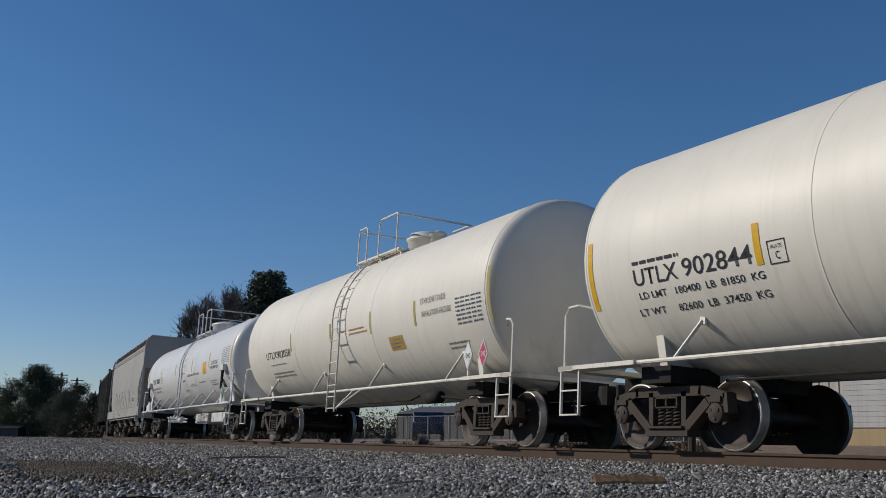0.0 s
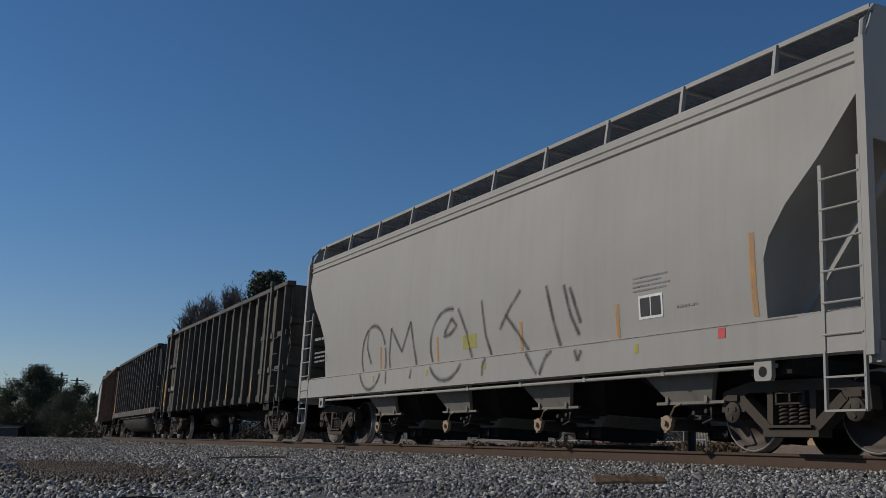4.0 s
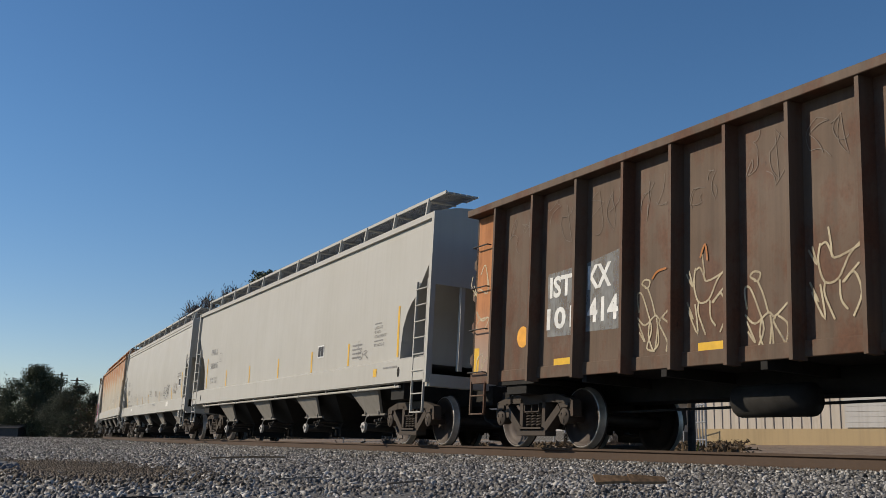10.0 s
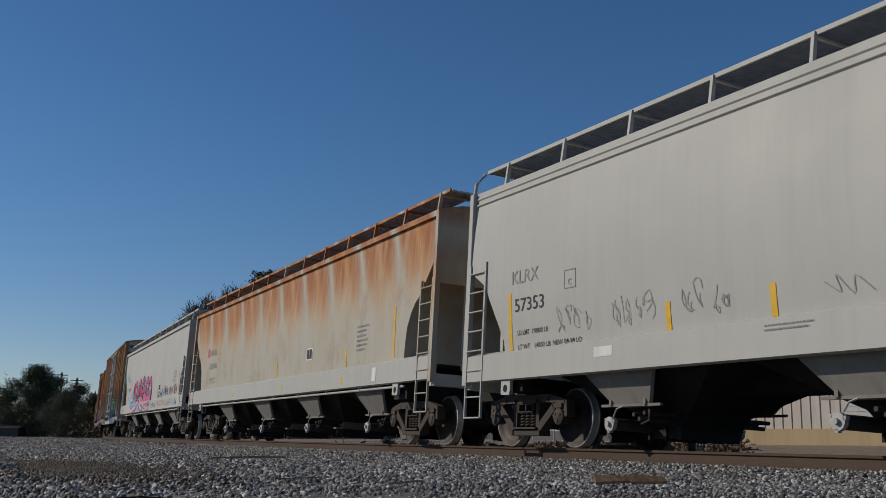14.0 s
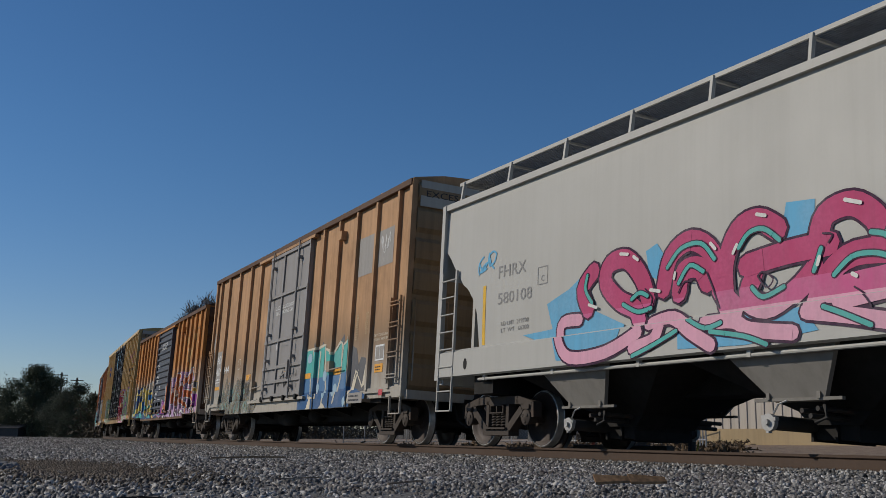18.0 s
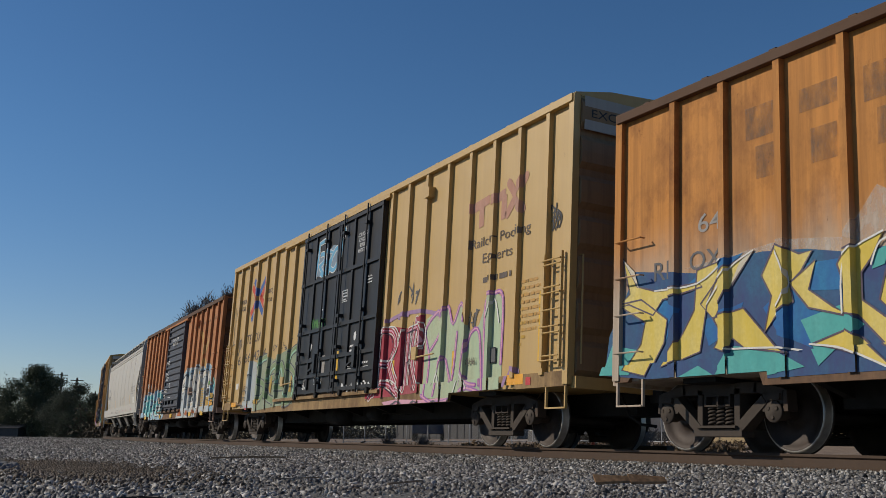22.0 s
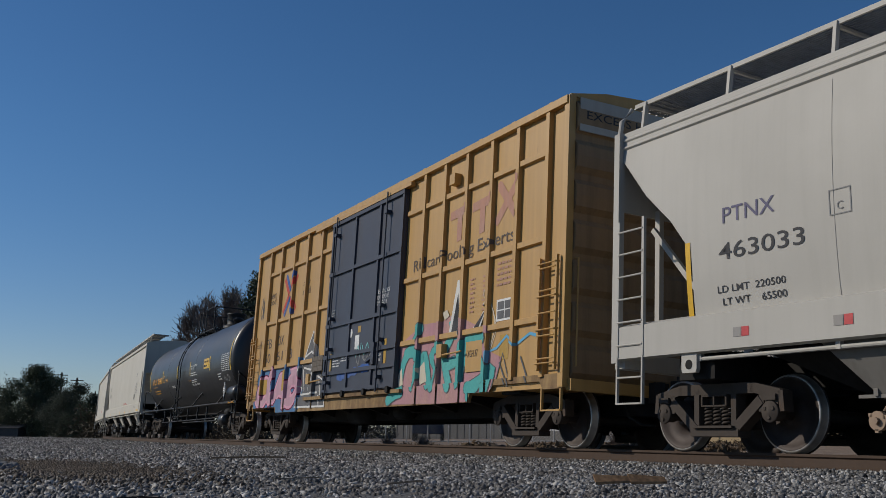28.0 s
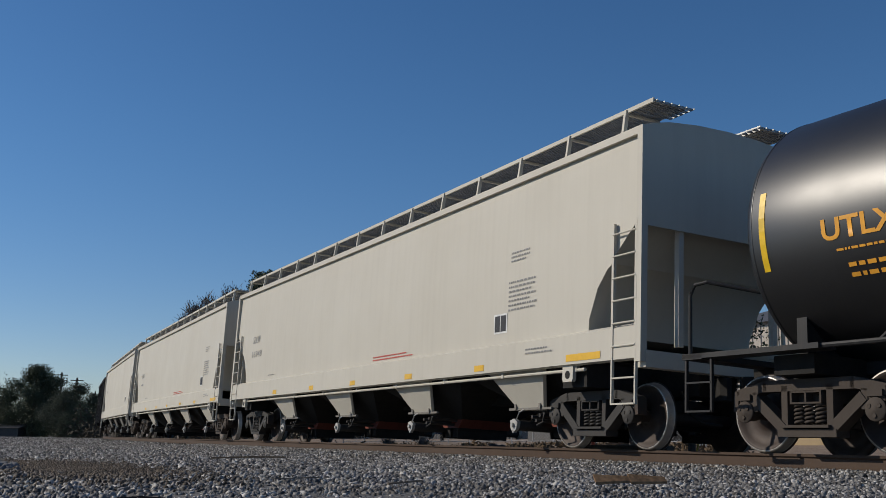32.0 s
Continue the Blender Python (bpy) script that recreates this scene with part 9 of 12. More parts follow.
flat("orange_strip", box_1, rect(-6.88, -6.15, 1.52, 1.62), B, INK_ORANGE, 0.009)
flat("white_patch", box_1, [[(-7.6, 2.95), (-7.3, 3.6), (-7.08, 3.2), (-7.1, 2.8), (-7.4, 2.7)]], B, PATCH_GREY, 0.006)
text(box_1, "CLOSE AND LOCK DOORS", -0.65, 0.95, 3.42, 0.10, DK, INK_WHITE)
text(box_1, "BEFORE MOVING CAR", -0.55, 0.85, 3.28, 0.10, DK, INK_WHITE)
flat("dot", box_1, [arc(-0.25, 2.42, 0.07, 0.10, 0, 345, 14)], DK, INK_WHITE)
bars(box_1, 0.1, 0.7, 2.38, 2.44, 1, DK, INK_GREY, 4)
blob(box_1, rect(0.05, 0.55, 1.62, 1.95) + [[(1.35, 0.98), (1.9, 0.95), (1.9, 1.6), (1.6, 1.3)]], DK, PATCH_GREY, 0.004)
flat("orange_strip", box_1, rect(0.55, 0.95, 1.60, 1.74), DK, INK_ORANGE, 0.006)
blob(box_1, strokes([[(0.1, 1.4), (0.45, 1.75), (0.6, 1.35), (0.95, 1.55)]], 0.08), DK, BLACK_SPRAY, 0.008)
scrawl(box_1, 1.0, 1.7, 1.2, 1.75, DK, PATCH_GREY, 91, 0.03, 3)
letters(box_1, [5, 1, 6, 5], -6.0, -2.6, 0.82, 1.75, 0.24, F1, [(mist("washed_brown_spray", (0.17, 0.145, 0.115), 0.05, 0.55), 0.05), (mist("washed_sage_spray", (0.24, 0.228, 0.19), 0.05, 0.6), 0.0)], 0.1, 0.3, 96, 0.006, 0.05, wild=0.8)
blob(box_1, slivers(-5.8, -2.7, 0.85, [1.7] * 3, 12, 97, 0.35), F1, mist("washed_aqua_spray", (0.20, 0.33, 0.29), 0.15, 0.9), 0.014)
blob(box_1, clouds(-6.0, -2.6, [(1.0, 0.95, 0.08)], 0.34, 8, 0.8), F1, mist("washed_green_spray", (0.24, 0.27, 0.22), 0.1, 0.6), 0.004)
frame_box(box_1, -4.3, -4.05, 2.05, 2.35, B, CREAM_SPRAY, 0.02)
flat("orange_strip", box_1, rect(-3.3, -2.8, 1.68, 1.84), B, INK_ORANGE)
panel(box_1, -3.35, -2.85, 1.22, 1.62, B, GREY_SPRAY, DARK_STEEL, (1, 1))

# rust box car with purple and yellow graffiti
CHALK = mist("chalky_white_haze", (0.60, 0.56, 0.50), 0.0, 0.6)
LILAC_MIST = mist("lilac_pink_mist", (0.50, 0.32, 0.52), 0.35, 1.0)
sketch(box_2, F2, LILAC_MIST, 0.0040, 0, [[(-0.48, 0.84), (-0.58, 1.47), (0.82, 1.66), (1.24, 2.31), (2.19, 2.30), (2.90, 2.29), (3.69, 2.47), (4.44, 2.43), (4.72, 2.41), (5.39, 2.36), (5.94, 2.48), (6.48, 2.15), (6.73, 2.12), (6.79, 1.54), (7.65, 1.50), (7.63, 0.91), (6.84, 0.85), (5.08, 0.79), (2.52, 0.79)]], "purple ground of a sprayed graffito")
sketch(box_2, F2, DARK_PLUM, 0.0070, 0, [[(2.15, 0.97), (2.49, 1.09), (2.93, 0.94), (2.70, 0.78)], [(3.26, 0.93), (4.02, 1.05), (4.54, 0.92), (3.82, 0.79)], [(4.87, 0.98), (5.33, 1.03), (5.21, 0.80), (4.98, 0.80)], [(6.62, 1.09), (7.14, 1.13), (7.05, 0.88), (6.52, 0.86)], [(4.10, 2.02), (4.31, 2.23), (4.50, 1.98), (4.29, 1.38)], [(0.83, 0.80), (1.09, 1.15), (1.78, 1.03), (1.43, 0.78)], [(5.99, 1.27), (6.33, 1.45), (6.62, 1.23), (6.18, 0.92)]])
sketch(box_2, F2, PURPLE_SPRAY, 0.0100, 0, [[(-0.18, 1.11), (-0.01, 1.44), (0.83, 1.57), (1.20, 1.86), (1.22, 1.23)], [(6.91, 1.52), (7.63, 1.48), (7.58, 1.07), (7.04, 1.12)], [(4.59, 2.20), (4.80, 2.27), (5.01, 2.21), (4.76, 1.73), (4.58, 1.59)]])
NAMED = [[(1.68, 1.26), (1.73, 1.82), (1.79, 2.26)], [(1.79, 2.24), (2.03, 1.80), (2.29, 1.33)], [(2.29, 1.35), (2.42, 1.85), (2.59, 2.24)], [(2.75, 1.34), (2.92, 1.97), (3.15, 2.20)], [(3.15, 2.20), (3.30, 1.77), (3.53, 1.29)], [(2.89, 1.63), (3.34, 1.66)], [(3.66, 1.24), (3.65, 1.74), (3.65, 2.32)], [(3.69, 2.32), (3.98, 2.25), (4.09, 2.02), (3.78, 1.75)], [(3.81, 1.73), (3.98, 1.47), (4.20, 1.21)], [(4.70, 2.25), (4.56, 1.90), (4.42, 1.44)], [(4.42, 1.42), (4.59, 1.30), (4.87, 1.33)]]
NAMED += [[(5.92, 2.24), (5.46, 2.16), (5.20, 1.94), (5.09, 1.66)], [(5.14, 1.66), (5.80, 1.63), (6.43, 1.60), (6.35, 1.84)], [(6.17, 1.93), (6.25, 2.22), (6.27, 2.41)], [(5.66, 1.97), (5.84, 1.83), (5.70, 1.70)], [(5.33, 1.54), (5.18, 1.34), (5.45, 1.15), (5.68, 1.04), (5.65, 0.87)], [(5.49, 1.52), (6.16, 1.50), (6.66, 1.24), (6.51, 1.10)], [(0.54, 1.43), (1.06, 1.53), (0.82, 1.78)], [(0.85, 1.40), (1.32, 1.32)], [(6.92, 1.01), (7.25, 0.85)]]
for m, k, off in ((DARK_PLUM, 0.25, 0.0115), (WHITE_SPRAY, 0.215, 0.0150), (EMBER, 0.125, 0.0185)):
    sketch(box_2, F2, m, off, k, NAMED)
sketch(box_2, F2, ORANGE_SPRAY, 0.0220, 0.06, [[(1.71, 1.34), (1.80, 2.17)], [(2.93, 1.89), (3.14, 2.14)], [(3.67, 2.06), (3.71, 2.26)], [(4.68, 2.15), (4.58, 1.93)], [(5.85, 2.20), (5.48, 2.11), (5.28, 1.93)], [(6.23, 2.15), (6.26, 2.34)], [(3.16, 2.12), (3.30, 1.82)]])
sketch(box_2, F2, WHITE_SPRAY, 0.0225, 0.06, [[(1.29, 1.23), (1.33, 1.58), (0.93, 1.88)], [(2.32, 1.08), (2.69, 0.90), (2.95, 0.80)], [(4.67, 0.91), (5.07, 0.97), (5.71, 0.80)], [(6.61, 1.28), (7.04, 1.00), (7.25, 0.85)], [(3.73, 0.95), (4.04, 0.82)], [(0.59, 0.99), (1.13, 0.79)]])
sketch(box_2, F2, OCHRE, 0.0205, 0, [[(6.89, 1.99), (7.64, 1.91), (7.63, 1.56), (6.95, 1.62)]])
sketch(box_2, F2, GREY_SPRAY, 0.0235, 0, [[(6.96, 1.94), (7.35, 1.92), (7.39, 1.63), (7.05, 1.74)]])
sketch(box_2, F2, CHALK, 0.0030, 0, [[(-4.05, 2.21), (-3.64, 2.69), (-3.16, 2.39), (-2.76, 2.47), (-1.83, 2.56), (-1.78, 1.79), (-2.68, 1.96), (-3.51, 1.98)], [(-6.46, 2.21), (-5.50, 2.27), (-4.85, 2.32), (-4.05, 2.21), (-4.05, 2.02), (-5.50, 2.16)]])
# yellow blades on blue, teal and plum
sketch(box_2, F2, BLADE_GROUND, 0.0040, 0, [[(-7.99, 0.95), (-7.90, 1.48), (-7.59, 1.95), (-7.38, 2.30), (-6.78, 2.21), (-6.21, 2.12), (-5.67, 2.22), (-5.17, 2.23), (-4.54, 2.16), (-4.05, 2.05), (-3.51, 2.03), (-2.76, 1.99), (-2.64, 2.03), (-2.20, 1.67), (-1.78, 1.79), (-1.80, 1.28), (-1.70, 1.19), (-1.26, 1.16), (-0.75, 0.86), (-0.76, 0.79), (-4.04, 0.79), (-6.14, 0.77)]], "yellow and blue sprayed graffito")
sketch(box_2, F2, BLUE_CLOUD, 0.0070, 0, [[(-7.02, 1.97), (-6.51, 1.71), (-6.80, 1.29), (-7.25, 1.60)], [(-6.14, 1.52), (-5.46, 1.68), (-5.61, 1.39), (-6.02, 1.21)], [(-5.17, 1.58), (-4.82, 1.81), (-4.35, 1.50), (-4.50, 1.08), (-4.95, 1.26)], [(-4.64, 2.00), (-4.03, 1.99), (-4.12, 1.66), (-4.55, 1.70)], [(-6.47, 1.97), (-5.94, 2.20), (-5.46, 2.26), (-6.19, 1.87)], [(-3.52, 1.98), (-2.67, 1.97), (-2.83, 1.59), (-3.27, 1.52)], [(-2.62, 1.88), (-2.18, 1.67), (-2.37, 1.49), (-2.63, 1.57)], [(-1.70, 1.18), (-1.26, 1.14), (-1.45, 0.97), (-1.81, 1.09)]])
sketch(box_2, F2, TEAL_CLOUD, 0.0100, 0, [[(-8.04, 0.95), (-7.83, 1.35), (-7.14, 1.22), (-7.43, 0.93)], [(-5.93, 0.79), (-5.62, 1.18), (-5.01, 1.11), (-4.56, 0.88), (-5.02, 0.82)], [(-4.64, 1.39), (-4.12, 1.50), (-3.84, 1.27), (-4.38, 0.88)], [(-3.35, 1.28), (-2.91, 1.39), (-2.76, 1.22), (-3.27, 1.03)], [(-3.19, 0.83), (-2.77, 1.01), (-2.37, 0.83)], [(-2.12, 1.36), (-1.85, 1.40), (-1.79, 1.18), (-2.12, 1.21)], [(-6.52, 0.85), (-6.15, 0.98), (-5.89, 0.85)], [(-3.68, 2.00), (-3.51, 2.05), (-3.58, 1.85), (-3.73, 1.82)], [(-1.33, 0.86), (-0.98, 0.91), (-0.76, 0.80)]])
BLADES = [[(-7.63, 2.52), (-7.32, 2.09), (-6.97, 1.99), (-6.20, 2.00), (-6.12, 1.94), (-6.83, 1.86), (-7.01, 1.68), (-7.49, 1.87), (-7.75, 1.85), (-7.47, 2.01)], [(-7.72, 1.89), (-7.24, 1.91), (-6.74, 1.60), (-6.80, 1.30), (-7.11, 0.90), (-7.56, 1.00), (-7.24, 1.33), (-7.16, 1.60)], [(-6.21, 2.16), (-5.76, 2.22), (-6.04, 1.72), (-6.16, 1.15), (-6.81, 1.00), (-6.46, 1.40), (-6.26, 1.67)], [(-5.30, 2.26), (-5.69, 1.83), (-5.93, 1.52), (-6.15, 1.73), (-5.73, 2.12)], [(-5.95, 1.54), (-5.46, 1.61), (-4.99, 1.13), (-4.78, 1.04), (-5.46, 1.15), (-5.63, 1.27), (-5.71, 1.12), (-5.93, 1.18), (-5.81, 1.35)]]
BLADES += [[(-4.97, 2.29), (-4.64, 2.12), (-4.46, 2.13), (-4.62, 1.92), (-4.78, 1.81), (-4.73, 1.60), (-4.97, 1.48), (-5.15, 1.29), (-5.04, 1.70), (-5.18, 1.95)], [(-4.79, 1.81), (-4.42, 2.02), (-4.52, 1.71), (-4.21, 1.49), (-4.02, 1.37), (-4.53, 1.51)], [(-4.07, 2.05), (-3.58, 2.19), (-3.72, 1.94), (-3.85, 1.80), (-3.85, 1.52), (-3.49, 1.25), (-3.15, 0.80), (-3.59, 1.04), (-3.91, 1.37), (-4.10, 1.41), (-4.05, 1.67), (-4.15, 1.93)], [(-4.49, 1.12), (-4.04, 1.24), (-3.84, 1.12), (-3.44, 0.76), (-3.86, 0.96), (-4.13, 1.04)], [(-3.38, 2.05), (-3.16, 2.01), (-3.42, 1.60), (-3.51, 1.36), (-3.65, 1.50), (-3.56, 1.80)]]
BLADES += [[(-3.27, 1.91), (-2.72, 1.97), (-2.50, 2.01), (-2.64, 1.86), (-3.17, 1.81), (-3.17, 1.58), (-2.67, 1.59), (-2.51, 1.51), (-2.38, 1.33), (-1.76, 0.88), (-1.32, 0.86), (-1.32, 0.80), (-1.85, 0.80), (-2.49, 1.08), (-2.69, 1.24), (-3.09, 1.03), (-3.19, 1.11), (-2.85, 1.37), (-3.35, 1.54)], [(-2.39, 1.52), (-1.96, 1.73), (-1.76, 1.81), (-1.95, 1.59), (-2.18, 1.37), (-1.81, 1.24), (-2.21, 1.25), (-2.36, 1.36)], [(-3.17, 1.01), (-2.68, 1.06), (-2.60, 1.29), (-2.83, 1.36), (-3.01, 1.27)]]
sketch(box_2, F2, GOLD_CLOUD, 0.013, 0, BLADES)
edged(box_2, F2, PLUM, 0.016, 0.022, BLADES)
sketch(box_2, F2, CREAM_SPRAY, 0.0195, 0, [[(-3.37, 2.06), (-2.93, 2.43), (-2.85, 2.38), (-2.90, 2.04), (-3.16, 2.01)], [(-7.63, 2.51), (-7.38, 2.30), (-7.28, 2.05)], [(-5.50, 2.16), (-5.28, 2.27), (-5.66, 1.89)]])
sketch(box_2, F2, WHITE_SPRAY, 0.0225, 0.022, [[(-6.97, 1.99), (-6.20, 1.99), (-5.75, 2.22)], [(-6.04, 1.72), (-5.67, 2.10), (-5.30, 2.26)], [(-4.97, 1.48), (-4.78, 1.81), (-4.95, 2.27)], [(-4.10, 1.41), (-4.05, 1.98), (-3.58, 2.19)], [(-3.73, 1.87), (-3.61, 2.09), (-3.38, 2.12)], [(-3.51, 1.36), (-3.38, 2.05), (-2.87, 2.40)], [(-5.69, 1.15), (-5.03, 1.12), (-4.62, 1.06)], [(-2.67, 1.59), (-2.18, 1.23), (-1.39, 1.14)], [(-1.80, 1.20), (-1.51, 1.32), (-1.23, 1.25)], [(-4.52, 1.12), (-4.04, 1.03), (-3.44, 0.77)]])
blob(box_2, [[(0.25, 0.92), (1.78, 0.92), (1.78, 1.95), (1.5, 1.35), (0.9, 1.5), (0.75, 1.2)]], DK, PURPLE_SPRAY, 0.056)
blob(box_2, [[(1.0, 0.95), (1.8, 0.95), (1.8, 2.1), (1.55, 1.9), (1.62, 1.35), (1.1, 1.15)]], DK, RUST_ORANGE, 0.059)
blob(box_2, strokes([[(0.85, 1.5), (1.2, 1.12), (1.7, 1.0)], [(1.5, 2.05), (1.6, 1.4), (1.8, 1.25)]], 0.06), DK, WHITE_SPRAY, 0.062)
blob(box_2, [[(-1.5, 0.90), (0.3, 0.90), (0.1, 1.05), (-0.7, 1.0), (-1.4, 1.2)]], F2, TEAL_SPRAY, 0.03)
blob(box_2, strokes([[(-1.4, 0.82), (-0.6, 0.95), (0.2, 0.8), (0.9, 0.96), (1.7, 0.8)]], 0.07), F2, LILAC, 0.034)
TANX = TAN_MARK
for car, cx, fc in ((box_2, 5.4, F2), (box_4, 5.5, F4)):
    blob(car, strokes([[(cx - 0.75, 3.62), (cx + 0.02, 3.05)], [(cx + 0.8, 3.62), (cx - 0.25, 2.72)], [(cx + 0.1, 2.6), (cx + 0.6, 2.3)], [(cx - 0.3, 2.65), (cx - 0.6, 2.3)]], 0.22), fc, TANX, 0.0035)
    text(car, "CLOSE AND LOCK DOORS", -0.42, 0.84, 3.72, 0.11, DK, INK_WHITE, 0.055)
    text(car, "BEFORE MOVING CAR", -0.35, 0.72, 3.55, 0.11, DK, INK_WHITE, 0.055)
    for x0, x1, z in ((-1.05, -0.5, 2.85), (-1.05, -0.5, 2.40), (-1.05, -0.5, 2.22), (-1.15, -0.5, 1.75)):
        frame_box(car, x0, x1, z, z + 0.13, lambda v: 1.655, INK_WHITE, 0.014)
        bars(car, x0 + 0.05, x1 - 0.03, z + 0.03, z + 0.11, 1, DK, INK_WHITE, int(z * 10), 0.058)
    bars(car, -1.1, -0.8, 1.5, 1.68, 3, DK, INK_WHITE, 78, 0.058)
    bars(car, -0.35, 0.35, 1.50, 1.56, 1, DK, INK_WHITE, 79, 0.058)
    frame_box(car, -0.15, 0.0, 1.92, 2.08, lambda v: 1.655, INK_WHITE, 0.03)
    for x in (-0.7, 0.0, 0.7):
        bm = bmesh.new()
        box(bm, x - 0.09, x + 0.09, -1.668, -1.60, 1.27, 1.41)
        part("push_pocket", bm, BLACK_DOOR, car, "dark fork pocket low on the door")
for i, (a, b) in enumerate(((-5.4, -4.84), (-4.6, -4.0), (-3.75, -3.15), (-2.9, -2.3))):
    blob(box_2, rect(a, b, 3.6 + 0.12 * (i % 2), 4.0) + rect(a + 0.15, b - 0.1, 3.1, 3.5), B, FADED_MARK, 0.004)
bars(box_2, 2.3, 7.6, 3.78, 4.02, 1, B, FADED_MARK, 7)
bars(box_4, 3.2, 7.7, 3.88, 4.1, 1, B, FADED_MARK, 7)
flat("cover_patch", box_2, [[(-2.05, 2.9), (-1.55, 2.95), (-1.55, 3.5), (-2.05, 3.35)]], B, OCHRE, 0.004)
for z in (2.85, 2.68, 2.38, 2.25):
    flat("white_patch", box_2, rect(-1.98, -1.68, z, z + 0.11), B, WHITE_SPRAY, 0.008)
text(box_2, "RB", -7.0, -6.58, 2.12, 0.24, B, GREY_SPRAY)
text(box_2, "OX", -6.35, -5.8, 2.16, 0.24, B, GREY_SPRAY)
text(box_2, "64", -6.2, -5.8, 2.62, 0.24, B, PATCH_GREY)


# second rust box car
SKY_MIST = mist("sky_blue_mist", (0.20, 0.42, 0.58), 0.05, 0.85)
sketch(box_4, F4, ICE_CLOUD, 0.0040, 0, [[(1.43, 0.65), (1.68, 1.17), (1.71, 2.26), (2.62, 2.53), (3.89, 2.48), (4.70, 2.55), (5.46, 2.41), (6.01, 2.45), (6.53, 2.47), (6.97, 2.32), (7.16, 1.88), (7.86, 1.44), (7.92, 0.82), (6.10, 0.71), (3.20, 0.63)]], "pale blue and white sprayed graffito")
sketch(box_4, F4, SKY_MIST, 0.0070, 0, [[(1.74, 1.99), (2.64, 2.36), (3.90, 2.40), (4.70, 2.46), (5.46, 2.33), (6.01, 2.37), (6.56, 2.41), (6.97, 2.29), (7.04, 1.96), (6.67, 2.07), (5.61, 2.23), (4.72, 2.30), (3.91, 2.23), (2.65, 2.23), (1.98, 2.06)], [(7.16, 1.81), (7.87, 1.40), (7.92, 0.83), (7.31, 0.81)]])
PLAIN = [[(1.86, 1.21), (1.96, 1.70), (2.09, 2.01), (2.77, 2.21)], [(2.58, 1.17), (2.67, 1.74), (2.77, 2.19)], [(2.04, 1.71), (2.67, 1.77)], [(4.04, 2.31), (3.88, 1.81), (3.70, 1.17)], [(3.71, 1.16), (4.04, 1.17), (4.36, 1.22)], [(4.36, 1.20), (4.41, 1.85), (4.68, 2.34)], [(4.68, 2.32), (4.82, 1.81), (4.90, 1.14)]]
PLAIN += [[(5.07, 2.10), (4.98, 1.64), (5.08, 1.12)], [(5.08, 1.12), (5.26, 1.10), (5.40, 1.13)], [(5.04, 1.67), (5.42, 1.69)], [(5.10, 2.08), (5.45, 2.09)], [(5.51, 1.98), (5.54, 1.59), (5.51, 1.11)], [(5.54, 2.04), (5.89, 2.19), (6.37, 2.17), (6.60, 1.98), (6.52, 1.71), (6.11, 1.50)]]
for m, k, off in ((SLATE_SPRAY, 0.24, 0.0085), (WHITE_SPRAY, 0.20, 0.012), (CREAM_SPRAY, 0.07, 0.0155)):
    sketch(box_4, F4, m, off, k, PLAIN)
sketch(box_4, F4, BLACK_SPRAY, 0.0115, 0.05, [[(6.13, 2.20), (6.41, 2.23), (6.65, 2.06), (6.64, 1.79)], [(1.91, 2.14), (2.68, 2.36), (2.92, 2.58)], [(4.07, 2.38), (4.58, 2.44), (4.83, 2.45)], [(5.03, 2.18), (5.61, 2.26), (6.15, 2.27)]])
sketch(box_4, F4, SLATE_SPRAY, 0.0190, 0.03, [[(2.99, 2.27), (3.12, 1.70), (3.14, 1.15)], [(2.73, 1.91), (3.11, 1.77), (3.48, 1.66)], [(3.43, 1.88), (3.11, 1.77), (2.75, 1.68)], [(3.50, 1.17), (3.50, 1.84), (3.71, 2.16)]])
sketch(box_4, F4, GREY_SPRAY, 0.0195, 0.018, [[(3.41, 2.02), (3.61, 2.21), (3.91, 2.28)], [(1.97, 1.34), (2.28, 1.41), (2.50, 1.22)], [(4.00, 1.27), (4.17, 1.54), (4.33, 1.25)], [(4.58, 1.27), (4.64, 1.67), (4.80, 1.26)], [(5.16, 1.21), (5.23, 1.46), (5.36, 1.20)], [(5.67, 1.21), (5.72, 1.73), (5.99, 1.79)], [(3.31, 1.26), (3.47, 1.42), (3.67, 1.23)], [(4.81, 2.35), (5.01, 2.42), (5.08, 2.32)], [(2.23, 1.86), (2.44, 2.02), (2.61, 1.88)]])
sketch(box_4, F4, RUST_ORANGE, 0.0190, 0, [[(1.75, 0.80), (2.20, 1.06), (2.62, 0.79)], [(3.18, 0.83), (3.44, 1.00), (3.87, 0.86), (3.71, 0.75)], [(4.36, 0.85), (4.69, 1.01), (4.98, 0.85)], [(5.20, 0.87), (5.40, 1.07), (5.53, 0.84)]])
sketch(box_4, F4, GREEN_SPRAY, 0.0190, 0, [[(6.62, 1.86), (6.88, 1.88), (6.88, 1.74), (6.64, 1.75)]])
blob(box_4, clouds(-6.9, -1.5, [(1.6, 1.7, 0.08), (1.2, 1.2, 0.05), (0.92, 0.92, 0.03)], 0.33, 33, 0.75), F4, ICE_SPRAY, 0.004)
letters(box_4, [8, 2, 4, 7, 0], -6.4, -1.5, 0.95, 1.75, 0.24, F4, [(BLACK_SPRAY, 0.14), (WHITE_SPRAY, 0.08), (AQUA_SPRAY, -0.06)], 0.3, 0.4, 14, 0.008, 0.02, wild=1.0)
text(box_4, "RB", -6.3, -5.85, 2.1, 0.22, B, INK_WHITE)
text(box_4, "OX", -5.7, -5.25, 2.1, 0.22, B, INK_WHITE)
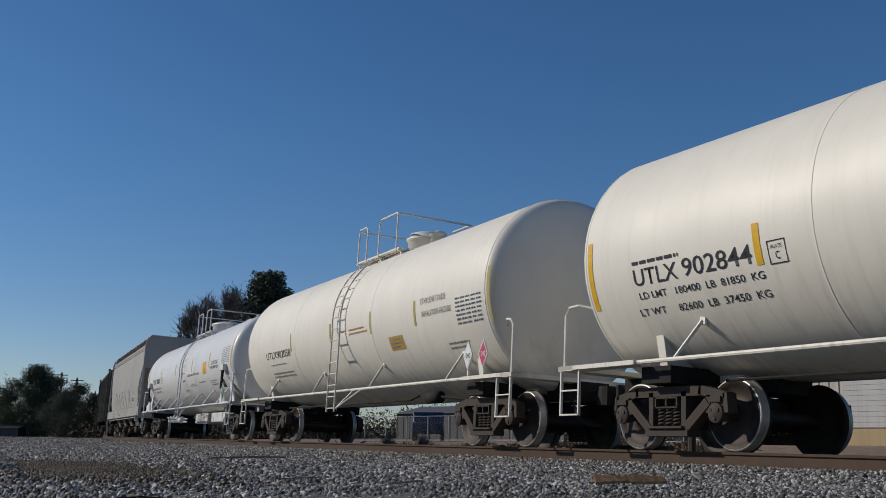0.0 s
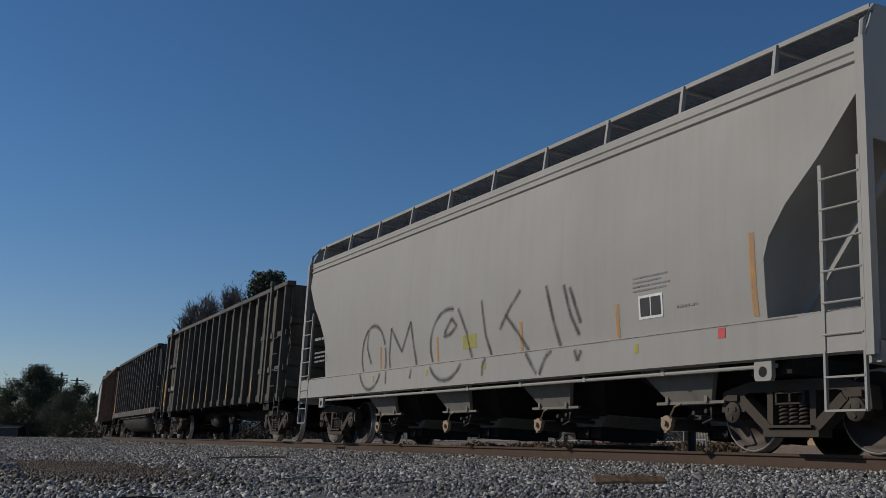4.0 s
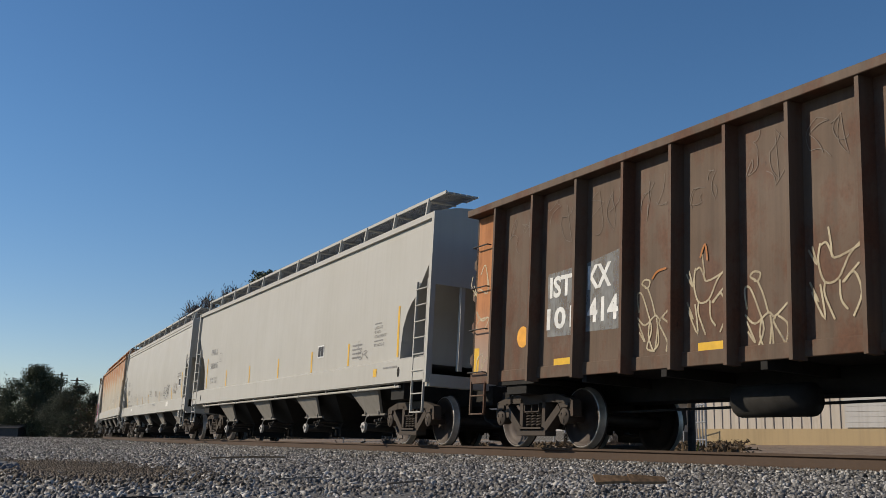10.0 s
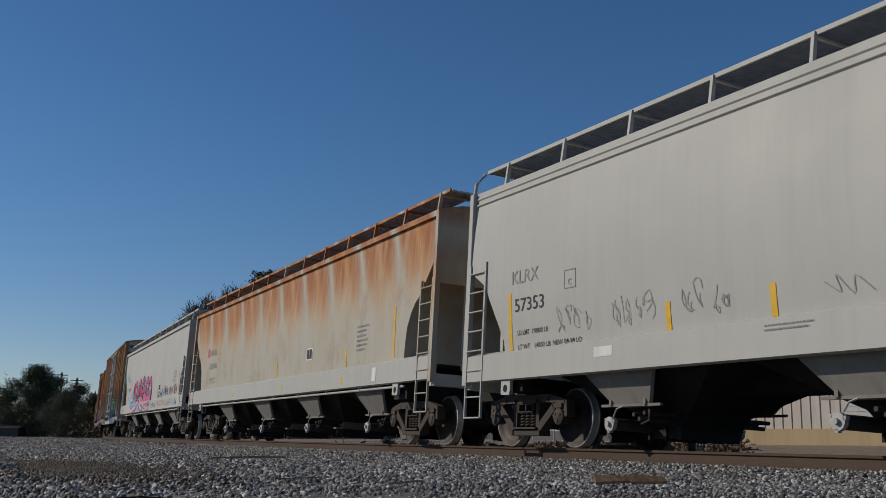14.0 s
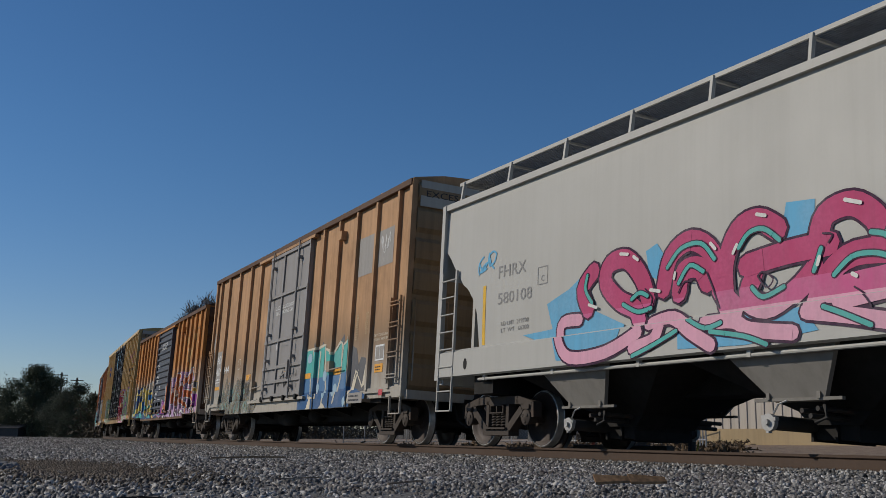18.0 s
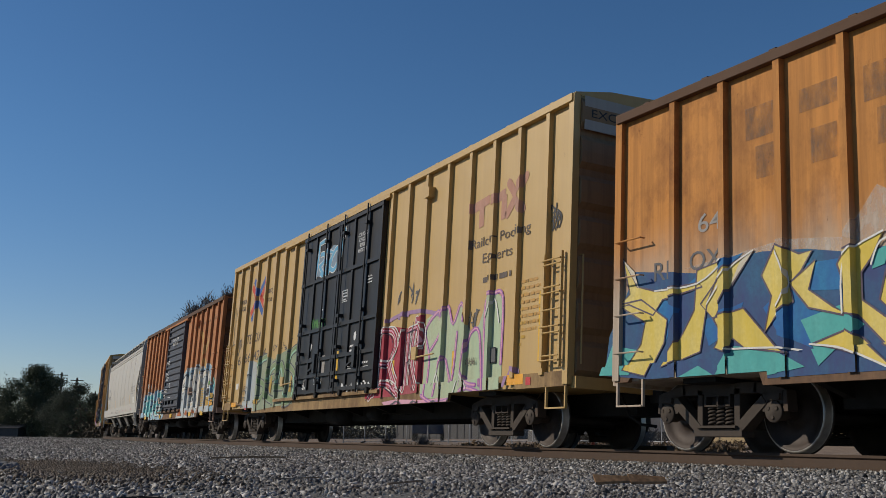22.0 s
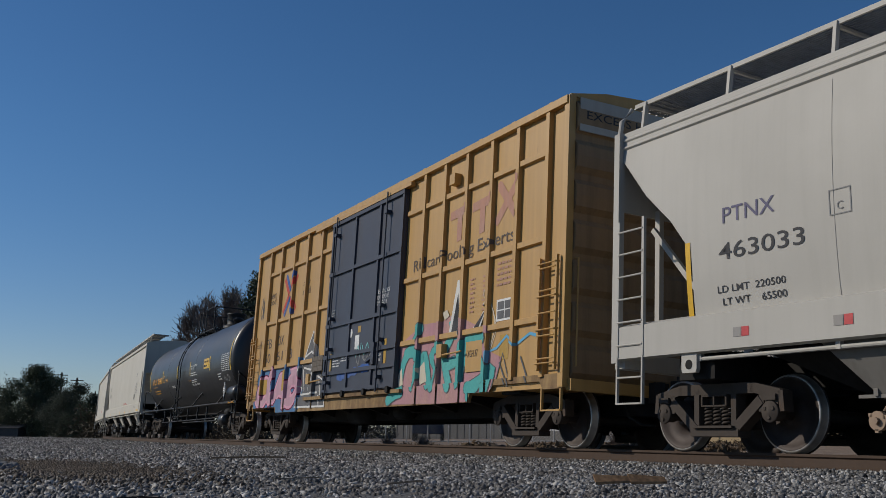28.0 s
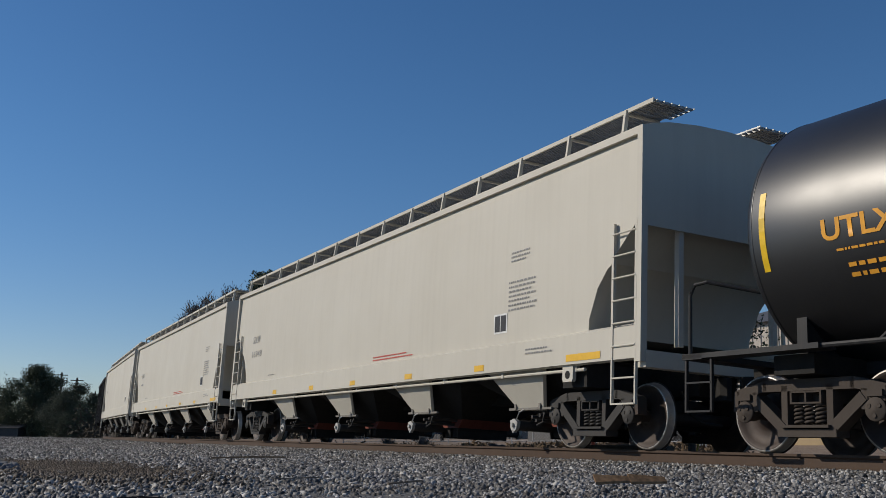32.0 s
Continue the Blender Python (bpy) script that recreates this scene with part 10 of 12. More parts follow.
blob(box_4, rect(5.58, 6.30, 1.04, 1.68) + rect(6.45, 7.08, 1.04, 1.40), B, OCHRE, 0.026)
bars(box_4, 5.64, 6.1, 1.08, 1.64, 7, B, INK_GREY, 2, 0.030)
panel(box_4, 6.47, 6.92, 1.36, 1.66, B, INK_WHITE, BLACK_SPRAY, (2, 1), off=0.030)
bars(box_4, 6.55, 6.8, 1.24, 1.28, 1, B, INK_BLACK, 3, 0.030)
text(box_4, "XCF 20", 7.30, 7.72, 1.32, 0.10, lambda z: 1.59, INK_BLACK, 0.012)
flat("data_plate", box_4, rect(7.28, 7.75, 1.29, 1.45), lambda z: 1.59, OCHRE, 0.008)
flat("yellow_plate", box_4, rect(7.30, 7.74, 1.05, 1.24), lambda z: 1.59, INK_ORANGE, 0.008)
scrawl(box_4, 7.30, 7.74, 1.52, 1.98, B, AQUA_SPRAY, 101, 0.035, 4, 0.02)
for x in (-5.9, -2.2, 0.3, 4.0, 6.0):
    flat("reflective_strip", box_4, rect(x, x + 0.42, 0.76, 0.90), lambda z: 1.571, YELLOW_MARK, 0.03)

# tall yellow box car
def cross_logo(car, face, x0, x1, z0, z1):
    """Two crossed arrows, each in a blue and a red band."""
    cx, cz, w = (x0 + x1) / 2, (z0 + z1) / 2, (x1 - x0) * 0.085
    for ex, ez, turn in ((x0, z1, 1), (x1, z1, 1), (x1, z0, 1), (x0, z0, 1)):
        dx, dz = ex - cx, ez - cz
        d = math.hypot(dx, dz)
        nx, nz = -dz / d * w, dx / d * w
        up = 1 if ez > cz else -1
        side = -up if ex < cx else up
        for mat, k, lift in ((LOGO_BLUE, side, 0.004), (LOGO_RED, -side, 0.005)):
            ax, az = cx + nx * k * 0.9 + dx * 0.10, cz + nz * k * 0.9 + dz * 0.10
            blob(car, [[(ax - nx * 0.8, az - nz * 0.8), (ax + nx * 0.8, az + nz * 0.8), (ex + nx * (k + 0.8), ez + nz * (k + 0.8)), (ex + nx * (k - 0.8), ez + nz * (k - 0.8))]], face, mat, lift, "arm of a crossed emblem")


cross_logo(box_3, F3, -7.05, -5.70, 3.52, 4.52)
text(box_3, "next", -8.12, -7.52, 4.0, 0.17, B, SLOGAN)
text(box_3, "load", -8.12, -7.55, 3.80, 0.19, B, SLOGAN)
text(box_3, "any", -5.52, -5.0, 4.0, 0.17, B, SLOGAN)
text(box_3, "road", -5.57, -4.95, 3.80, 0.17, B, SLOGAN)
text(box_3, "TB", -7.28, -6.72, 2.74, 0.27, B, SLOGAN)
text(box_3, "OX", -6.45, -5.85, 2.74, 0.27, B, SLOGAN)
text(box_3, "6", -8.0, -7.72, 2.16, 0.27, B, SLOGAN)
text(box_3, "66", -7.30, -6.72, 2.20, 0.27, B, SLOGAN)
text(box_3, "42", -6.42, -5.85, 2.22, 0.27, B, SLOGAN)
text(box_3, "6", -5.5, -5.2, 2.22, 0.27, B, SLOGAN)
text(box_3, "LD LMT", -7.17, -6.7, 1.42, 0.10, B, SLOGAN)
text(box_3, "LT WT", -7.17, -6.75, 1.27, 0.10, B, SLOGAN)
blob(box_3, strokes([[(-8.95, 3.6), (-8.75, 4.0), (-8.7, 3.3), (-8.55, 3.9), (-8.45, 3.5)], [(-8.75, 3.4), (-8.7, 2.85)], [(-8.85, 2.8), (-8.5, 2.85)]], 0.03), B, GREY_SPRAY, 0.006)
scrawl(box_3, -8.12, -7.8, 2.45, 3.05, B, GREY_SPRAY, 141, 0.025, 3)
flat("white_patch", box_3, rect(-7.98, -7.7, 1.45, 1.62), B, WHITE_SPRAY)
sketch(box_3, F3, PALE_ICE, 0.0040, 0, [[(-7.01, 0.82), (-6.90, 1.94), (-6.43, 2.22), (-5.81, 2.09), (-5.57, 1.83), (-5.88, 1.38), (-5.82, 0.77)]], "grey green sprayed graffito")
sketch(box_3, F3, SAGE_CLOUD, 0.0045, 0, [[(-5.82, 0.77), (-6.01, 1.38), (-5.65, 2.23), (-5.13, 2.31), (-4.46, 2.11), (-3.71, 2.27), (-3.15, 2.30), (-2.55, 2.36), (-2.46, 2.27), (-2.52, 1.69), (-2.42, 1.03), (-2.54, 0.89), (-3.90, 0.86)]])
SPELT = [[(-4.99, 2.23), (-5.47, 2.19), (-5.83, 1.90), (-5.58, 1.60), (-5.16, 1.47), (-5.26, 1.14), (-5.85, 1.08)], [(-4.02, 1.97), (-4.53, 1.93), (-4.87, 1.65), (-4.77, 1.18), (-4.19, 1.02)], [(-4.80, 1.59), (-4.30, 1.64)], [(-4.18, 0.99), (-4.05, 1.67), (-3.75, 1.96), (-3.47, 1.62), (-3.28, 0.97)], [(-4.00, 1.36), (-3.45, 1.36)]]
SPELT += [[(-3.23, 1.83), (-3.31, 1.30), (-3.09, 0.99), (-2.89, 1.39)], [(-2.89, 1.39), (-2.70, 0.99), (-2.48, 1.61)], [(-2.54, 2.31), (-2.98, 2.20), (-3.18, 1.93), (-2.74, 1.71), (-2.49, 1.41), (-2.65, 1.01), (-3.20, 0.92)]]
for m, k, off in ((SLATE_SPRAY, 0.235, 0.0085), (SAGE_CLOUD, 0.17, 0.012), (MOSS_CLOUD, 0.10, 0.0155)):
    sketch(box_3, F3, m, off, k, SPELT)
sketch(box_3, F3, MINT_SPRAY, 0.0190, 0.05, [[(-5.09, 2.17), (-5.50, 2.11), (-5.72, 1.89)], [(-4.13, 1.91), (-4.50, 1.83), (-4.74, 1.62)], [(-3.92, 1.48), (-3.74, 1.84), (-3.55, 1.58)], [(-3.25, 1.68), (-3.25, 1.28), (-3.07, 1.09)], [(-2.64, 2.25), (-2.95, 2.14), (-3.07, 1.95)], [(-2.65, 1.60), (-2.59, 1.39), (-2.73, 1.09)]])
sketch(box_3, F3, OCHRE, 0.0225, 0, [[(-4.65, 1.37), (-4.51, 1.70), (-4.39, 1.60), (-4.48, 1.20)], [(-2.97, 1.21), (-2.81, 1.64), (-2.79, 1.20)], [(-5.85, 1.10), (-5.43, 1.10), (-5.42, 0.96), (-5.84, 0.98)]])
sketch(box_3, F3, SLATE_SPRAY, 0.0225, 0.022, [[(-7.25, 1.11), (-7.17, 1.22), (-7.13, 1.13), (-7.05, 1.22), (-7.00, 1.09)], [(-6.98, 1.20), (-7.00, 1.10), (-6.91, 1.12)], [(-6.89, 1.18), (-6.81, 1.14), (-6.87, 1.08)], [(-7.22, 0.98), (-7.22, 0.84), (-7.10, 0.88), (-7.11, 0.97), (-7.22, 0.98)], [(-7.06, 0.85), (-7.04, 0.97), (-6.96, 0.92), (-7.04, 0.89), (-6.94, 0.85)], [(-6.90, 0.93), (-6.93, 0.86), (-6.83, 0.86), (-6.84, 0.93), (-6.90, 0.93)], [(-7.17, 1.31), (-7.10, 1.39), (-6.92, 1.38), (-6.74, 1.28)], [(-6.61, 1.70), (-6.56, 1.82), (-6.52, 1.70)], [(-6.49, 1.73), (-6.47, 1.81), (-6.40, 1.77)], [(-6.74, 1.37), (-6.65, 1.43), (-6.57, 1.35), (-6.63, 1.26)]])
scrawl(box_3, -4.6, -2.9, 2.3, 2.6, B, GREY_SPRAY, 143, 0.02, 4)
sketch(box_3, F3, RED_CLOUD, 0.0040, 0, [[(2.16, 0.87), (2.22, 2.21), (2.55, 2.34), (3.31, 2.28), (4.09, 2.17), (4.72, 2.38), (4.83, 1.71), (4.72, 0.92), (3.37, 0.88)]], "red and mint sprayed graffito")
sketch(box_3, F3, MINT_CLOUD, 0.0045, 0, [[(4.78, 0.85), (4.79, 2.28), (5.26, 2.41), (5.36, 2.22), (5.67, 2.44), (5.89, 2.10), (6.16, 2.45), (6.38, 2.11), (6.57, 1.87), (6.83, 1.98), (7.04, 2.34), (7.34, 2.49), (7.61, 2.35), (7.65, 0.86), (7.20, 0.79), (5.24, 0.79)]])
ROUND = [[(2.57, 0.95), (2.57, 1.58), (2.60, 2.21)], [(2.64, 2.20), (3.24, 2.20), (3.49, 1.91), (3.17, 1.55), (2.74, 1.57)], [(3.18, 1.54), (3.40, 1.25), (3.71, 0.95)], [(4.00, 1.00), (4.04, 1.63), (4.08, 2.14)], [(4.11, 2.14), (4.57, 2.15), (4.66, 1.79), (4.16, 1.56)], [(4.39, 2.33), (4.24, 1.61), (4.55, 1.02)], [(2.37, 0.88), (3.02, 1.16), (3.83, 0.90)]]
for m, k, off in ((WHITE_SPRAY, 0.15, 0.0075), (RED_CLOUD, 0.10, 0.011), (PALE_PINK, 0.03, 0.0145)):
    sketch(box_3, F3, m, off, k, ROUND)
sketch(box_3, F3, LILAC_CLOUD, 0.0080, 0.075, [[(4.92, 0.86), (5.00, 1.55), (4.80, 2.07), (5.29, 2.38), (5.38, 2.20), (5.67, 2.43), (5.89, 2.09), (6.16, 2.43), (6.38, 2.10)], [(5.31, 0.85), (5.60, 1.51), (5.92, 1.07), (6.06, 1.92)], [(6.30, 1.00), (6.39, 1.45), (6.55, 1.85), (6.86, 1.85), (7.00, 0.97)], [(7.09, 0.83), (7.05, 1.40), (7.04, 2.33), (7.34, 2.47), (7.61, 2.34), (7.61, 1.29)], [(6.31, 1.26), (6.55, 1.02), (6.88, 0.97)], [(5.05, 1.69), (5.36, 1.94), (5.40, 2.21)], [(4.84, 0.86), (5.37, 0.71), (6.10, 0.78), (6.55, 0.93), (7.20, 0.79)]])
sketch(box_3, F3, PALE_PINK, 0.0115, 0.03, [[(4.92, 0.86), (5.00, 1.55), (4.80, 2.07), (5.29, 2.38), (5.38, 2.20), (5.67, 2.43), (5.89, 2.09), (6.16, 2.43), (6.38, 2.10)], [(5.31, 0.85), (5.60, 1.51), (5.92, 1.07), (6.06, 1.92)], [(6.30, 1.00), (6.39, 1.45), (6.55, 1.85), (6.86, 1.85), (7.00, 0.97)], [(7.09, 0.83), (7.05, 1.40), (7.04, 2.33), (7.34, 2.47), (7.61, 2.34), (7.61, 1.29)], [(6.31, 1.26), (6.55, 1.02), (6.88, 0.97)], [(5.05, 1.69), (5.36, 1.94), (5.40, 2.21)], [(4.84, 0.86), (5.37, 0.71), (6.10, 0.78), (6.55, 0.93), (7.20, 0.79)]])
sketch(box_3, F3, LILAC, 0.0075, 0.08, [[(3.53, 2.43), (3.99, 2.49), (4.72, 2.44), (5.53, 2.27)], [(3.05, 2.41), (3.53, 2.48), (3.99, 2.45)], [(7.78, 0.93), (7.92, 1.15), (8.06, 1.17), (8.15, 1.13)]])
sketch(box_3, F3, WHITE_SPRAY, 0.0150, 0.035, [[(5.22, 1.05), (5.40, 1.32), (5.61, 0.97)], [(6.10, 0.88), (6.31, 1.19), (6.55, 0.93)], [(3.67, 1.05), (3.72, 1.80), (3.87, 2.16)], [(7.15, 2.01), (7.35, 2.36), (7.51, 1.97)], [(2.51, 1.19), (2.39, 1.59), (2.62, 1.73)]])
sketch(box_3, F3, WHITE_SPRAY, 0.018, 0.028, [[(x + 0.14, z + 0.07) for x, z in line] for line in ROUND])
sketch(box_3, F3, DARK_PLUM, 0.0215, 0.022, [[(x - 0.12, z - 0.05) for x, z in line] for line in ROUND])
sketch(box_3, F3, PALE_PINK, 0.0060, 0, [[(3.06, 0.78), (3.69, 0.82), (4.84, 0.78), (5.86, 0.79), (6.05, 0.62), (4.86, 0.59), (3.40, 0.63)]])
sketch(box_3, F3, SLATE_SPRAY, 0.0185, 0.025, [[(3.39, 0.69), (3.84, 0.78), (4.15, 0.64), (4.57, 0.77), (4.99, 0.62), (5.37, 0.75), (5.75, 0.63), (5.93, 0.77)]])
for q, (x0, x1) in enumerate(((6.42, 7.02), (7.18, 7.55))):
    blob(box_3, [[(x0, 3.98), (x1, 4.06), (x1, 4.22), (x0, 4.16)], [(x0 + 0.25, 3.68), (x0 + 0.42, 3.70), (x0 + 0.42, 4.1), (x0 + 0.25, 4.1)]], F3, MAUVE, 0.005)
blob(box_3, strokes([[(7.62, 3.75), (8.2, 4.28)], [(7.66, 4.28), (8.12, 3.75)]], 0.16), F3, MAUVE, 0.005)
for words, x0, x1, z in (("Railcar Pooling", 6.45, 8.38, 3.28), ("Experts", 6.86, 7.84, 2.98)):
    text(box_3, words, x0, x1, z, 0.22, F3, SLOGAN)
bars(box_3, 6.9, 7.9, 2.64, 2.86, 1, F3, SLOGAN, 8)
bars(box_3, 7.95, 8.75, 1.72, 2.6, 8, B, TAN_MARK, 9)
scrawl(box_3, 8.85, 9.2, 3.15, 3.7, B, BLACK_SPRAY, 111, 0.03, 4)
scrawl(box_3, 3.4, 4.5, 2.6, 3.1, B, GREY_SPRAY, 112, 0.03, 4)
scrawl(box_3, 6.4, 6.85, 1.9, 2.3, B, GREY_SPRAY, 113, 0.025, 3)
for x in (-4.2, -2.86, 3.4, 5.95):
    stripe(box_3, x, 1.12, 1.6, B, 0.09)
for z in (0, 1):
    flat("reflective_strip", box_3, rect(8.70, 8.80, 1.25 + 0.55 * z, 1.78 + 0.55 * z), B, YELLOW_MARK)
text(box_3, "XNH61", 6.40, 6.80, 1.32, 0.12, B, SLOGAN, 0.03)
panel(box_3, 7.18, 7.48, 1.30, 1.56, B, BLACK_SPRAY, GREY_SPRAY, (2, 1), off=0.026)
flat("warning_plate", box_3, rect(7.90, 8.38, 0.92, 1.08), lambda z: 1.571, INK_ORANGE, 0.004)
flat("warning_plate", box_3, rect(-8.12, -7.64, 0.93, 1.06), lambda z: 1.571, INK_ORANGE, 0.004)
bars(box_3, 7.92, 8.35, 1.5, 2.5, 9, B, OCHRE, 9)
flat("red_square", box_3, rect(8.46, 8.6, 0.90, 1.02), lambda z: 1.571, RED_MARK, 0.004)
flat("red_square", box_3, rect(-6.6, -6.42, 0.82, 0.94), lambda z: 1.571, RED_MARK, 0.03)
for i, w in enumerate(("CLOSE AND LOCK", "BOTH DOORS", "BEFORE", "MOVING CAR")):
    e = (0, 0.06, 0.14, 0.06)[i]
    text(box_3, w, 1.25 + e, 1.84 - e, 4.46 - 0.12 * i, 0.085, DK, INK_WHITE)
blob(box_3, clouds(-1.3, -0.15, [(4.1, 4.3, 0.03)], 0.26, 71, 0.9), DK, spray_paint("pale_blue_patch", (0.20, 0.28, 0.36)), 0.004)
letters(box_3, [6, 8, 0], -1.4, 0.05, 3.92, 4.45, 0.10, DK, [(WHITE_SPRAY, 0.05), (SKY_SPRAY, 0)], 0.3, 0, 5, 0.008, wild=1.0)
blob(box_3, rect(-1.5, -0.45, 2.58, 2.72) + rect(-1.4, -0.6, 2.75, 2.86), DK, FOREST, 0.004)
scrawl(box_3, -1.5, -0.45, 2.6, 2.9, DK, GREEN_SPRAY, 121, 0.05, 5, 0.008)
flat("grey_plate", box_3, rect(-0.9, -0.3, 1.55, 1.95), DK, PATCH_GREY, 0.004)
scrawl(box_3, 0.8, 2.6, 1.05, 1.25, DK, INK_WHITE, 122, 0.035, 7)
scrawl(box_3, -1.75, -1.5, 1.2, 1.6, DK, INK_WHITE, 123, 0.025, 2)
stripe(box_3, 0.50, 1.32, 1.99, DK, 0.10)
for x0, x1, z0, z1, n, k in ((1.1, 1.4, 1.45, 1.65, 3, 1), (1.95, 2.3, 3.32, 3.52, 3, 2), (-0.75, -0.5, 3.02, 3.10, 1, 3), (-1.5, -1.3, 1.85, 2.0, 1, 4), (1.2, 1.45, 1.9, 2.1, 2, 5), (1.9, 2.4, 1.5, 1.7, 2, 6)):
    bars(box_3, x0, x1, z0, z1, n, DK, INK_WHITE, k)
frame_box(box_3, 0.52, 0.84, 3.08, 3.35, DK, INK_WHITE, 0.018)
bars(box_3, 0.56, 0.8, 3.1, 3.32, 3, DK, INK_WHITE, 8)
frame_box(box_3, -0.95, -0.45, 1.30, 1.46, DK, INK_WHITE, 0.018)
for x, z in ((-1.35, 2.2), (1.45, 2.25)):
    flat("dot", box_3, [arc(x, z, 0.07, 0.10, 0, 345, 12)], DK, INK_WHITE)

# dull yellow box car
cross_logo(box_5, F5, -5.35, -4.45, 3.28, 4.28)
text(box_5, "next", -6.6, -6.08, 3.82, 0.15, B, SLOGAN)
text(box_5, "load", -6.6, -6.08, 3.64, 0.17, B, SLOGAN)
text(box_5, "any", -3.88, -3.38, 3.80, 0.16, B, SLOGAN)
text(box_5, "road", -3.88, -3.32, 3.62, 0.17, B, SLOGAN)
text(box_5, "FB", -6.62, -6.12, 2.44, 0.26, B, SLOGAN)
text(box_5, "OX", -5.62, -5.1, 2.46, 0.26, B, SLOGAN)
text(box_5, "50", -6.66, -6.16, 2.04, 0.26, B, SLOGAN)
text(box_5, "61", -5.62, -5.12, 2.05, 0.26, B, SLOGAN)
text(box_5, "78", -4.88, -4.34, 2.05, 0.26, B, SLOGAN)
frame_box(box_5, -3.85, -3.62, 2.22, 2.48, B, SLOGAN, 0.012)
for q, (x0, x1) in enumerate(((4.12, 4.80), (4.95, 5.70))):
    blob(box_5, [[(x0, 4.02), (x1, 4.06), (x1, 4.24), (x0, 4.18)], [(x0 + 0.28, 3.58), (x0 + 0.46, 3.6), (x0 + 0.46, 4.1), (x0 + 0.28, 4.1)]], F5, MAUVE, 0.005)
blob(box_5, strokes([[(5.85, 3.7), (6.5, 4.3)], [(5.9, 4.3), (6.45, 3.7)]], 0.17), F5, MAUVE, 0.005)
text(box_5, "Railcar Pooling Experts", 2.65, 6.42, 3.20, 0.30, F5, SLOGAN)
text(box_5, "CLOSE AND LOCK", 0.95, 1.75, 3.02, 0.085, DK, INK_WHITE)
text(box_5, "DOOR BEFORE", 1.0, 1.7, 2.90, 0.085, DK, INK_WHITE)
text(box_5, "MOVING CAR", 1.05, 1.65, 2.78, 0.085, DK, INK_WHITE)
bars(box_5, 5.0, 5.2, 2.2, 2.85, 8, B, MAUVE, 5)
bars(box_5, 5.45, 5.62, 2.2, 2.85, 8, B, MAUVE, 55)
bars(box_5, 5.92, 6.5, 2.55, 3.0, 5, B, MAUVE, 6)
panel(box_5, 5.94, 6.46, 1.98, 2.34, B, INK_WHITE, GREY_SPRAY, (2, 2))
sketch(box_5, F5, ROSE_CLOUD, 0.0040, 0, [[(1.83, 0.73), (1.87, 1.13), (1.96, 1.45), (2.08, 1.84), (2.65, 2.03), (3.22, 2.20), (4.02, 2.17), (4.27, 2.24), (4.63, 2.21), (5.21, 2.01), (6.07, 1.88), (5.65, 1.79), (5.75, 1.52), (6.17, 1.38), (5.98, 0.93), (5.69, 0.67)]], "teal lettering sprayed on a dusty pink ground")
TEALS = [[(2.31, 0.98), (2.45, 1.50), (2.81, 1.82), (3.14, 2.12)], [(2.56, 1.69), (2.85, 1.70), (3.14, 1.60)], [(2.95, 1.05), (3.16, 1.37), (3.37, 1.59), (3.59, 1.06)], [(3.97, 1.71), (3.66, 1.57), (3.88, 1.32), (3.75, 1.01)], [(4.59, 2.13), (4.38, 1.85), (4.15, 1.52), (4.40, 0.98)], [(4.21, 1.35), (4.55, 1.41)], [(4.77, 1.03), (4.85, 1.39), (4.95, 1.71), (5.60, 1.73)], [(4.92, 1.41), (5.42, 1.44), (5.66, 1.16), (5.20, 0.79)], [(5.13, 0.93), (5.54, 1.05), (5.88, 1.21), (5.63, 0.73)], [(1.92, 0.81), (2.22, 0.91), (2.49, 0.95)]]
for m, k, off in ((GREY_SPRAY, 0.25, 0.0085), (TEAL_CLOUD, 0.205, 0.012)):
    sketch(box_5, F5, m, off, k, TEALS)
sketch(box_5, F5, TEAL_CLOUD, 0.0065, 0, [[(4.27, 2.14), (4.61, 2.20), (4.67, 1.82), (4.41, 1.78)], [(5.22, 1.70), (5.65, 1.75), (5.65, 1.64), (5.27, 1.56)], [(4.72, 1.69), (4.84, 1.74), (4.86, 1.19), (4.69, 1.24)]])
sketch(box_5, F5, CREAM_SPRAY, 0.0155, 0, [[(3.13, 1.37), (3.37, 1.49), (3.50, 1.12), (3.23, 1.06)], [(2.19, 1.27), (2.40, 1.42), (2.48, 1.10), (2.27, 1.05)], [(4.01, 2.33), (4.19, 2.37), (4.29, 2.25), (4.12, 2.19)]])
blob(box_5, [[(4.30, 1.92), (4.78, 1.86), (4.62, 2.86), (4.55, 2.86)], [(5.0, 1.86), (5.3, 2.0), (5.70, 2.34), (5.4, 1.88)]], F5, WHITE_SPRAY, 0.020)
blob(box_5, [[(4.40, 1.94), (4.72, 1.9), (4.60, 2.62)], [(5.15, 1.9), (5.6, 2.22), (5.35, 1.9)]], F5, BLACK_SPRAY, 0.0235)
flat("data_plate", box_5, rect(4.98, 5.6, 1.20, 1.72), B, YELLOW_BOX_2, 0.024)
text(box_5, "XGH 37", 5.05, 5.4, 1.45, 0.12, B, SLOGAN, 0.028)
blob(box_5, strokes([[(5.72, 0.9), (5.74, 1.5), (6.0, 1.55), (6.3, 1.72), (6.6, 1.55), (7.0, 1.7), (7.4, 1.6)]], 0.05), F5, SKY_SPRAY, 0.008)
blob(box_5, strokes([[(5.95, 0.9), (6.2, 1.45), (6.45, 0.92)], [(6.1, 1.3), (6.35, 0.95)], [(6.75, 1.35), (7.0, 0.95)]], 0.035), F5, GREY_SPRAY, 0.008)
scrawl(box_5, 5.5, 5.72, 1.3, 2.6, B, CREAM_SPRAY, 132, 0.02, 4)
